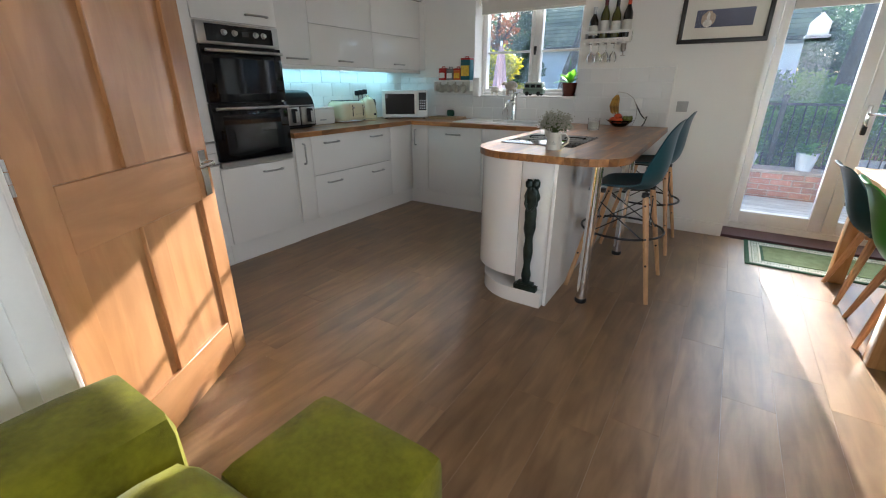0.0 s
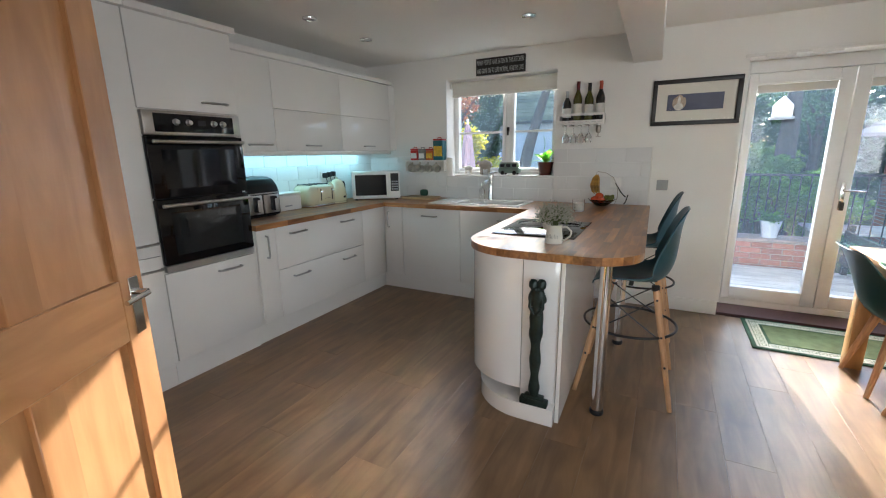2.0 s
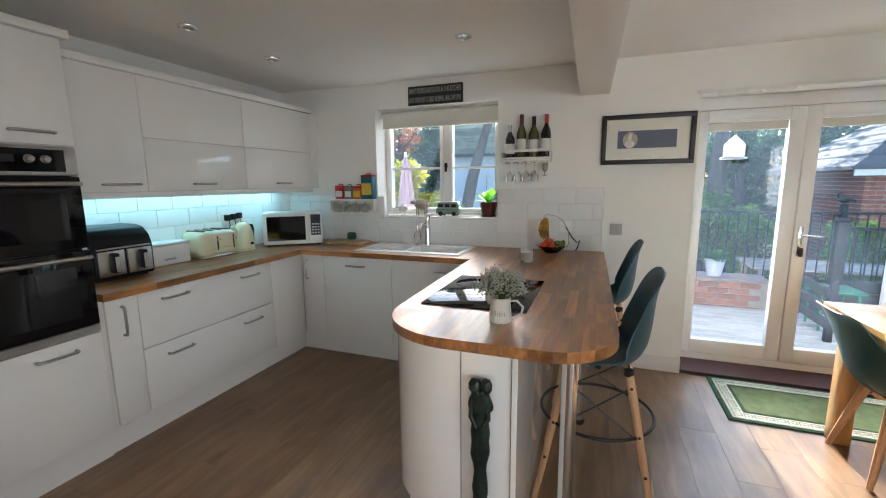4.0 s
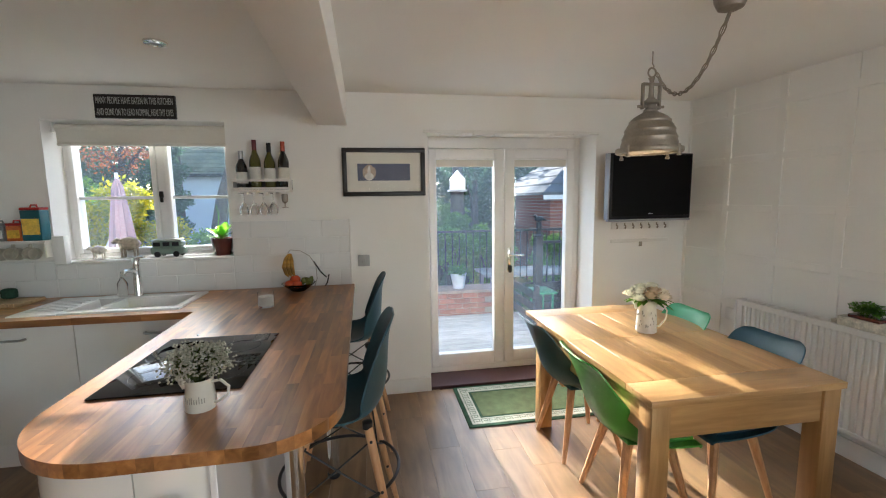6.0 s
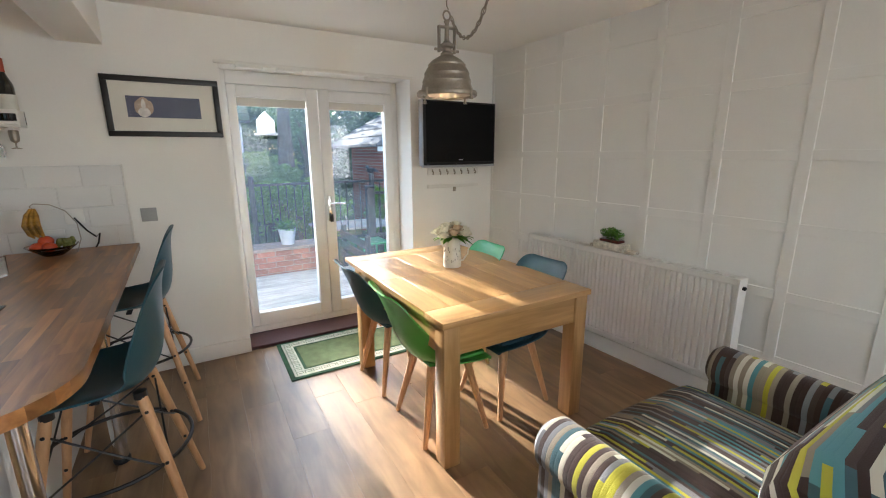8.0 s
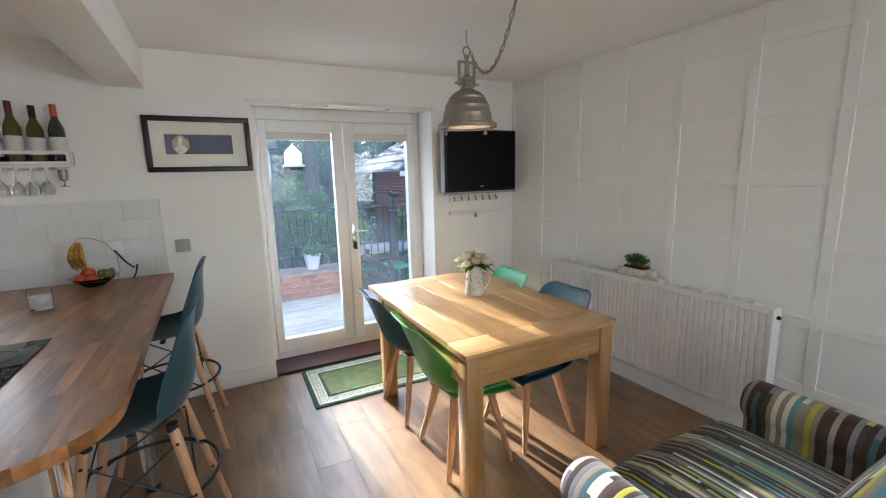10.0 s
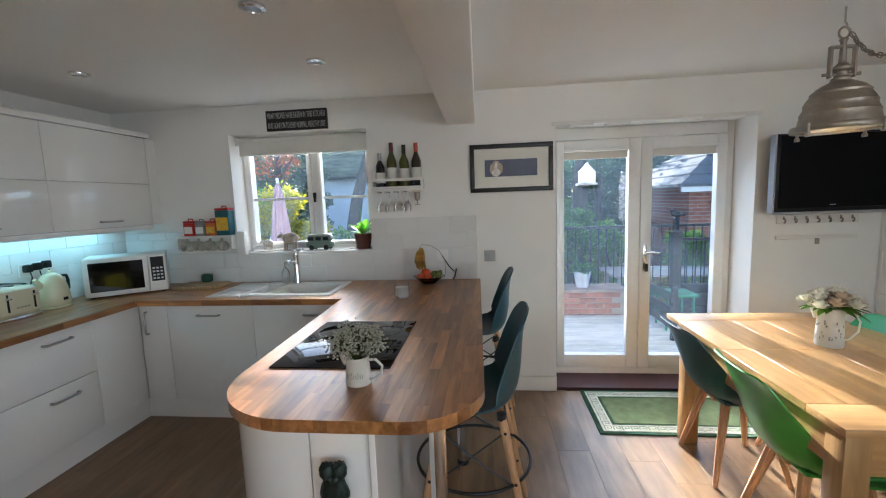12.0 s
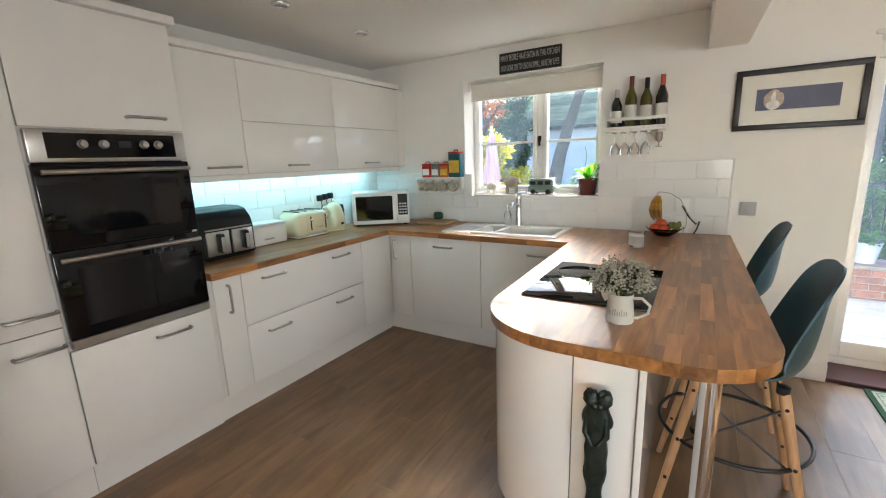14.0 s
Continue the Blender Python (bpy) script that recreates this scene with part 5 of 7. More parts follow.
part("badge", box(B(), -3.08, -3.078, 3.475, 3.505, WT1 + 0.05, WT1 + 0.07), BLACK, ke)
so = thing("wall_socket", "white double socket with three black plugs", "socket", LEFT, 3.51, 1.12)
part("plate", box(B(), LEFT + 0.008, LEFT + 0.019, 3.41, 3.60, 1.125, 1.215, 0.003), WHITEPL, so)
for i, y in enumerate((3.45, 3.51, 3.57)):
    p = part("plug", box(B(), LEFT + 0.019, LEFT + 0.055, y - 0.024, y + 0.024, 1.155 + 0.006 * i, 1.205 + 0.006 * i, 0.008, 2), BLACK, so, "black plug with lead")
    part("lead", tube(B(), [(LEFT + 0.05, y, 1.158), (LEFT + 0.06, y, 1.12), (LEFT + 0.04, y - 0.02, 1.02), (LEFT + 0.05, y - 0.04, 0.92)], 0.0035, 6), BLACK, p)

# microwave set across the corner
mang = math.degrees(math.atan2(4.065 - 3.73, -2.748 + 3.156)) - 2
mw = thing("microwave", "white microwave oven with dark glass door", "microwave", -3.02, 3.65, WT1, mang)
MM = Matrix.Translation((-3.111, 3.651, 0)) @ Matrix.Rotation(radians(mang), 4, "Z")
mwl = 0.50
part("body", box(B(), 0, mwl, 0.012, 0.30, WT1 + 0.012, WT1 + 0.295, 0.006, 2, MM), WHITEPL, mw)
part("door", box(B(), 0.003, 0.385, -0.008, 0.0115, WT1 + 0.018, WT1 + 0.29, 0.004, 2, MM), WHITEPL, mw)
part("door_glass", box(B(), 0.035, 0.355, -0.0105, -0.0075, WT1 + 0.05, WT1 + 0.262, 0.002, 1, MM), BLACKGLASS, mw)
part("control_panel", box(B(), 0.388, mwl - 0.003, -0.006, 0.0115, WT1 + 0.018, WT1 + 0.29, 0.003, 1, MM), WHITEPL, mw)
part("keypad", box(B(), 0.402, mwl - 0.015, -0.0085, -0.0055, WT1 + 0.09, WT1 + 0.275, 0.002, 1, MM), BLACK, mw)
bm = B()
for i in range(3):
    for j in range(4):
        box(bm, 0.412 + i * 0.024, 0.428 + i * 0.024, -0.0105, -0.008, WT1 + 0.105 + j * 0.026, WT1 + 0.118 + j * 0.026, 0, 1, MM)
part("button", bm, SILVER, mw, kind="stuff")
for x in (0.04, 0.46):
    for y in (0.04, 0.26):
        part("foot", box(B(), x - 0.015, x + 0.015, y - 0.015, y + 0.015, WT1, WT1 + 0.0125, 0, 1, MM), BLACK, mw)

cb = thing("chopping_board", "pale wooden chopping board with a slatted edge", "chopping board", -2.53, 4.08, WT1)
BOARD = wood("pale_board", (0.40, 0.26, 0.13), (0.56, 0.40, 0.22), "X", 0.55, 4, 0.1)
part("board", box(B(), -2.72, -2.36, 3.985, 4.205, WT1, WT1 + 0.022, 0.004, 2), BOARD, cb)
for i in range(13):
    part("slat", box(B(), -2.70 + i * 0.025, -2.685 + i * 0.025, 3.978, 3.986, WT1 + 0.002, WT1 + 0.026, 0.002), BOARD, cb)
sp = thing("scourer", "dark green scourer standing by the tiles", "scourer", -2.56, 4.2, WT1 + 0.022)
SCOUR = mat("green_scourer", (0.03, 0.085, 0.055), 0.95, var=0.35, scale=60, bump=0.9, bump_scale=400)
part("pad", cushion(B(), -2.60, -2.52, 4.17, 4.215, WT1 + 0.022, WT1 + 0.085, 0.012, 0.004, 3, 5), SCOUR, sp)
wu_ = thing("soap_dispenser", "glass washing-up liquid dispenser beside the tap", "soap dispenser", -1.85, 4.14, rim)
part("bottle", lathe(B(), [(0, 0), (0.028, 0), (0.03, 0.01), (0.03, 0.09), (0.014, 0.115), (0.012, 0.125), (0, 0.125)], -1.85, 4.135, rim, 18), CLEAR, wu_)
part("pump", tube(B(), [(-1.85, 4.135, rim + 0.12), (-1.85, 4.135, rim + 0.165), (-1.835, 4.11, rim + 0.168)], 0.006, 8), CHROME, wu_)

# ---- mug shelf ----
sh = thing("mug_shelf", "white wall shelf with hanging mugs", "shelf", -2.53, 4.2, 1.18)
part("shelf_board", box(B(), -2.765, -2.285, 4.15, BACK - 0.009, 1.295, 1.312, 0.002), TRIM, sh)
part("back_board", box(B(), -2.765, -2.285, BACK - 0.02, BACK - 0.009, 1.17, 1.294), TRIM, sh)
for x in (-2.765, -2.297):
    part("end_panel", box(B(), x, x + 0.012, 4.15, BACK - 0.02, 1.20, 1.2945, 0.002), TRIM, sh)
MUG = mat("stoneware_mug", (0.55, 0.52, 0.44), 0.35, var=0.15, scale=30, coat=0.3)
for i in range(4):
    x = -2.70 + i * 0.10
    mg = thing("mug", "cream patterned stoneware mug hanging from the shelf", "mug", x, 4.19, 1.19, group="hanging mugs")
    mm = Matrix.Translation((x, 4.20, 1.225)) @ Matrix.Rotation(radians(80), 4, "X") @ Matrix.Rotation(radians(10 * i - 15), 4, "Y")
    part("cup", lathe(B(), [(0, -0.04), (0.034, -0.04), (0.04, -0.03), (0.042, 0.042), (0.038, 0.042), (0.036, -0.028), (0, -0.034)], 0, 0, 0, 22, mm), MUG, mg)
    part("handle", tube(B(), [(x, 4.20, 1.262), (x, 4.202, 1.285), (x, 4.19, 1.2935), (x, 4.182, 1.28), (x, 4.18, 1.262)], 0.0055, 8), MUG, mg)
    part("cup_hook", tube(B(), [(x, 4.195, 1.296), (x, 4.195, 1.287), (x, 4.19, 1.284)], 0.002, 5), CHROME, mg)


def tin(name, label, x, w, d, h, c1, c2, lidc):
    t = thing(name, label, "tin", x, 4.2, 1.312, group="tins on the shelf")
    part("tin_body", box(B(), x - w / 2, x + w / 2, 4.2 - d / 2, 4.2 + d / 2, 1.312, 1.312 + h, 0.006, 2), c1, t)
    part("tin_label", box(B(), x - w / 2 + 0.008, x + w / 2 - 0.008, 4.198 - d / 2, 4.2 - d / 2, 1.312 + h * 0.2, 1.312 + h * 0.72), c2, t)
    part("lid", box(B(), x - w / 2 - 0.001, x + w / 2 + 0.001, 4.199 - d / 2, 4.201 + d / 2, 1.312 + h, 1.312 + h + 0.018, 0.006, 2), lidc, t)
    part("lid_knob", tube(B(), [(x - 0.02, 4.2, 1.33 + h), (x - 0.016, 4.2, 1.345 + h), (x + 0.016, 4.2, 1.345 + h), (x + 0.02, 4.2, 1.33 + h)], 0.005, 8), lidc, t)


RED = mat("red_enamel", (0.42, 0.02, 0.015), 0.3, var=0.08)
TEALTIN = mat("teal_printed_tin", (0.01, 0.10, 0.12), 0.3, var=0.1)
YEL = mat("yellow_print", (0.68, 0.42, 0.03), 0.4, var=0.25, scale=40)
ORNG = mat("orange_print", (0.55, 0.13, 0.02), 0.4, var=0.3, scale=30)
GREY = mat("grey_print", (0.22, 0.22, 0.21), 0.4, var=0.3, scale=40)
tin("storage_tin", "red and white printed storage tin", -2.66, 0.085, 0.075, 0.105, RED, WHITEPL, RED)
tin("storage_tin", "grey printed storage tin", -2.565, 0.08, 0.07, 0.10, GREY, WHITEPL, GREY)
tin("storage_tin", "orange and red printed storage tin", -2.468, 0.085, 0.075, 0.10, ORNG, YEL, RED)
tin("storage_tin", "tall teal tin with a yellow picture and orange lid", -2.36, 0.115, 0.085, 0.20, TEALTIN, YEL, RED)
wp = thing("paper_roll_holder", "white upright box beside the window reveal", "box", -2.26, 4.2, 1.16)
part("body", box(B(), -2.283, -2.21, BACK - 0.06, BACK - 0.009, 1.145, 1.335, 0.004, 2), WHITEPL, wp)

# ---- sill ornaments ----
SZ = WZ0 + 0.02
WOOL = mat("woolly_resin", (0.36, 0.31, 0.25), 0.9, var=0.45, scale=50, bump=1.0, bump_scale=120)
WOOLW = mat("white_woolly_resin", (0.62, 0.58, 0.50), 0.9, var=0.3, scale=50, bump=1.0, bump_scale=120)


def blob(bm, c, r, n=2, amp=0.0, s=1.0):
    t = bmesh.new()
    bmesh.ops.create_icosphere(t, subdivisions=n, radius=1.0)
    for v in t.verts:
        k = 1 + amp * noise.noise(v.co * 3.1 * s + Vector(c) * 7)
        v.co = Vector((c[0] + v.co.x * r[0] * k, c[1] + v.co.y * r[1] * k, c[2] + v.co.z * r[2] * k))
    return merge(bm, t)


def sheep(x, y, s, material, label):
    t = B()
    blob(t, (x, y, SZ + 0.085 * s), (0.062 * s, 0.036 * s, 0.042 * s), 3, 0.2, 4)
    blob(t, (x - 0.066 * s, y - 0.006, SZ + 0.105 * s), (0.024 * s, 0.018 * s, 0.019 * s), 2)
    blob(t, (x - 0.085 * s, y - 0.008, SZ + 0.098 * s), (0.014 * s, 0.011 * s, 0.012 * s), 2)
    for dx in (-0.038, 0.035):
        for dy in (-0.018, 0.018):
            tube(t, [(x + dx * s, y + dy * s, SZ), (x + dx * s, y + dy * s, SZ + 0.06 * s)], 0.007 * s, 8)
    solid("sheep_ornament", t, material, label, "ornament", group="sheep ornaments", smooth=70)


sheep(-2.09, 4.345, 0.75, WOOLW, "small white sheep ornament on the window sill")
sheep(-1.92, 4.40, 1.15, WOOL, "grey-brown woolly sheep ornament on the window sill")
VANG = mat("pale_green_enamel", (0.17, 0.23, 0.19), 0.35, var=0.12)
VANW = mat("cream_van_enamel", (0.42, 0.43, 0.38), 0.35, var=0.1)
van = thing("toy_van", "pale green toy camper van on the window sill", "toy van", -1.64, 4.36, SZ)
part("body", box(B(), -1.75, -1.53, 4.315, 4.405, SZ + 0.018, SZ + 0.075, 0.016, 3), VANG, van)
part("cab", box(B(), -1.742, -1.538, 4.318, 4.402, SZ + 0.07, SZ + 0.118, 0.018, 3), VANG, van)
part("roof", box(B(), -1.735, -1.545, 4.322, 4.398, SZ + 0.117, SZ + 0.13, 0.006, 2), VANW, van)
for i in range(3):
    part("van_window", box(B(), -1.725 + i * 0.062, -1.68 + i * 0.062, 4.3155, 4.3185, SZ + 0.08, SZ + 0.108, 0.001), DISP, van)
for x in (-1.70, -1.575):
    for y in (4.314, 4.406):
        w = part("wheel", lathe(B(), [(0, -0.007), (0.02, -0.007), (0.022, 0), (0.02, 0.007), (0, 0.007)], 0, 0, 0, 16, Matrix.Translation((x, y, SZ + 0.022)) @ Matrix.Rotation(radians(90), 4, "X")), BLACK, van)
LEAF = bpy.data.materials.new("leaf_green")


def leaf_material(m, c1, c2, light, gloss=0.35):
    m.use_nodes = True
    n, l = m.node_tree.nodes, m.node_tree.links
    b, out = n["Principled BSDF"], n["Material Output"]
    g = n.new("ShaderNodeNewGeometry")
    r = ramp(n, [(0.0, c1), (1.0, c2)])
    l.new(g.outputs["Random Per Island"], r.inputs[0])
    l.new(r.outputs[0], b.inputs["Base Color"])
    b.inputs["Roughness"].default_value = gloss
    tr = n.new("ShaderNodeBsdfTranslucent")
    tint = n.new("ShaderNodeVectorMath")
    tint.operation = "MULTIPLY"
    l.new(r.outputs[0], tint.inputs[0])
    tint.inputs[1].default_value = light
    l.new(tint.outputs[0], tr.inputs["Color"])
    mx = n.new("ShaderNodeMixShader")
    mx.inputs[0].default_value = 0.45
    l.new(b.outputs[0], mx.inputs[1])
    l.new(tr.outputs[0], mx.inputs[2])
    l.new(mx.outputs[0], out.inputs["Surface"])
    return m


leaf_material(LEAF, (0.035, 0.10, 0.018), (0.09, 0.20, 0.03), (2.2, 2.4, 1.0))


def leaf(bm, base, d, length, width, droop=0.3, up=Vector((0, 0, 1))):
    """A pointed blade with a fold, bending over."""
    d = d.normalized()
    sd = d.cross(up)
    sd = (sd if sd.length > 1e-3 else d.orthogonal()).normalized()
    nrm = sd.cross(d).normalized()
    rows = []
    for f, w in ((0, 0.15), (0.3, 0.9), (0.6, 1.0), (0.85, 0.5), (1.0, 0.04)):
        p = base + d * length * f - Vector((0, 0, 1)) * droop * length * f * f
        rows.append((bm.verts.new(p - sd * w * width / 2 + nrm * width * 0.12), bm.verts.new(p), bm.verts.new(p + sd * w * width / 2 + nrm * width * 0.12)))
    for a, c in zip(rows, rows[1:]):
        bm.faces.new((a[0], a[1], c[1], c[0]))
        bm.faces.new((a[1], a[2], c[2], c[1]))


TERRA = mat("dark_red_glazed_pot", (0.10, 0.022, 0.016), 0.25, var=0.15, coat=0.4)
SOIL = mat("potting_soil", (0.03, 0.02, 0.014), 0.95, var=0.4, scale=60, bump=1.0, bump_scale=200)
pp = thing("potted_plant", "orchid with broad leaves in a dark red pot", "plant", -1.275, 4.365, SZ)
part("pot", lathe(B(), [(0, 0.012), (0.052, 0.012), (0.062, 0.03), (0.075, 0.11), (0.08, 0.125), (0.074, 0.125), (0.068, 0.11), (0, 0.108)], -1.275, 4.365, SZ, 28), TERRA, pp)
part("saucer", lathe(B(), [(0, 0), (0.06, 0), (0.07, 0.014), (0.064, 0.014), (0.055, 0.006), (0, 0.006)], -1.275, 4.365, SZ, 24), TERRA, pp)
rg = random.Random(8)
for i in range(11):
    a = i * 2.4
    part("leaf_blade", (lambda b: (leaf(b, Vector((-1.275, 4.365, SZ + 0.11)), Vector((math.cos(a), 0.5 * math.sin(a) - 0.1, rg.uniform(0.7, 1.8))), rg.uniform(0.17, 0.26), rg.uniform(0.045, 0.07), rg.uniform(0.2, 0.6)), b)[1])(B()), LEAF, pp)
part("stem", tube(B(), [(-1.285, 4.365, SZ + 0.1), (-1.295, 4.36, SZ + 0.22), (-1.285, 4.36, SZ + 0.3), (-1.30, 4.36, SZ + 0.37)], [0.004, 0.0035, 0.003, 0.002], 6), LEAF, pp)

# ---- wine shelf ----
ws = thing("wine_shelf", "white wall shelf for wine bottles and glasses", "wine shelf", -0.92, 4.2, 1.60)
part("base_board", box(B(), -1.12, -0.735, 4.14, BACK, 1.612, 1.628, 0.002), TRIM, ws)
part("back_board", box(B(), -1.12, -0.735, BACK - 0.012, BACK, 1.629, 1.70), BLACK, ws, "dark back board")
part("front_rail", box(B(), -1.12, -0.735, 4.14, 4.15, 1.685, 1.705, 0.002), TRIM, ws)
part("front_rail", box(B(), -1.12, -0.735, 4.14, 4.15, 1.629, 1.645, 0.002), TRIM, ws)
for x in (-1.12, -0.745):
    part("end_panel", box(B(), x, x + 0.010, 4.1505, BACK - 0.0125, 1.6285, 1.70), TRIM, ws)
for i in range(6):
    x = -1.105 + i * 0.064
    part("glass_rail", box(B(), x, x + 0.02, 4.145, BACK - 0.01, 1.598, 1.612), TRIM, ws)
WINEDARK = mat("dark_wine_glass", (0.008, 0.007, 0.006), 0.08, var=0.1, coat=1.0)
WINEOLIVE = mat("olive_wine_glass", (0.075, 0.07, 0.012), 0.08, var=0.1, coat=1.0)
LABEL = mat("white_wine_label", (0.66, 0.64, 0.58), 0.6, var=0.08, scale=40)
FOILRED = mat("wine_red_foil", (0.10, 0.01, 0.012), 0.35, 0.3)
FOILOR = mat("orange_red_foil", (0.42, 0.07, 0.03), 0.35, 0.3)


def bottle(x, h, material, cap, label):
    b = thing("wine_bottle", label, "bottle", x, 4.2, 1.628, group="bottles on the wine shelf")
    part("glass", lathe(B(), [(0, 0), (0.036, 0), (0.038, 0.006), (0.038, 0.58 * h), (0.034, 0.64 * h), (0.018, 0.76 * h), (0.0145, 0.8 * h), (0.0145, h * 0.985), (0.012, h), (0, h)], x, 4.2, 1.628, 24), material, b)
    part("bottle_label", lathe(B(), [(0.0384, 0.17 * h), (0.0388, 0.17 * h), (0.0388, 0.46 * h), (0.0384, 0.46 * h)], x, 4.2, 1.628, 24), LABEL, b)
    part("foil", lathe(B(), [(0.0148, 0.8 * h), (0.0156, 0.8 * h), (0.0156, h + 0.001), (0, h + 0.001)], x, 4.2, 1.628, 18), cap, b)


bottle(-1.06, 0.27, WINEDARK, SILVER, "dark wine bottle with a silver pourer on the shelf")
bottle(-0.968, 0.345, WINEOLIVE, FOILRED, "olive wine bottle with dark red foil and white label")
bottle(-0.872, 0.325, WINEOLIVE, BLACK, "olive green wine bottle with black foil")
bottle(-0.778, 0.335, WINEDARK, FOILOR, "dark wine bottle with orange-red foil and white label")
for i in range(4):
    x = -1.06 + i * 0.066
    g = thing("wine_glass", "clear stemmed wine glass hanging upside down", "wine glass", x, 4.2, 1.455, group="hanging wine glasses")
    part("glass", lathe(B(), [(0.03, 1.604), (0.032, 1.607), (0.004, 1.599), (0.0035, 1.545), (0.012, 1.532), (0.029, 1.508), (0.032, 1.48), (0.027, 1.455), (0.0258, 1.455), (0.0305, 1.48), (0.0275, 1.507), (0.01, 1.53)], x, 4.2, 0, 22), CLEAR, g)
wk = thing("wine_ornament", "small dull metal wine glass charm under the shelf", "ornament", -0.778, 4.18, 1.50)
part("charm", lathe(B(), [(0, 1.50), (0.022, 1.50), (0.022, 1.503), (0.004, 1.508), (0.004, 1.53), (0.018, 1.54), (0.022, 1.56), (0.022, 1.592), (0.019, 1.598), (0, 1.598)], -0.778, 4.18, 0, 14), NICKEL, wk)

# ---- sign and picture ----
sg = thing("kitchen_sign", "black wooden sign with pale capitals above the window", "sign", -1.715, 4.25, 2.11)
SIGNT = mat("pale_sign_paint", (0.40, 0.40, 0.38), 0.7, var=0.25, scale=60)
part("board", box(B(), -1.963, -1.467, BACK - 0.022, BACK, 2.115, 2.27, 0.003), FRAMEBLACK, sg)


def lettering(body, x, z, size, width, y, material, parent):
    cu = bpy.data.curves.new("letters", "FONT")
    cu.body, cu.size, cu.align_x, cu.extrude = body, size, "CENTER", 0.0012
    ob = new("letters", cu)
    dg = bpy.context.evaluated_depsgraph_get()
    me = bpy.data.meshes.new_from_object(ob.evaluated_get(dg))
    bpy.data.objects.remove(ob)
    xs = [v.co.x for v in me.vertices]
    f = width / (max(xs) - min(xs))
    b = B()
    b.from_mesh(me)
    bpy.data.meshes.remove(me)
    b.transform(Matrix.Translation((x, y, z)) @ Matrix.Rotation(radians(90), 4, "X") @ Matrix.Diagonal((f, 1, 1, 1)))
    return part("lettering", b, material, parent)


for body, z in (("MANY PEOPLE HAVE EATEN IN THIS KITCHEN", 2.208), ("AND GONE ON TO LEAD NORMAL, HEALTHY LIVES", 2.133)):
    lettering(body, -1.715, z, 0.064, 0.468, BACK - 0.0235, SIGNT, sg)

pic = thing("framed_picture", "black framed wide photograph with a cream mount", "picture", -0.07, 4.25, 1.575)
QX0, QX1, QZ0, QZ1 = -0.375, 0.24, 1.575, 1.93
for q in ((QX0, QX1, QZ0, QZ0 + 0.033), (QX0, QX1, QZ1 - 0.033, QZ1), (QX0, QX0 + 0.033, QZ0 + 0.033, QZ1 - 0.033), (QX1 - 0.033, QX1, QZ0 + 0.033, QZ1 - 0.033)):
    part("frame_side", box(B(), q[0], q[1], BACK - 0.028, BACK, q[2], q[3], 0.003, 2), FRAMEBLACK, pic)
MOUNT = mat("cream_mount_card", (0.62, 0.58, 0.49), 0.7, var=0.03)
PHOTO = mat("slate_blue_print", (0.075, 0.080, 0.125), 0.5, var=0.15, scale=9)
FUR = mat("tan_print", (0.40, 0.30, 0.22), 0.5, var=0.3, scale=40)
FURW = mat("pale_print", (0.62, 0.58, 0.52), 0.5, var=0.2, scale=40)
part("mount", box(B(), QX0 + 0.03, QX1 - 0.03, BACK - 0.012, BACK, QZ0 + 0.03, QZ1 - 0.03), MOUNT, pic)
px0, px1, pz0, pz1 = -0.265, 0.125, 1.69, 1.815
part("photograph", box(B(), px0, px1, BACK - 0.0135, BACK - 0.012, pz0, pz1), PHOTO, pic, "slate blue print with a pale animal shape")
bm = B()
for q in ((px0 + 0.085, pz0 + 0.075, 0.036, 0.045), (px0 + 0.055, pz0 + 0.06, 0.018, 0.04), (px0 + 0.118, pz0 + 0.06, 0.018, 0.04)):
    blob(bm, (q[0], BACK - 0.0136, q[1]), (q[2], 0.0008, q[3]), 2)
part("shape", bm, FUR, pic, kind="stuff")
bm = B()
for q in ((px0 + 0.085, pz0 + 0.03, 0.034, 0.029), (px0 + 0.085, pz0 + 0.075, 0.012, 0.035)):
    blob(bm, (q[0], BACK - 0.0141, q[1]), (q[2], 0.0008, q[3]), 2)
part("shape", bm, FURW, pic, kind="stuff")
PGL = glass_mat("picture_glass", (1, 1, 1), 0.0, 1.12)
gl = part("glazing", box(B(), QX0 + 0.03, QX1 - 0.03, BACK - 0.018, BACK - 0.0165, QZ0 + 0.03, QZ1 - 0.03), PGL, pic)
gl.visible_shadow = False


PLATE = mat("dull_steel_plate", (0.40, 0.40, 0.39), 0.55, 0.2, var=0.08)


def plate(name, label, x, z, gang=1):
    p = thing(name, label, name.split("_")[-1], x, BACK, z)
    part("plate", box(B(), x - 0.043, x + 0.043, BACK - 0.012, BACK, z - 0.043, z + 0.043, 0.003, 2), PLATE if "steel" in label else WHITEPL, p)
    part("rocker", box(B(), x - 0.012, x + 0.012, BACK - 0.016, BACK - 0.012, z - 0.02, z + 0.02, 0.002), PLATE, p)


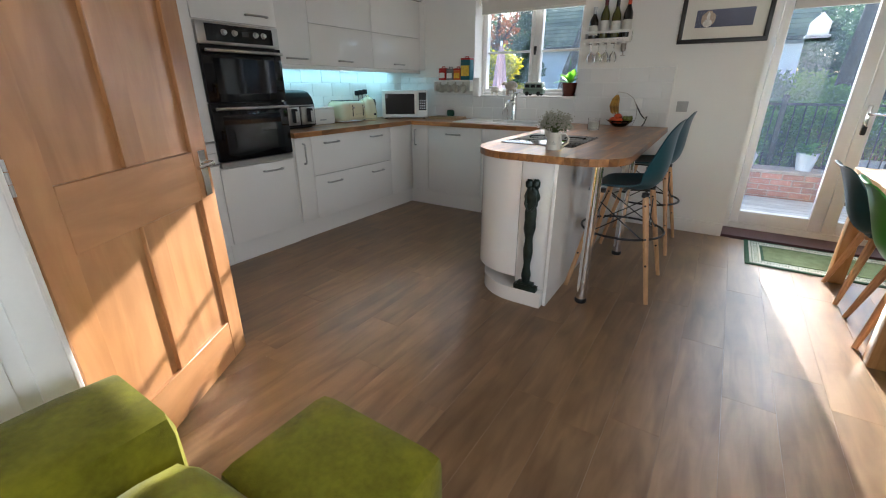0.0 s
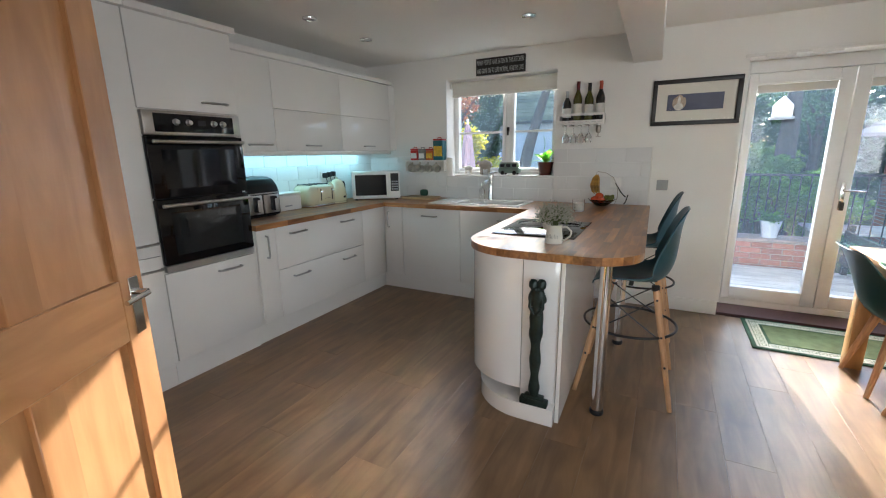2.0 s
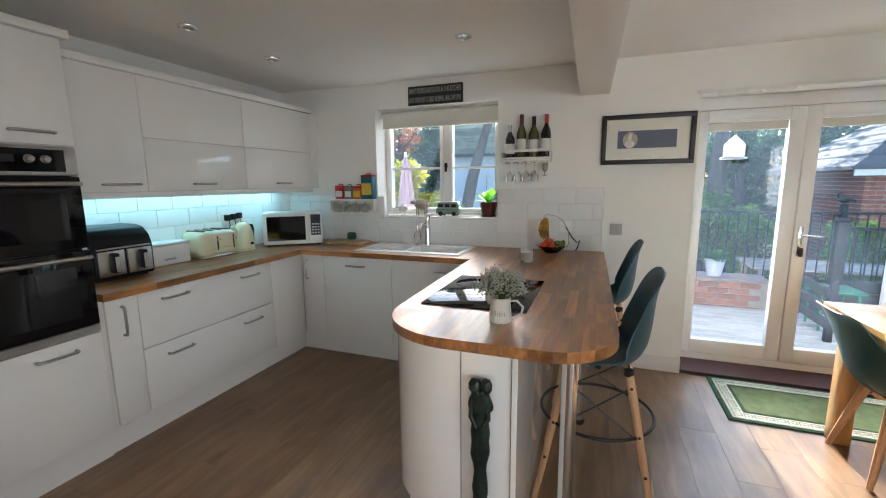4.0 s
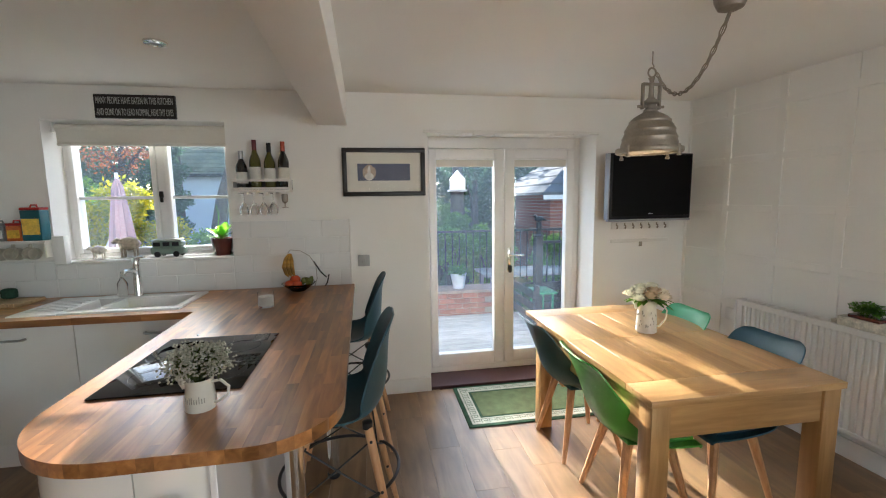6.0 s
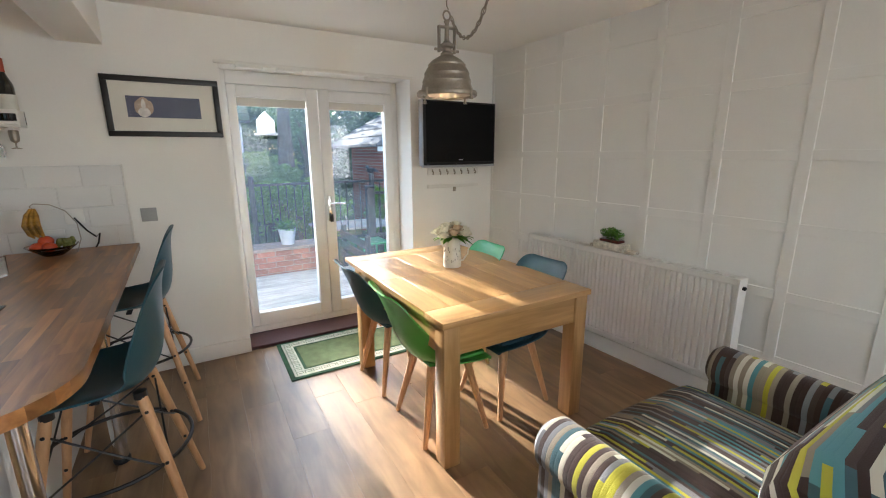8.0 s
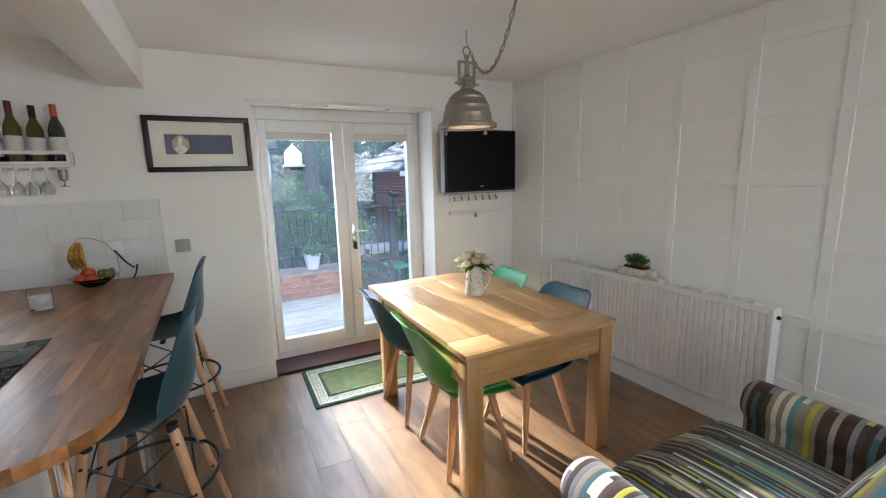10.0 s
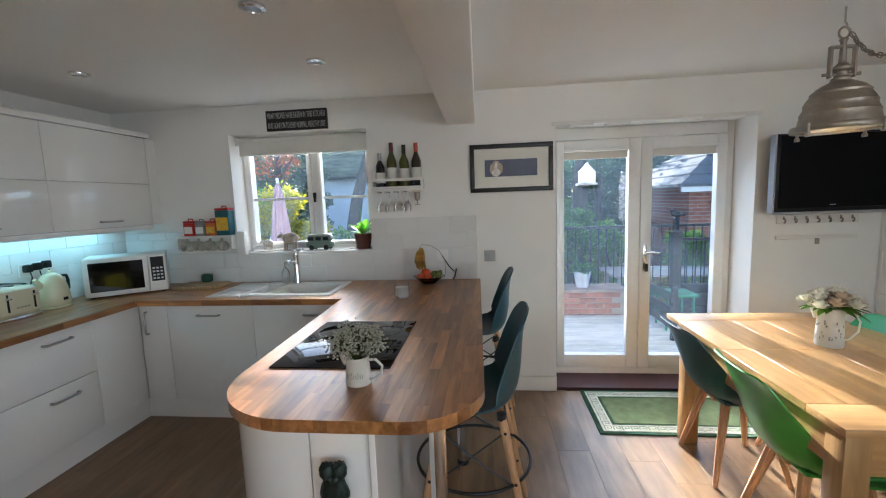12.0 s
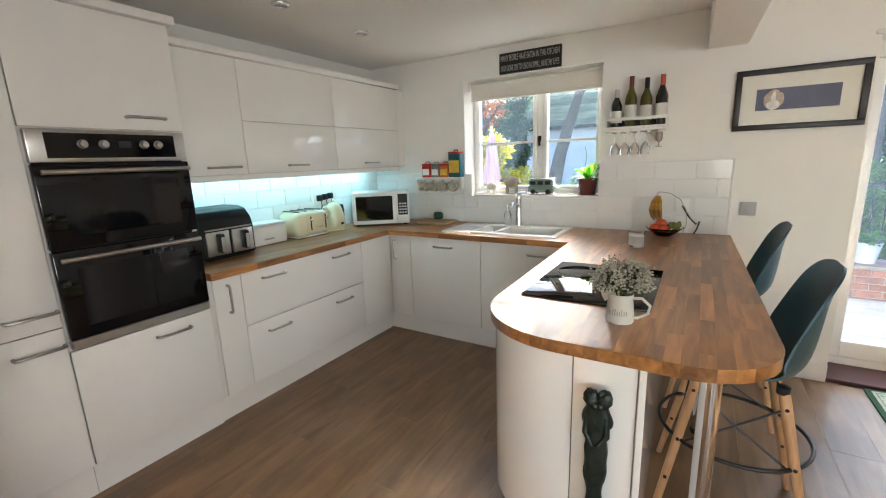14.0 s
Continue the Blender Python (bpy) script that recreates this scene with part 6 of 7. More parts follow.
plate("light_switch", "brushed steel light switch on the wall", -0.242, 1.088)
ps = thing("power_socket", "white socket on the splashback by the fruit bowl", "socket", -0.60, BACK, 1.10)
part("plate", box(B(), -0.655, -0.565, BACK - 0.021, BACK - 0.009, 1.06, 1.15, 0.003, 2), WHITEPL, ps)
cable = thing("cable", "black cable looping from the socket", "cable", -0.5, 4.2, 0.92)
part("lead", tube(B(), [(-0.61, BACK - 0.03, 1.10), (-0.56, BACK - 0.04, 1.02), (-0.52, BACK - 0.05, 0.98), (-0.50, BACK - 0.05, 1.0), (-0.515, BACK - 0.05, 0.94), (-0.53, BACK - 0.05, 0.916)], 0.005, 8), BLACK, cable)
ps2 = thing("power_socket", "white socket low on the wall behind the table", "socket", RIGHT, 3.85, 0.4)
part("plate", east(box(B(), RIGHT - 0.014, RIGHT - 0.0005, 3.70, 3.79, 0.60, 0.69, 0.003, 2)), WHITEPL, ps2)

# ---- on the peninsula ----
fb = thing("fruit_bowl", "glass fruit bowl with a wire banana hanger", "fruit bowl", -0.70, 4.09, WT1)
bxc, byc = -0.70, 4.09
part("bowl", lathe(B(), [(0, 0.002), (0.045, 0.002), (0.06, 0.012), (0.10, 0.045), (0.118, 0.06), (0.114, 0.06), (0.095, 0.046), (0.055, 0.018), (0, 0.008)], bxc, byc, WT1, 32), CLEAR, fb)
part("hanger", tube(B(), [(bxc + 0.1, byc + 0.02, WT1 + 0.004), (bxc + 0.125, byc + 0.03, WT1 + 0.08), (bxc + 0.12, byc + 0.03, WT1 + 0.17), (bxc + 0.08, byc + 0.03, WT1 + 0.245), (bxc + 0.02, byc + 0.02, WT1 + 0.285), (bxc - 0.045, byc + 0.01, WT1 + 0.295), (bxc - 0.06, byc, WT1 + 0.28), (bxc - 0.05, byc, WT1 + 0.268)], 0.0025, 8), NICKEL, fb)
BANANA = mat("ripe_banana_skin", (0.33, 0.165, 0.015), 0.5, var=0.7, scale=22)
TOM = mat("red_tomato_skin", (0.48, 0.055, 0.012), 0.2, var=0.15, coat=0.3)
GRAPE = mat("green_grape_skin", (0.16, 0.17, 0.04), 0.25, var=0.3, scale=30)
for k, da in enumerate((-0.02, 0.0, 0.02)):
    pts = [(bxc - 0.05 + da * 0.4, byc, WT1 + 0.268), (bxc - 0.055 + da, byc - 0.02, WT1 + 0.235), (bxc - 0.06 + da * 1.3, byc - 0.035, WT1 + 0.18), (bxc - 0.05 + da * 1.2, byc - 0.03, WT1 + 0.13), (bxc - 0.04 + da, byc - 0.02, WT1 + 0.108)]
    solid("banana", tube(B(), pts, [0.005, 0.012, 0.0145, 0.0115, 0.004], 10), BANANA, "ripe spotted yellow banana on the hanger", "banana", group="bananas", smooth=60)
for x, y, r in ((-0.055, -0.03, 0.035), (0.0, -0.05, 0.034), (-0.03, 0.03, 0.034), (-0.02, -0.01, 0.036)):
    z = WT1 + 0.055 + (0.03 if r > 0.0355 else 0.0)
    solid("tomato", blob(B(), (bxc + x, byc + y, z), (r, r, r * 0.88), 3), TOM, "red tomato in the fruit bowl", "tomato", group="tomatoes", smooth=60)
bm = B()
rg = random.Random(3)
for i in range(26):
    blob(bm, (bxc + 0.055 + rg.uniform(-0.035, 0.035), byc + rg.uniform(-0.045, 0.045), WT1 + 0.05 + rg.uniform(0, 0.035)), (0.0125, 0.0125, 0.014), 2)
solid("grapes", bm, GRAPE, "bunch of green grapes in the fruit bowl", "grapes", kind="stuff", smooth=60)
cd = thing("candle", "white candle in a clear glass tumbler", "candle", -0.82, 3.665, WT1)
part("tumbler", lathe(B(), [(0, 0.001), (0.043, 0.001), (0.046, 0.006), (0.048, 0.095), (0.0455, 0.095), (0.0435, 0.012), (0, 0.010)], -0.82, 3.665, WT1, 28), CLEAR, cd)
WAX = mat("white_wax", (0.80, 0.78, 0.72), 0.5, sub=0.3, var=0.02)
part("wax", lathe(B(), [(0, 0.012), (0.0425, 0.012), (0.0445, 0.068), (0, 0.066)], -0.82, 3.665, WT1, 28), WAX, cd)

JUG = mat("cream_glazed_jug", (0.68, 0.65, 0.57), 0.28, var=0.06, coat=0.3)
JUGP = mat("grey_flower_print", (0.33, 0.32, 0.27), 0.5, var=0.4, scale=60)


def jug(name, label, x, y, z, r0, r1, h, ang, printed):
    j = thing(name, label, "jug", x, y, z)
    part("body", lathe(B(), [(0, 0.0), (r0 * 0.95, 0.0), (r0, 0.006), (r0 * 0.98, h * 0.3), (r1 * 1.0, h * 0.8), (r1 * 1.06, h), (r1 * 1.0, h), (r1 * 0.94, h * 0.8), (r0 * 0.92, h * 0.3), (0, 0.01)], x, y, z, 32), JUG, j)
    c, s = math.cos(radians(ang)), math.sin(radians(ang))
    pts = [(r1 * 0.98, h * 0.88), (r1 + 0.03, h * 0.93), (r1 + 0.055, h * 0.72), (r1 + 0.05, h * 0.45), (r0 + 0.012, h * 0.22), (r0 * 0.97, h * 0.2)]
    part("handle", tube(B(), [(x + c * a, y + s * a, z + b) for a, b in pts], 0.0048, 8), JUG, j)
    tip = Vector((x - c * (r1 + 0.022), y - s * (r1 + 0.022), z + h * 1.02))
    part("spout", tube(B(), [(x - c * r1 * 0.9, y - s * r1 * 0.9, z + h * 0.72), (x - c * (r1 + 0.008), y - s * (r1 + 0.008), z + h * 0.93), tip], [0.02, 0.02, 0.012], 10, caps=False), JUG, j)
    bm = B()
    rr = random.Random(printed)
    for i in range(printed):
        a, f = rr.uniform(0, 6.28), rr.uniform(0.2, 0.7)
        r = (r0 + (r1 - r0) * f) * 0.985
        blob(bm, (x + r * math.cos(a), y + r * math.sin(a), z + h * f), (0.004, 0.004, 0.008), 1, 0.5)
    if printed:
        part("print", bm, JUGP, j, "faded flower print", kind="stuff")
    return j


j1 = jug("flower_jug", "cream jug with faded lettering holding gypsophila", -0.712, 2.385, WT1, 0.045, 0.039, 0.098, -12, 0)
for i in range(9):
    a = radians(232 + i * 9)
    w = 0.006 if i != 5 else 0.002
    h = 0.011 + 0.007 * (i in (0, 2, 3, 6))
    part("lettering", box(B(), -0.0014, 0.0014, -0.0458, -0.0442, 0.030, 0.035 + h, 0.0008, 1, Matrix.Translation((-0.712, 2.385, WT1)) @ Matrix.Rotation(a + radians(90), 4, "Z")), JUGP, j1)
GYPLEAF = leaf_material(bpy.data.materials.new("gypsophila_leaf"), (0.05, 0.075, 0.03), (0.11, 0.13, 0.055), (1.6, 1.6, 1.0))
GYPFL = mat("gypsophila_flower", (0.40, 0.39, 0.32), 0.8, var=0.3, scale=200)
gy = thing("gypsophila_bunch", "dried white gypsophila bunch in the jug", "flowers", -0.712, 2.385, WT1 + 0.02)
rg = random.Random(11)
st, lf, fl = B(), B(), B()
for i in range(120):
    a, e = rg.uniform(0, 6.28), math.asin(rg.uniform(0.0, 1.0))
    d = Vector((math.cos(a) * math.cos(e), math.sin(a) * math.cos(e), math.sin(e)))
    c = Vector((-0.712, 2.385, WT1 + 0.118))
    tip = c + Vector((d.x * 0.086, d.y * 0.086, d.z * 0.085)) * rg.uniform(0.75, 1.05)
    tube(st, [(-0.712, 2.385, WT1 + 0.05), c.lerp(tip, 0.3), tip], 0.0012, 4)
    for k in range(10):
        o = Vector((rg.gauss(0, 0.013), rg.gauss(0, 0.013), rg.gauss(0, 0.011)))
        blob(fl, tip + o, (0.0042, 0.0042, 0.0035), 1, 0.3)
    for k in range(7):
        p = c.lerp(tip, rg.uniform(0.25, 0.95))
        leaf(lf, p, Vector((rg.gauss(0, 1), rg.gauss(0, 1), rg.gauss(0.3, 1))), rg.uniform(0.015, 0.03), 0.007)
part("stems", st, GYPLEAF, gy, kind="stuff")
part("leaves", lf, GYPLEAF, gy, kind="stuff")
part("blossom", fl, GYPFL, gy, kind="stuff")

# ---- statue ----
STAT = mat("dark_green_bronze", (0.018, 0.030, 0.024), 0.42, 0.35, var=0.5, scale=18, bump=0.8, bump_scale=70)
stt = B()
sx, sy, sz = -0.725, 2.140, 0.092
box(stt, sx - 0.072, sx + 0.072, 2.121, 2.164, sz, sz + 0.035, 0.004, 2)
box(stt, sx - 0.05, sx + 0.05, 2.122, 2.163, sz + 0.034, sz + 0.055, 0.006, 2)
rows = []
for i in range(40):
    f = i / 39
    w = 0.020 + 0.009 * f + 0.004 * math.sin(f * 23) + 0.008 * math.exp(-((f - 0.74) / 0.07) ** 2) + 0.010 * math.exp(-((f - 0.93) / 0.05) ** 2) - 0.010 * math.exp(-((f - 0.85) / 0.03) ** 2)
    rows.append((w, f))
prev = None
for w, f in rows:
    ring = []
    for k in range(14):
        a = 2 * math.pi * k / 14 + f * 1.2
        q = 1 + 0.16 * math.cos(2 * a) + 0.16 * noise.noise(Vector((k * 0.9, f * 14, 2)))
        ring.append(stt.verts.new((sx + w * q * math.cos(a), sy + min(w, 0.026) * q * 0.85 * math.sin(a), sz + 0.05 + f * 0.58)))
    if prev:
        for k in range(14):
            stt.faces.new((prev[k], prev[(k + 1) % 14], ring[(k + 1) % 14], ring[k]))
    else:
        stt.faces.new(ring[::-1])
    prev = ring
stt.faces.new(prev)
for side, up in ((-1, 0.0), (1, 0.004)):
    blob(stt, (sx + side * 0.020, sy, sz + 0.652 + up), (0.022, 0.020, 0.029), 3, 0.35)
    blob(stt, (sx + side * 0.008, sy - 0.008, sz + 0.632), (0.014, 0.014, 0.016), 2, 0.2)
    tube(stt, [(sx + side * 0.026, sy - 0.006, sz + 0.60), (sx + side * 0.032, sy - 0.012, sz + 0.54), (sx + side * 0.008, sy - 0.022, sz + 0.505)], [0.010, 0.009, 0.008], 10)
solid("statue", stt, STAT, "tall slim dark green bronze-look carved figure", "statue", smooth=60)

# ---- on the table and radiator ----
j2 = jug("flower_jug", "tall cream floral jug of white roses on the table", 1.42, 3.22, TZ, 0.058, 0.05, 0.19, -35, 46)
ros = thing("rose_bouquet", "white and cream rose bouquet in the jug", "flowers", 1.42, 3.22, TZ + 0.15)
ROSEW = mat("cream_petal", (0.80, 0.77, 0.64), 0.6, sub=0.15, var=0.1, scale=30)
ROSEP = mat("peach_petal", (0.70, 0.55, 0.38), 0.6, sub=0.15, var=0.12, scale=30)
rg = random.Random(5)
for i in range(13):
    a = i * 2.4
    rr = 0.085 * math.sqrt((i + 0.5) / 13)
    c = Vector((1.42 + rr * 1.25 * math.cos(a), 3.22 + rr * 1.25 * math.sin(a), TZ + 0.285 - rr * 0.75))
    bm = B()
    blob(bm, c, (0.016, 0.016, 0.019), 2)
    for ring_n, (pr, ph, w) in enumerate(((0.014, 0.016, 0.026), (0.024, 0.012, 0.036), (0.034, 0.004, 0.046), (0.040, -0.010, 0.050))):
        for k in range(6):
            b = 2 * math.pi * (k + 0.5 * ring_n) / 6 + i
            d = Vector((math.cos(b), math.sin(b), 0))
            s = Vector((-math.sin(b), math.cos(b), 0))
            p = [c + d * pr * 0.4 - Vector((0, 0, 0.018)), c + d * pr + s * w / 2 + Vector((0, 0, ph)), c + d * pr * 1.25 + Vector((0, 0, ph + 0.008)), c + d * pr - s * w / 2 + Vector((0, 0, ph))]
            bm.faces.new([bm.verts.new(q) for q in p])
    part("rose", bm, ROSEP if i in (2, 7) else ROSEW, ros, smooth=80)
bm = B()
for i in range(46):
    a, e = rg.uniform(0, 6.28), rg.uniform(-0.2, 0.9)
    leaf(bm, Vector((1.42, 3.22, TZ + 0.195)) + Vector((math.cos(a), math.sin(a), 0)) * 0.035, Vector((math.cos(a), math.sin(a), e)), rg.uniform(0.06, 0.11), 0.032, 0.3)
part("leaves", bm, LEAF, ros, kind="stuff")
rs = thing("radiator_shelf", "small white distressed trough on the radiator", "planter", 2.51, 2.84, 0.799)
DISTR = mat("distressed_white_wood", (0.60, 0.55, 0.46), 0.8, var=0.4, scale=30, bump=0.6)
part("trough", box(B(), 2.455, 2.545, 2.73, 2.975, 0.80, 0.855, 0.006, 2), DISTR, rs)
part("end_rail", box(B(), 2.47, 2.53, 2.655, 2.7295, 0.80, 0.82, 0.004), DISTR, rs)
part("end_rail", box(B(), 2.47, 2.53, 2.9755, 3.02, 0.80, 0.82, 0.004), DISTR, rs)
hp = thing("herb_plant", "small bushy green plant in the radiator trough", "plant", 2.50, 2.85, 0.855)
part("pot", box(B(), 2.463, 2.537, 2.775, 2.93, 0.855, 0.875, 0.004), TERRA, hp)
bm = B()
for i in range(420):
    a, e = rg.uniform(0, 6.28), rg.uniform(0.1, 1.5)
    o = Vector((0.6 * math.cos(a) * math.cos(e), 1.25 * math.sin(a) * math.cos(e), 0.75 * math.sin(e))) * rg.uniform(0.03, 0.085)
    leaf(bm, Vector((2.50, 2.852, 0.885)) + o, Vector((rg.gauss(0, 1), rg.gauss(0, 1), rg.gauss(0.5, 0.8))), rg.uniform(0.018, 0.032), 0.013)
part("foliage", bm, LEAF, hp, kind="stuff")

# ---- ceiling downlights ----
for x, y in ((-2.555, 2.645), (-2.565, 3.30), (-1.165, 2.71), (-1.185, 3.385)):
    d = thing("downlight", "recessed chrome ceiling downlight, switched off", "downlight", x, y, CEILZ - 0.012, group="ceiling downlights")
    part("bezel", lathe(B(), [(0.034, 2.316), (0.05, 2.320), (0.052, 2.328), (0.052, 2.331), (0.03, 2.331), (0.034, 2.316)], x, y, 0, 28), CHROME, d)
    part("lamp_face", lathe(B(), [(0, 2.322), (0.033, 2.322), (0.033, 2.326), (0, 2.326)], x, y, 0, 24), SILVER, d)


# ---- garden ----
GZ = -0.55
GRASS = mat("rough_grass", (0.055, 0.085, 0.022), 0.95, var=0.5, scale=3, fine=120, bump=0.8, bump_scale=90)
gm = B()
t = bmesh.new()
bmesh.ops.create_grid(t, x_segments=40, y_segments=40, size=1)
for v in t.verts:
    v.co = Vector((v.co.x * 400, 404.62 + v.co.y * 400, GZ))
merge(gm, t)
structure("ground", gm, GRASS, "grassy garden ground sloping away", "ground")
DECKM = wood("weathered_decking", (0.38, 0.35, 0.31), (0.56, 0.53, 0.48), "X", 0.7, 4, 0.15)
deck = thing("deck", "weathered pale timber decking outside the doors", "deck", 1.0, 5.7, GZ, kind="structure")
DKZ = -0.12
part("deck_frame", box(B(), -1.2, 2.6, OUT + 0.02, 6.78, GZ, DKZ - 0.03), SOIL, deck)
board = part("deck_board", box(B(), -1.2, 2.6, OUT + 0.01, OUT + 0.145, DKZ - 0.028, DKZ, 0.004), DECKM, deck)
for i in range(1, 15):
    o = new("deck_board", board.data)
    o.parent = deck
    o.location = (0, 0.145 * i, 0)
BRICK = bpy.data.materials.new("red_brickwork")


def brick_material(m, c1, c2, mortar, sx=1.0):
    m.use_nodes = True
    n, l = m.node_tree.nodes, m.node_tree.links
    b = n["Principled BSDF"]
    b.inputs["Roughness"].default_value = 0.9
    tc, mp = n.new("ShaderNodeTexCoord"), n.new("ShaderNodeMapping")
    mp.inputs["Rotation"].default_value = (radians(90), 0, 0)
    l.new(tc.outputs["Object"], mp.inputs["Vector"])
    br = n.new("ShaderNodeTexBrick")
    br.inputs["Color1"].default_value, br.inputs["Color2"].default_value, br.inputs["Mortar"].default_value = (*c1, 1), (*c2, 1), (*mortar, 1)
    br.inputs["Scale"].default_value, br.inputs["Brick Width"].default_value, br.inputs["Row Height"].default_value = 1.0, 0.225, 0.075
    br.inputs["Mortar Size"].default_value = 0.006
    l.new(mp.outputs[0], br.inputs["Vector"])
    ns = n.new("ShaderNodeTexNoise")
    ns.inputs["Scale"].default_value = 9
    l.new(tc.outputs["Object"], ns.inputs["Vector"])
    mx = n.new("ShaderNodeVectorMath")
    mx.operation = "SCALE"
    l.new(br.outputs[0], mx.inputs[0])
    rr = n.new("ShaderNodeMapRange")
    rr.inputs[3].default_value, rr.inputs[4].default_value = 0.6, 1.4
    l.new(ns.outputs[0], rr.inputs[0])
    l.new(rr.outputs[0], mx.inputs["Scale"])
    l.new(mx.outputs[0], b.inputs["Base Color"])
    bn = n.new("ShaderNodeBump")
    bn.inputs["Strength"].default_value, bn.inputs["Distance"].default_value = 0.6, 0.008
    bn.invert = True
    l.new(br.outputs["Fac"], bn.inputs["Height"])
    l.new(bn.outputs[0], b.inputs["Normal"])


brick_material(BRICK, (0.36, 0.13, 0.08), (0.27, 0.085, 0.055), (0.38, 0.34, 0.30))
COPE = mat("pale_coping_stone", (0.62, 0.60, 0.56), 0.8, var=0.15, bump=0.3)
plw = thing("planter_wall", "low red brick planter wall with pale coping", "wall", 0.6, 7.0, GZ)
part("coping", box(B(), -1.3, 1.62, 6.80, 7.22, 0.20, 0.235, 0.005), mat("weathered_coping", (0.26, 0.19, 0.16), 0.85, var=0.25, bump=0.4), plw)
br1 = part("brick", box(B(), -0.1075, 0.1075, 6.81, 6.9125, GZ, GZ + 0.065, 0.004), mat("red_brick", (0.28, 0.105, 0.065), 0.9, var=0.25, scale=12, rnd=0.25, bump=0.5, bump_scale=80), plw)
part("mortar_core", box(B(), -1.29, 1.61, 6.818, 7.2, GZ, 0.20), mat("sandy_mortar", (0.30, 0.24, 0.19), 0.95, var=0.2, bump=0.4), plw)
k = 0
for r in range(10):
    for c in range(13):
        x = -1.18 + 0.225 * c + (0.1125 if r % 2 else 0)
        if x > 1.5:
            continue
        o = br1 if k == 0 else new("brick", br1.data)
        o.parent = plw
        o.location = (x, 0, 0.075 * r)
        k += 1

# railings
IRON = mat("black_iron", (0.012, 0.012, 0.014), 0.5, 0.2, var=0.2)
ral = thing("garden_railing", "black iron garden railing with upright bars", "railing", 0.8, 7.6, GZ)
ry = 7.62
part("top_rail", box(B(), -1.6, 4.6, ry - 0.02, ry + 0.02, 1.00, 1.035, 0.003), IRON, ral)
part("bottom_rail", box(B(), -1.6, 4.6, ry - 0.012, ry + 0.012, 0.10, 0.13), IRON, ral)
for x in (-1.55, 0.72, 2.55, 4.55):
    part("post", box(B(), x - 0.035, x + 0.035, ry - 0.035, ry + 0.035, GZ, 1.14, 0.006), IRON, ral)
bar = part("bar", tube(B(), [(0, ry, 0.12), (0, ry, 1.005)], 0.008, 6), IRON, ral)
bar.location = (-1.45, 0, 0)
for i in range(1, 52):
    o = new("bar", bar.data)
    o.parent = ral
    o.location = (-1.45 + i * 0.115, 0, 0)
DARKW = mat("dark_stained_timber", (0.022, 0.017, 0.018), 0.6, var=0.3, stretch=(1, 1, 14), bump=0.3)
gate = thing("garden_gate", "dark stained timber gate and post by the deck steps", "gate", 2.35, 6.6, GZ)
part("post", box(B(), 2.14, 2.25, 6.72, 6.82, GZ, 0.98, 0.008), DARKW, gate)
part("post_cap", box(B(), 2.13, 2.26, 6.71, 6.83, 0.98, 1.01, 0.01), DARKW, gate)
for i in range(5):
    part("slat", box(B(), 2.251, 3.6, 6.75, 6.775, -0.42 + 0.15 * i, -0.29 + 0.15 * i, 0.004), DARKW, gate)
part("top_rail", box(B(), 2.251, 3.6, 6.745, 6.78, 0.88, 0.92), IRON, gate)
for i in range(11):
    part("bar", tube(B(), [(2.33 + i * 0.11, 6.762, 0.31), (2.33 + i * 0.11, 6.762, 0.885)], 0.008, 6), IRON, gate)
orn = B()
blob(orn, (2.55, ry, 1.19), (0.080, 0.038, 0.045), 3, 0.12)
blob(orn, (2.485, ry, 1.245), (0.030, 0.022, 0.028), 2)
tube(orn, [(2.505, ry, 1.20), (2.49, ry, 1.24)], [0.032, 0.022], 10)
tube(orn, [(2.465, ry, 1.243), (2.435, ry, 1.232)], [0.013, 0.003], 8)
tube(orn, [(2.60, ry, 1.20), (2.68, ry, 1.165)], [0.028, 0.008], 8)
tube(orn, [(2.55, ry, 1.138), (2.55, ry, 1.17)], 0.012, 8)
solid("bird_ornament", orn, IRON, "black iron bird ornament on the railing post", "ornament", smooth=60)
bench = thing("slatted_table", "pale slatted garden table beyond the gate", "garden table", 2.6, 8.4, GZ)
for i in range(7):
    part("slat", box(B(), 1.75, 3.9, 8.0 + i * 0.13, 8.095 + i * 0.13, 0.16, 0.195, 0.004), DECKM, bench)
for x in (1.85, 3.75):
    for y in (8.05, 8.8):
        part("leg", box(B(), x, x + 0.07, y, y + 0.07, GZ, 0.16), DECKM, bench)
rod = thing("garden_side_rail", "low dark timber slatted rail at the deck edge", "railing", 1.72, 6.3, GZ)
for z in (0.02, 0.17, 0.32):
    part("slat", box(B(), 1.72, 1.745, 5.75, 6.75, z, z + 0.1, 0.004), DARKW, rod)
for y in (5.75, 6.70):
    part("post", box(B(), 1.745, 1.80, y, y + 0.055, DKZ, 0.48), DARKW, rod)
GREENCH = mat("green_garden_plastic", (0.02, 0.16, 0.06), 0.4, var=0.05)
gc = thing("garden_chair", "green plastic garden seat on the deck", "chair", 1.95, 6.3, DKZ)
part("seat", box(B(), 1.81, 2.20, 6.1, 6.5, 0.28, 0.31, 0.012, 2), GREENCH, gc)
for x in (1.84, 2.14):
    for y in (6.13, 6.44):
        part("leg", tube(B(), [(x, y, DKZ), (x, y, 0.285)], 0.014, 8), GREENCH, gc)

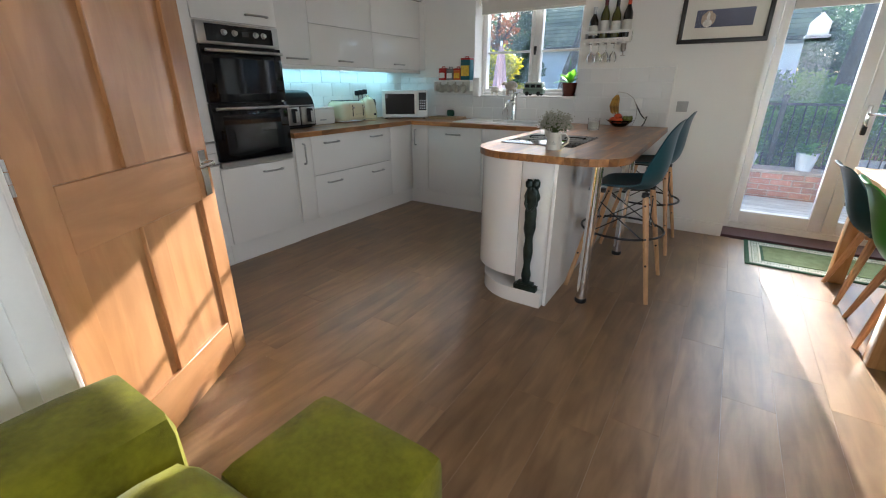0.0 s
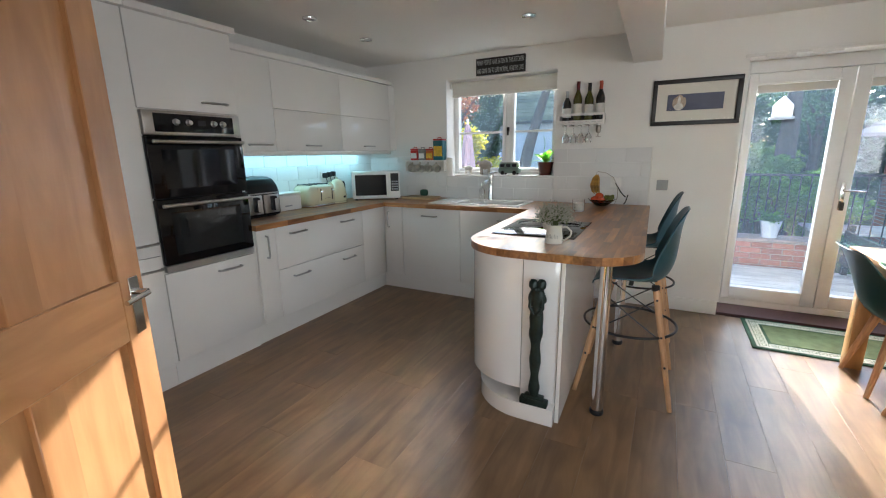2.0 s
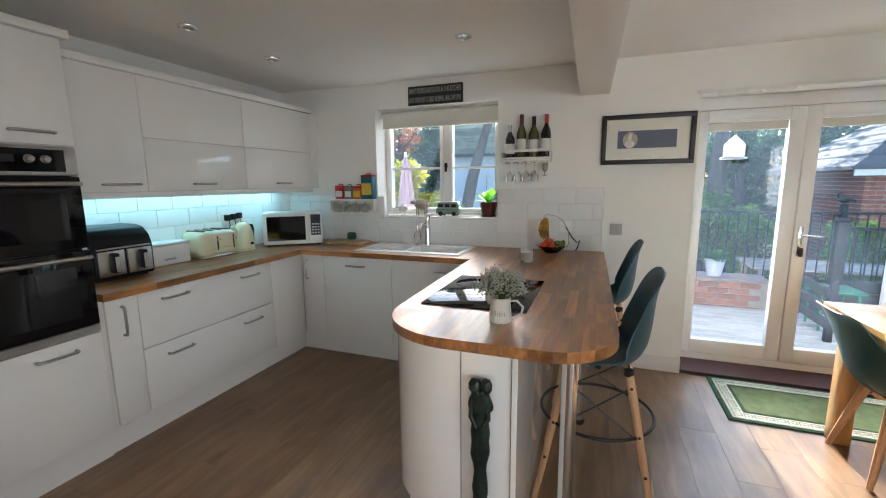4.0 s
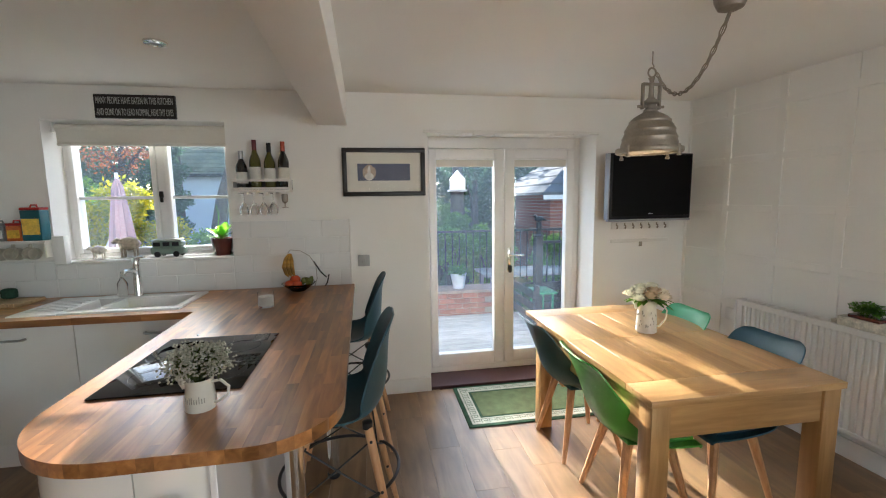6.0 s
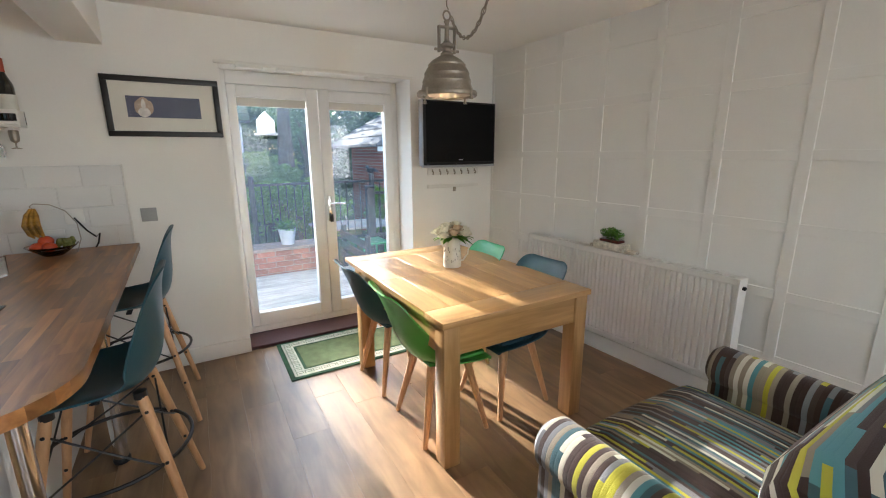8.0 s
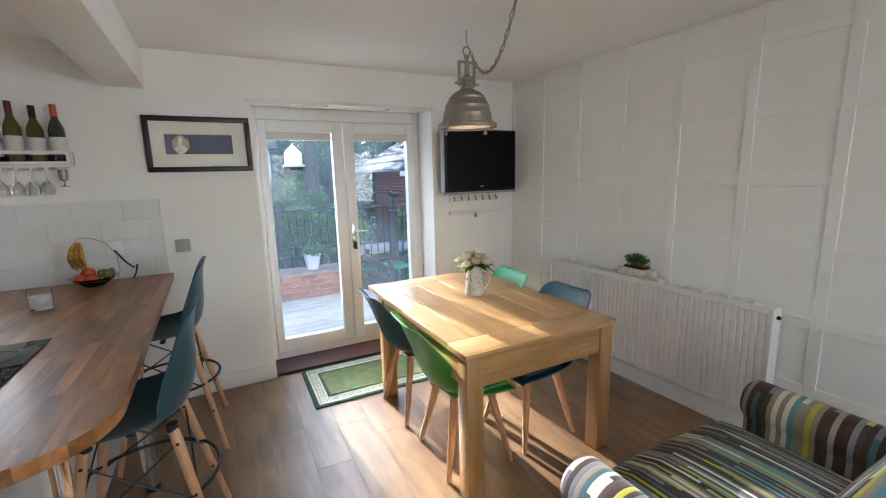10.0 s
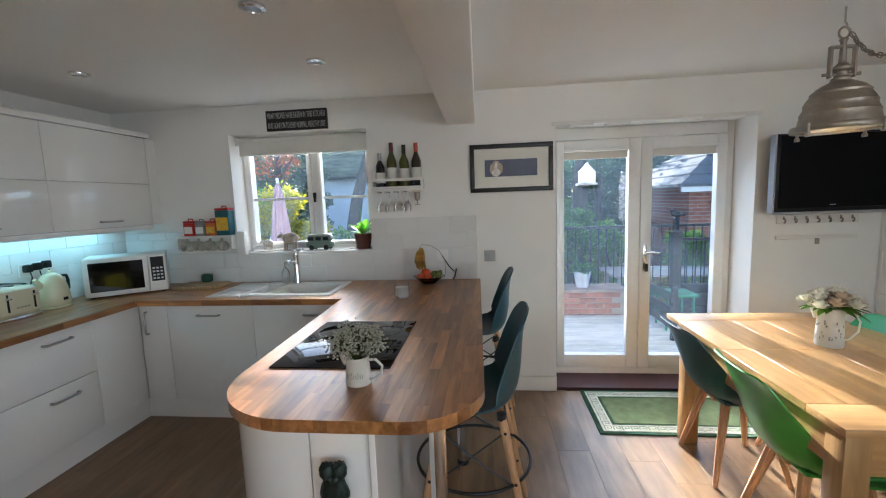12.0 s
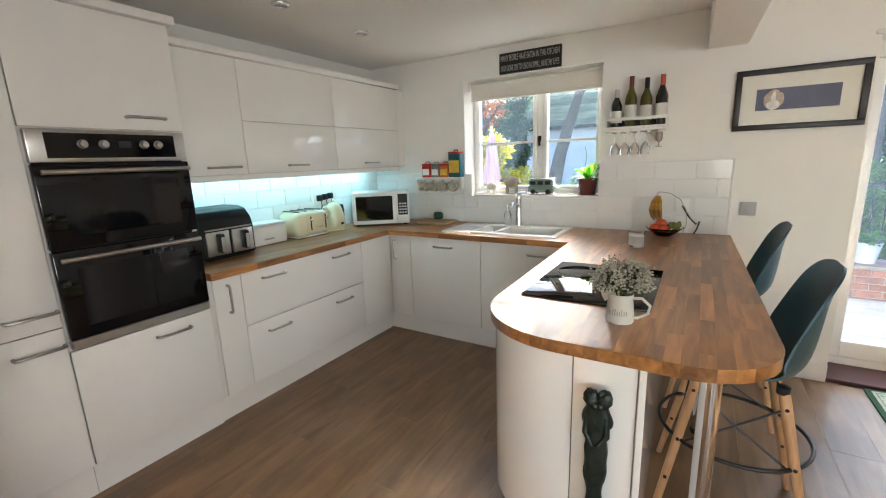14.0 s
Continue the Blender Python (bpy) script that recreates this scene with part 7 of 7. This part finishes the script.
# pots
PALEPOT = mat("pale_grey_pot", (0.50, 0.52, 0.55), 0.5, var=0.08)
for x, y, s in ((1.05, 7.0, 0.95), (0.45, 7.05, 0.85)):
    p = thing("garden_pot", "pale grey plant pot with a leafy plant on the wall", "plant pot", x, y, 0.235, group="garden pots")
    part("pot", lathe(B(), [(0, 0), (0.085 * s, 0), (0.12 * s, 0.20 * s), (0.13 * s, 0.235 * s), (0.118 * s, 0.235 * s), (0.105 * s, 0.2 * s), (0, 0.19 * s)], x, y, 0.235, 24), PALEPOT, p)
    bm = B()
    for i in range(130):
        a, e = rg.uniform(0, 6.28), rg.uniform(0.0, 1.4)
        leaf(bm, Vector((x, y, 0.235 + 0.21 * s)) + Vector((math.cos(a), math.sin(a), rg.uniform(0, 1.3))) * rg.uniform(0, 0.10), Vector((math.cos(a), math.sin(a), e)), rg.uniform(0.07, 0.13), 0.045, 0.3)
    part("foliage", bm, LEAF, p, kind="stuff")

# bird feeder on the glass
bf = thing("window_feeder", "white house-shaped bird feeder on the door glass", "bird feeder", 0.565, 4.6, 1.62)
FEED = leaf_material(bpy.data.materials.new("white_feeder_plastic"), (0.75, 0.77, 0.8), (0.8, 0.8, 0.8), (1.1, 1.1, 1.1))
bm = B()
prism(bm, [(0.50, 1.625), (0.63, 1.625), (0.63, 1.715), (0.565, 1.785), (0.50, 1.715)], -4.63, -4.59)
bm.transform(Matrix.Rotation(radians(90), 4, "X"))
part("house", bm, FEED, bf)
part("tray", box(B(), 0.485, 0.645, 4.57, 4.66, 1.608, 1.624, 0.003), FEED, bf)

# ---- foliage ----
YELLEAF = leaf_material(bpy.data.materials.new("golden_leaf"), (0.22, 0.26, 0.016), (0.55, 0.46, 0.02), (1.7, 1.7, 0.8), 0.5)
DARKLEAF = leaf_material(bpy.data.materials.new("evergreen_leaf"), (0.035, 0.065, 0.038), (0.08, 0.135, 0.065), (1.6, 1.8, 1.5), 0.45)
MIDLEAF = leaf_material(bpy.data.materials.new("shrub_leaf"), (0.06, 0.11, 0.03), (0.14, 0.24, 0.055), (2.6, 2.9, 1.3), 0.45)
REDLEAF = leaf_material(bpy.data.materials.new("copper_leaf"), (0.10, 0.035, 0.02), (0.30, 0.12, 0.05), (1.8, 1.5, 1.0), 0.5)
BARK = mat("grey_brown_bark", (0.085, 0.065, 0.055), 0.95, var=0.4, scale=6, stretch=(3, 3, 0.6), bump=1.0, bump_scale=25)


def crown(seed, clumps, n, size, spread=1.0):
    """Leaves scattered round clump centres (x, y, z, radius)."""
    r = random.Random(seed)
    vs, fs = [], []
    for cx, cy, cz, cr in clumps:
        for i in range(n):
            a, u = r.uniform(0, 2 * math.pi), r.uniform(-1, 1)
            q = math.sqrt(1 - u * u)
            rad = cr * (0.55 + 0.5 * r.random() ** 0.5) * (1 + 0.25 * math.sin(3 * a + 5 * u))
            p = Vector((cx + rad * q * math.cos(a), cy + rad * q * math.sin(a), cz + rad * 0.85 * u))
            d = Vector((r.gauss(0, 1), r.gauss(0, 1), r.gauss(-0.2, 0.8))).normalized()
            s = d.orthogonal().normalized()
            s.rotate(Matrix.Rotation(r.uniform(0, 6.28), 3, d))
            L, W = size * r.uniform(0.7, 1.3), size * r.uniform(0.35, 0.55)
            k = len(vs)
            vs += [p, p + d * L * 0.5 + s * W * 0.5, p + d * L, p + d * L * 0.5 - s * W * 0.5]
            fs.append((k, k + 1, k + 2, k + 3))
    bm = B()
    me = bpy.data.meshes.new("tmp")
    me.from_pydata(vs, [], fs)
    bm.from_mesh(me)
    bpy.data.meshes.remove(me)
    return bm


def shrub(name, label, x, y, r, h, material, seed, n=900, size=0.07, z0=GZ):
    rr = random.Random(seed)
    t = thing(name, label, "shrub", x, y, z0)
    cl = []
    for i in range(14):
        a, e = rr.uniform(0, 6.28), rr.random()
        cl.append((x + r * 0.7 * math.cos(a) * math.sqrt(rr.random()), y + r * 0.7 * math.sin(a) * math.sqrt(rr.random()), z0 + 0.25 * h + e * (h * 0.72), r * rr.uniform(0.26, 0.42)))
    part("crown", crown(seed, cl, n, size), material, t, kind="stuff")
    bm = B()
    for c in cl[:8]:
        tube(bm, [(x, y, z0), ((x + c[0]) / 2, (y + c[1]) / 2, z0 + (c[2] - z0) * 0.6), (c[0], c[1], c[2])], [0.035, 0.022, 0.008], 6)
    part("trunk", bm, BARK, t)


def tree(x, y, h, r0, lean, seed, material, clumps, n, size, label):
    t = thing("tree", label, "tree", x, y, GZ)
    pts = [Vector((x + lean[0] * f * f, y + lean[1] * f, GZ + h * f)) for f in (0, 0.12, 0.3, 0.5, 0.75, 1.0)]
    bm = tube(B(), pts, [r0 * 1.35, r0 * 1.05, r0 * 0.95, r0 * 0.8, r0 * 0.55, r0 * 0.2], 14)
    for cx, cy, cz, cr in clumps:
        f = max(0.2, min(0.95, (cz - GZ) / h * 0.75))
        i = min(4, int(f * 5))
        s = pts[i].lerp(pts[i + 1], 0.5)
        tube(bm, [s, s.lerp(Vector((cx, cy, cz)), 0.5) + Vector((0, 0, 0.15)), (cx, cy, cz)], [r0 * 0.4, r0 * 0.22, r0 * 0.06], 8)
    part("trunk", bm, BARK, t)
    if clumps:
        part("crown", crown(seed, clumps, n, size), material, t, kind="stuff")


# beyond the kitchen window
shrub("golden_shrub", "golden yellow mock orange shrub outside the window", -3.75, 7.3, 0.72, 2.3, YELLEAF, 21, 900, 0.075)
shrub("golden_shrub", "golden yellow mock orange shrub outside the window", -3.25, 7.9, 0.5, 1.75, YELLEAF, 22, 700, 0.075)
shrub("garden_shrub", "leafy green shrub by the outbuilding", -2.75, 9.0, 0.7, 1.55, MIDLEAF, 23, 700, 0.07)
shrub("garden_shrub", "leafy green shrub by the outbuilding", -5.6, 9.4, 1.1, 2.4, MIDLEAF, 24, 800, 0.08)
PARA = mat("faded_pink_canvas", (0.42, 0.28, 0.31), 0.85, var=0.1, stretch=(1, 1, 0.3), bump=0.3)
para = thing("parasol", "closed faded pink garden parasol", "parasol", -3.08, 6.5, GZ)
bm = B()
prev = None
for i in range(14):
    f = i / 13
    r = 0.03 + 0.17 * (1 - f) ** 0.8 if i < 13 else 0.005
    ringv = []
    for k in range(24):
        a = 2 * math.pi * k / 24
        q = 1 + 0.16 * math.cos(8 * a + f)
        ringv.append(bm.verts.new((-3.08 + r * q * math.cos(a), 6.5 + r * q * math.sin(a), 0.25 + f * 1.62)))
    if prev:
        for k in range(24):
            bm.faces.new((prev[k], prev[(k + 1) % 24], ringv[(k + 1) % 24], ringv[k]))
    prev = ringv
part("canopy", bm, PARA, para)
part("pole", tube(B(), [(-3.08, 6.5, GZ + 0.05), (-3.08, 6.5, 1.9)], 0.02, 10), UPVC, para)
part("arm", tube(B(), [(-3.5, 6.45, 0.5), (-3.3, 6.48, 0.95), (-3.1, 6.5, 1.32)], 0.016, 8), UPVC, para)
part("base_plate", lathe(B(), [(0, 0), (0.25, 0), (0.25, 0.05), (0, 0.06)], -3.08, 6.5, GZ, 24), COPE, para)
tree(-3.35, 10.0, 4.2, 0.16, (1.0, 0.0), 31, REDLEAF, [], 0, 0.1, "leaning bare tree trunk before the outbuilding")
tree(-4.5, 11.2, 4.0, 0.2, (0.1, 0.1), 32, DARKLEAF, [(-4.5, 11.0, 1.0, 0.34), (-4.45, 11.0, 1.6, 0.32), (-4.52, 11.0, 2.2, 0.34), (-4.45, 11.0, 2.8, 0.3), (-4.5, 11.0, 3.3, 0.3)], 1600, 0.09, "ivy-clad tree trunk in the garden")
tree(-6.2, 12.4, 4.2, 0.12, (0.2, 0.0), 33, REDLEAF, [(-6.6, 12.3, 2.9, 0.6), (-5.8, 12.3, 3.2, 0.6), (-6.1, 12.3, 2.6, 0.5), (-5.4, 12.2, 2.9, 0.4), (-5.1, 12.2, 3.2, 0.4)], 380, 0.09, "small copper-leaved tree beyond the shrubs")
# outbuilding with mossy roof
RENDW = mat("pale_blue_white_render", (0.55, 0.60, 0.68), 0.9, var=0.1, scale=2, bump=0.4)
ROOFM = mat("mossy_roof_tile", (0.20, 0.20, 0.12), 0.9, var=0.4, scale=3, rnd=0.3, bump=0.5, bump_scale=60)
ob1 = thing("outbuilding", "white rendered outbuilding with a mossy tiled roof", "building", -2.0, 14.5, GZ)
part("wall", box(B(), -5.3, 1.2, 13.2, 16.5, GZ, 2.3), RENDW, ob1)
for i in range(13):
    y, z = 13.0 + i * 0.155, 2.28 + i * 0.115
    o = part("roof_course", box(B(), -5.5, 1.4, -0.10, 0.10, -0.012, 0.012, 0.0, 1, Matrix.Translation((0, y, z)) @ Matrix.Rotation(radians(33), 4, "X")), ROOFM, ob1)
part("gutter", box(B(), -5.5, 1.4, 12.88, 12.97, 2.2, 2.28, 0.01), IRON, ob1)
part("roof_core", box(B(), -5.4, 1.3, 13.3, 16.4, 2.3, 2.4), DARKW, ob1)
part("gable_back", box(B(), -5.4, 1.3, 14.9, 15.0, 2.3, 3.65), DARKW, ob1)

# beyond the french doors
shrub("garden_shrub", "light green shrub behind the railing", 0.35, 8.7, 0.6, 1.45, MIDLEAF, 41, 700, 0.07)
shrub("garden_shrub", "light green shrub behind the railing", 1.30, 8.8, 0.42, 1.5, MIDLEAF, 51, 800, 0.06)
shrub("garden_shrub", "light green shrub behind the railing", 1.85, 9.7, 0.5, 1.75, MIDLEAF, 52, 800, 0.06)
shrub("garden_shrub", "light green shrub behind the railing", 2.15, 9.1, 0.55, 1.35, MIDLEAF, 42, 600, 0.06)
shrub("garden_shrub", "light green shrub behind the railing", 3.4, 9.0, 0.5, 1.4, MIDLEAF, 43, 600, 0.06)
shrub("evergreen_shrub", "dark evergreen bush in the garden", 0.1, 10.8, 1.1, 2.3, DARKLEAF, 44, 900, 0.09)
shrub("evergreen_shrub", "dark evergreen bush in the garden", 1.5, 11.6, 1.0, 1.9, MIDLEAF, 45, 800, 0.09)
tree(1.72, 10.4, 4.0, 0.2, (0.05, 0.0), 46, DARKLEAF, [], 0, 0.1, "straight grey tree trunk in the garden")
tree(2.75, 13.0, 3.9, 0.12, (0.1, 0), 47, DARKLEAF, [(2.4, 12.8, 2.2, 0.6), (3.0, 12.8, 2.8, 0.6), (2.6, 12.8, 3.0, 0.5), (2.1, 12.8, 2.7, 0.5)], 900, 0.09, "dark leafy tree beside the garage")
# added tree: its high clumps break the sun through the right door leaf
tree(0.5, 13.2, 4.6, 0.10, (0, 0), 48, DARKLEAF, [(0.42, 12.9, 4.05, 0.28), (0.62, 12.9, 4.35, 0.30)], 900, 0.09, "slender leafy tree added to shade the dining table")
# garage
gar = thing("garage", "red brick garage with a grey tiled hipped roof", "building", 5.6, 11.5, GZ)
part("wall", box(B(), 3.75, 9.5, 9.9, 12.2, GZ, 1.62), BRICK, gar)
TILEG = mat("grey_concrete_tile", (0.115, 0.118, 0.125), 0.85, var=0.25, scale=5, rnd=0.15, bump=0.5, bump_scale=60)
ncourse = 6
for i in range(ncourse):
    z = 1.66 + i * 0.20
    ins = i * 0.29
    bm = B()
    for (x0, x1, y0, y1) in ((3.45 + ins, 9.8 - ins, 9.6 + ins, 13.6 - ins),):
        t = bmesh.new()
        lo = [t.verts.new(p) for p in ((x0, y0, z), (x1, y0, z), (x1, y1, z), (x0, y1, z))]
        hi = [t.verts.new(p) for p in ((x0 + 0.33, y0 + 0.33, z + 0.19), (x1 - 0.33, y0 + 0.33, z + 0.19), (x1 - 0.33, y1 - 0.33, z + 0.19), (x0 + 0.33, y1 - 0.33, z + 0.19))]
        ed = [t.verts.new((v.co.x, v.co.y, v.co.z - 0.06)) for v in lo]
        for a in range(4):
            b = (a + 1) % 4
            t.faces.new((lo[a], lo[b], hi[b], hi[a]))
            t.faces.new((ed[a], ed[b], lo[b], lo[a]))
        t.faces.new(hi)
        t.faces.new(ed[::-1])
        merge(bm, t)
    part("roof_course", bm, TILEG, gar, smooth=20)
part("fascia", box(B(), 3.48, 9.77, 9.63, 9.66, 1.50, 1.63), UPVC, gar)
part("soffit", box(B(), 3.48, 9.77, 9.66, 13.5, 1.60, 1.63), UPVC, gar)
nb = thing("nest_box", "pale wooden nest box on the garage wall", "nest box", 4.25, 9.85, 1.05)
part("box", box(B(), 4.16, 4.36, 9.76, 9.9, 1.02, 1.28, 0.006), BOARD, nb)
part("lid", box(B(), 4.13, 4.39, 9.73, 9.9, 1.28, 1.31, 0.004), DARKW, nb)
# far hedge of trees
rr = random.Random(77)
hedge = []
for i in range(90):
    x = -22 + 44 * i / 89
    y = 18 + rr.uniform(-1, 1.5)
    for z in (0.3, 1.6, 2.9):
        hedge.append((x + rr.uniform(-0.3, 0.3), y, z + rr.uniform(-0.4, 0.4), rr.uniform(0.8, 1.15)))
tr = solid("tree_line", crown(78, hedge, 420, 0.25), DARKLEAF, "dense dark trees closing the garden", "trees", kind="stuff")
hedge = [(x + rr.uniform(-0.5, 0.5), 21 + rr.uniform(-1, 1), z + rr.uniform(-0.5, 0.5), rr.uniform(1.3, 1.8)) for x in range(-34, 36, 2) for z in (0.5, 2.6)]
solid("tree_line", crown(79, hedge, 300, 0.4), DARKLEAF, "dense dark trees closing the garden", "trees", kind="stuff")

# ---- wall tiles ----
def tiles(host, x0, x1, z0, z1, wall, tw=0.25, th=0.1235, g=0.003):
    """Brick-bonded tiles on the north (y) or west (x) wall; u runs along the wall."""
    cache = {}
    r = 0
    z = z0
    while z < z1 - 0.01:
        h = min(th, z1 - z)
        u = x0 - (tw / 2 if r % 2 else 0)
        while u < x1 - 0.004:
            a, c = max(u, x0), min(u + tw, x1)
            if c - a > 0.01:
                key_ = (round(c - a, 3), round(h, 3))
                if key_ not in cache:
                    w = c - a - g
                    q = (0, w, -0.009, 0, 0, h - g) if wall == "N" else (0, 0.009, 0, w, 0, h - g)
                    o = part("tile", box(B(), *q, 0.0018), TILE, None)
                    cache[key_] = o.data
                else:
                    o = new("tile", cache[key_])
                o.location = (a + g / 2, BACK - 0.001, z + g / 2) if wall == "N" else (LEFT + 0.001, a + g / 2, z + g / 2)
                o.parent = host
            u += tw
        z += th
        r += 1


sb = thing("splashback_north", "white glazed brick-bond tile splashback", "splashback", 0, 0, 0, kind="structure")
bm = box(B(), LEFT, WX0 - 0.001, BACK - 0.006, BACK - 0.001, WT1, 1.345)
box(bm, WX0 - 0.001, WX1 + 0.001, BACK - 0.006, BACK - 0.001, WT1, WZ0 - 0.002)
box(bm, WX1 + 0.001, -0.338, BACK - 0.006, BACK - 0.001, WT1, 1.405)
part("grout", bm, GROUT, sb)
tiles(sb, LEFT + 0.01, WX0 - 0.002, WT1, 1.345, "N")
tiles(sb, WX0, WX1, WT1, WZ0 - 0.002, "N")
tiles(sb, WX1 + 0.002, -0.345, WT1, 1.405, "N")
part("edge_trim", box(B(), -0.345, -0.335, BACK - 0.012, BACK, WT1, 1.41, 0.002), TRIM, sb)
sbw = thing("splashback_west", "white glazed tile splashback under the wall cabinets", "splashback", 0, 0, 0, kind="structure")
part("grout", box(B(), LEFT + 0.001, LEFT + 0.006, 2.122, BACK, WT1, 1.42), GROUT, sbw)
tiles(sbw, 2.124, BACK - 0.012, WT1, 1.42, "W", g=0.0016)

# ---- floor planks ----
PW, PL = 0.192, 1.21
rr = random.Random(9)
lens = {}
x = LEFT
while x < RIGHT + 0.22:
    w = min(PW, RIGHT + 0.24 - x)
    y = SOUTH - rr.uniform(0.1, 1.1)
    while y < BACK:
        a, c = max(y, SOUTH), min(y + PL, BACK)
        if c - a > 0.02 and not (x < -1.4 and c < -1.2):
            kk = (round(w, 3), round(c - a, 2))
            if kk not in lens:
                o = part("plank", box(B(), 0.0002, w - 0.0002, 0.0002, c - a - 0.0002, -0.004, 0.0, 0.0005), PLANK, None)
                lens[kk] = o.data
            else:
                o = new("plank", lens[kk])
            o.parent = floor
            o.matrix_parent_inverse = floor.matrix_basis.inverted()
            o.location = (x, a, 0.0)
        y += PL
    x += PW
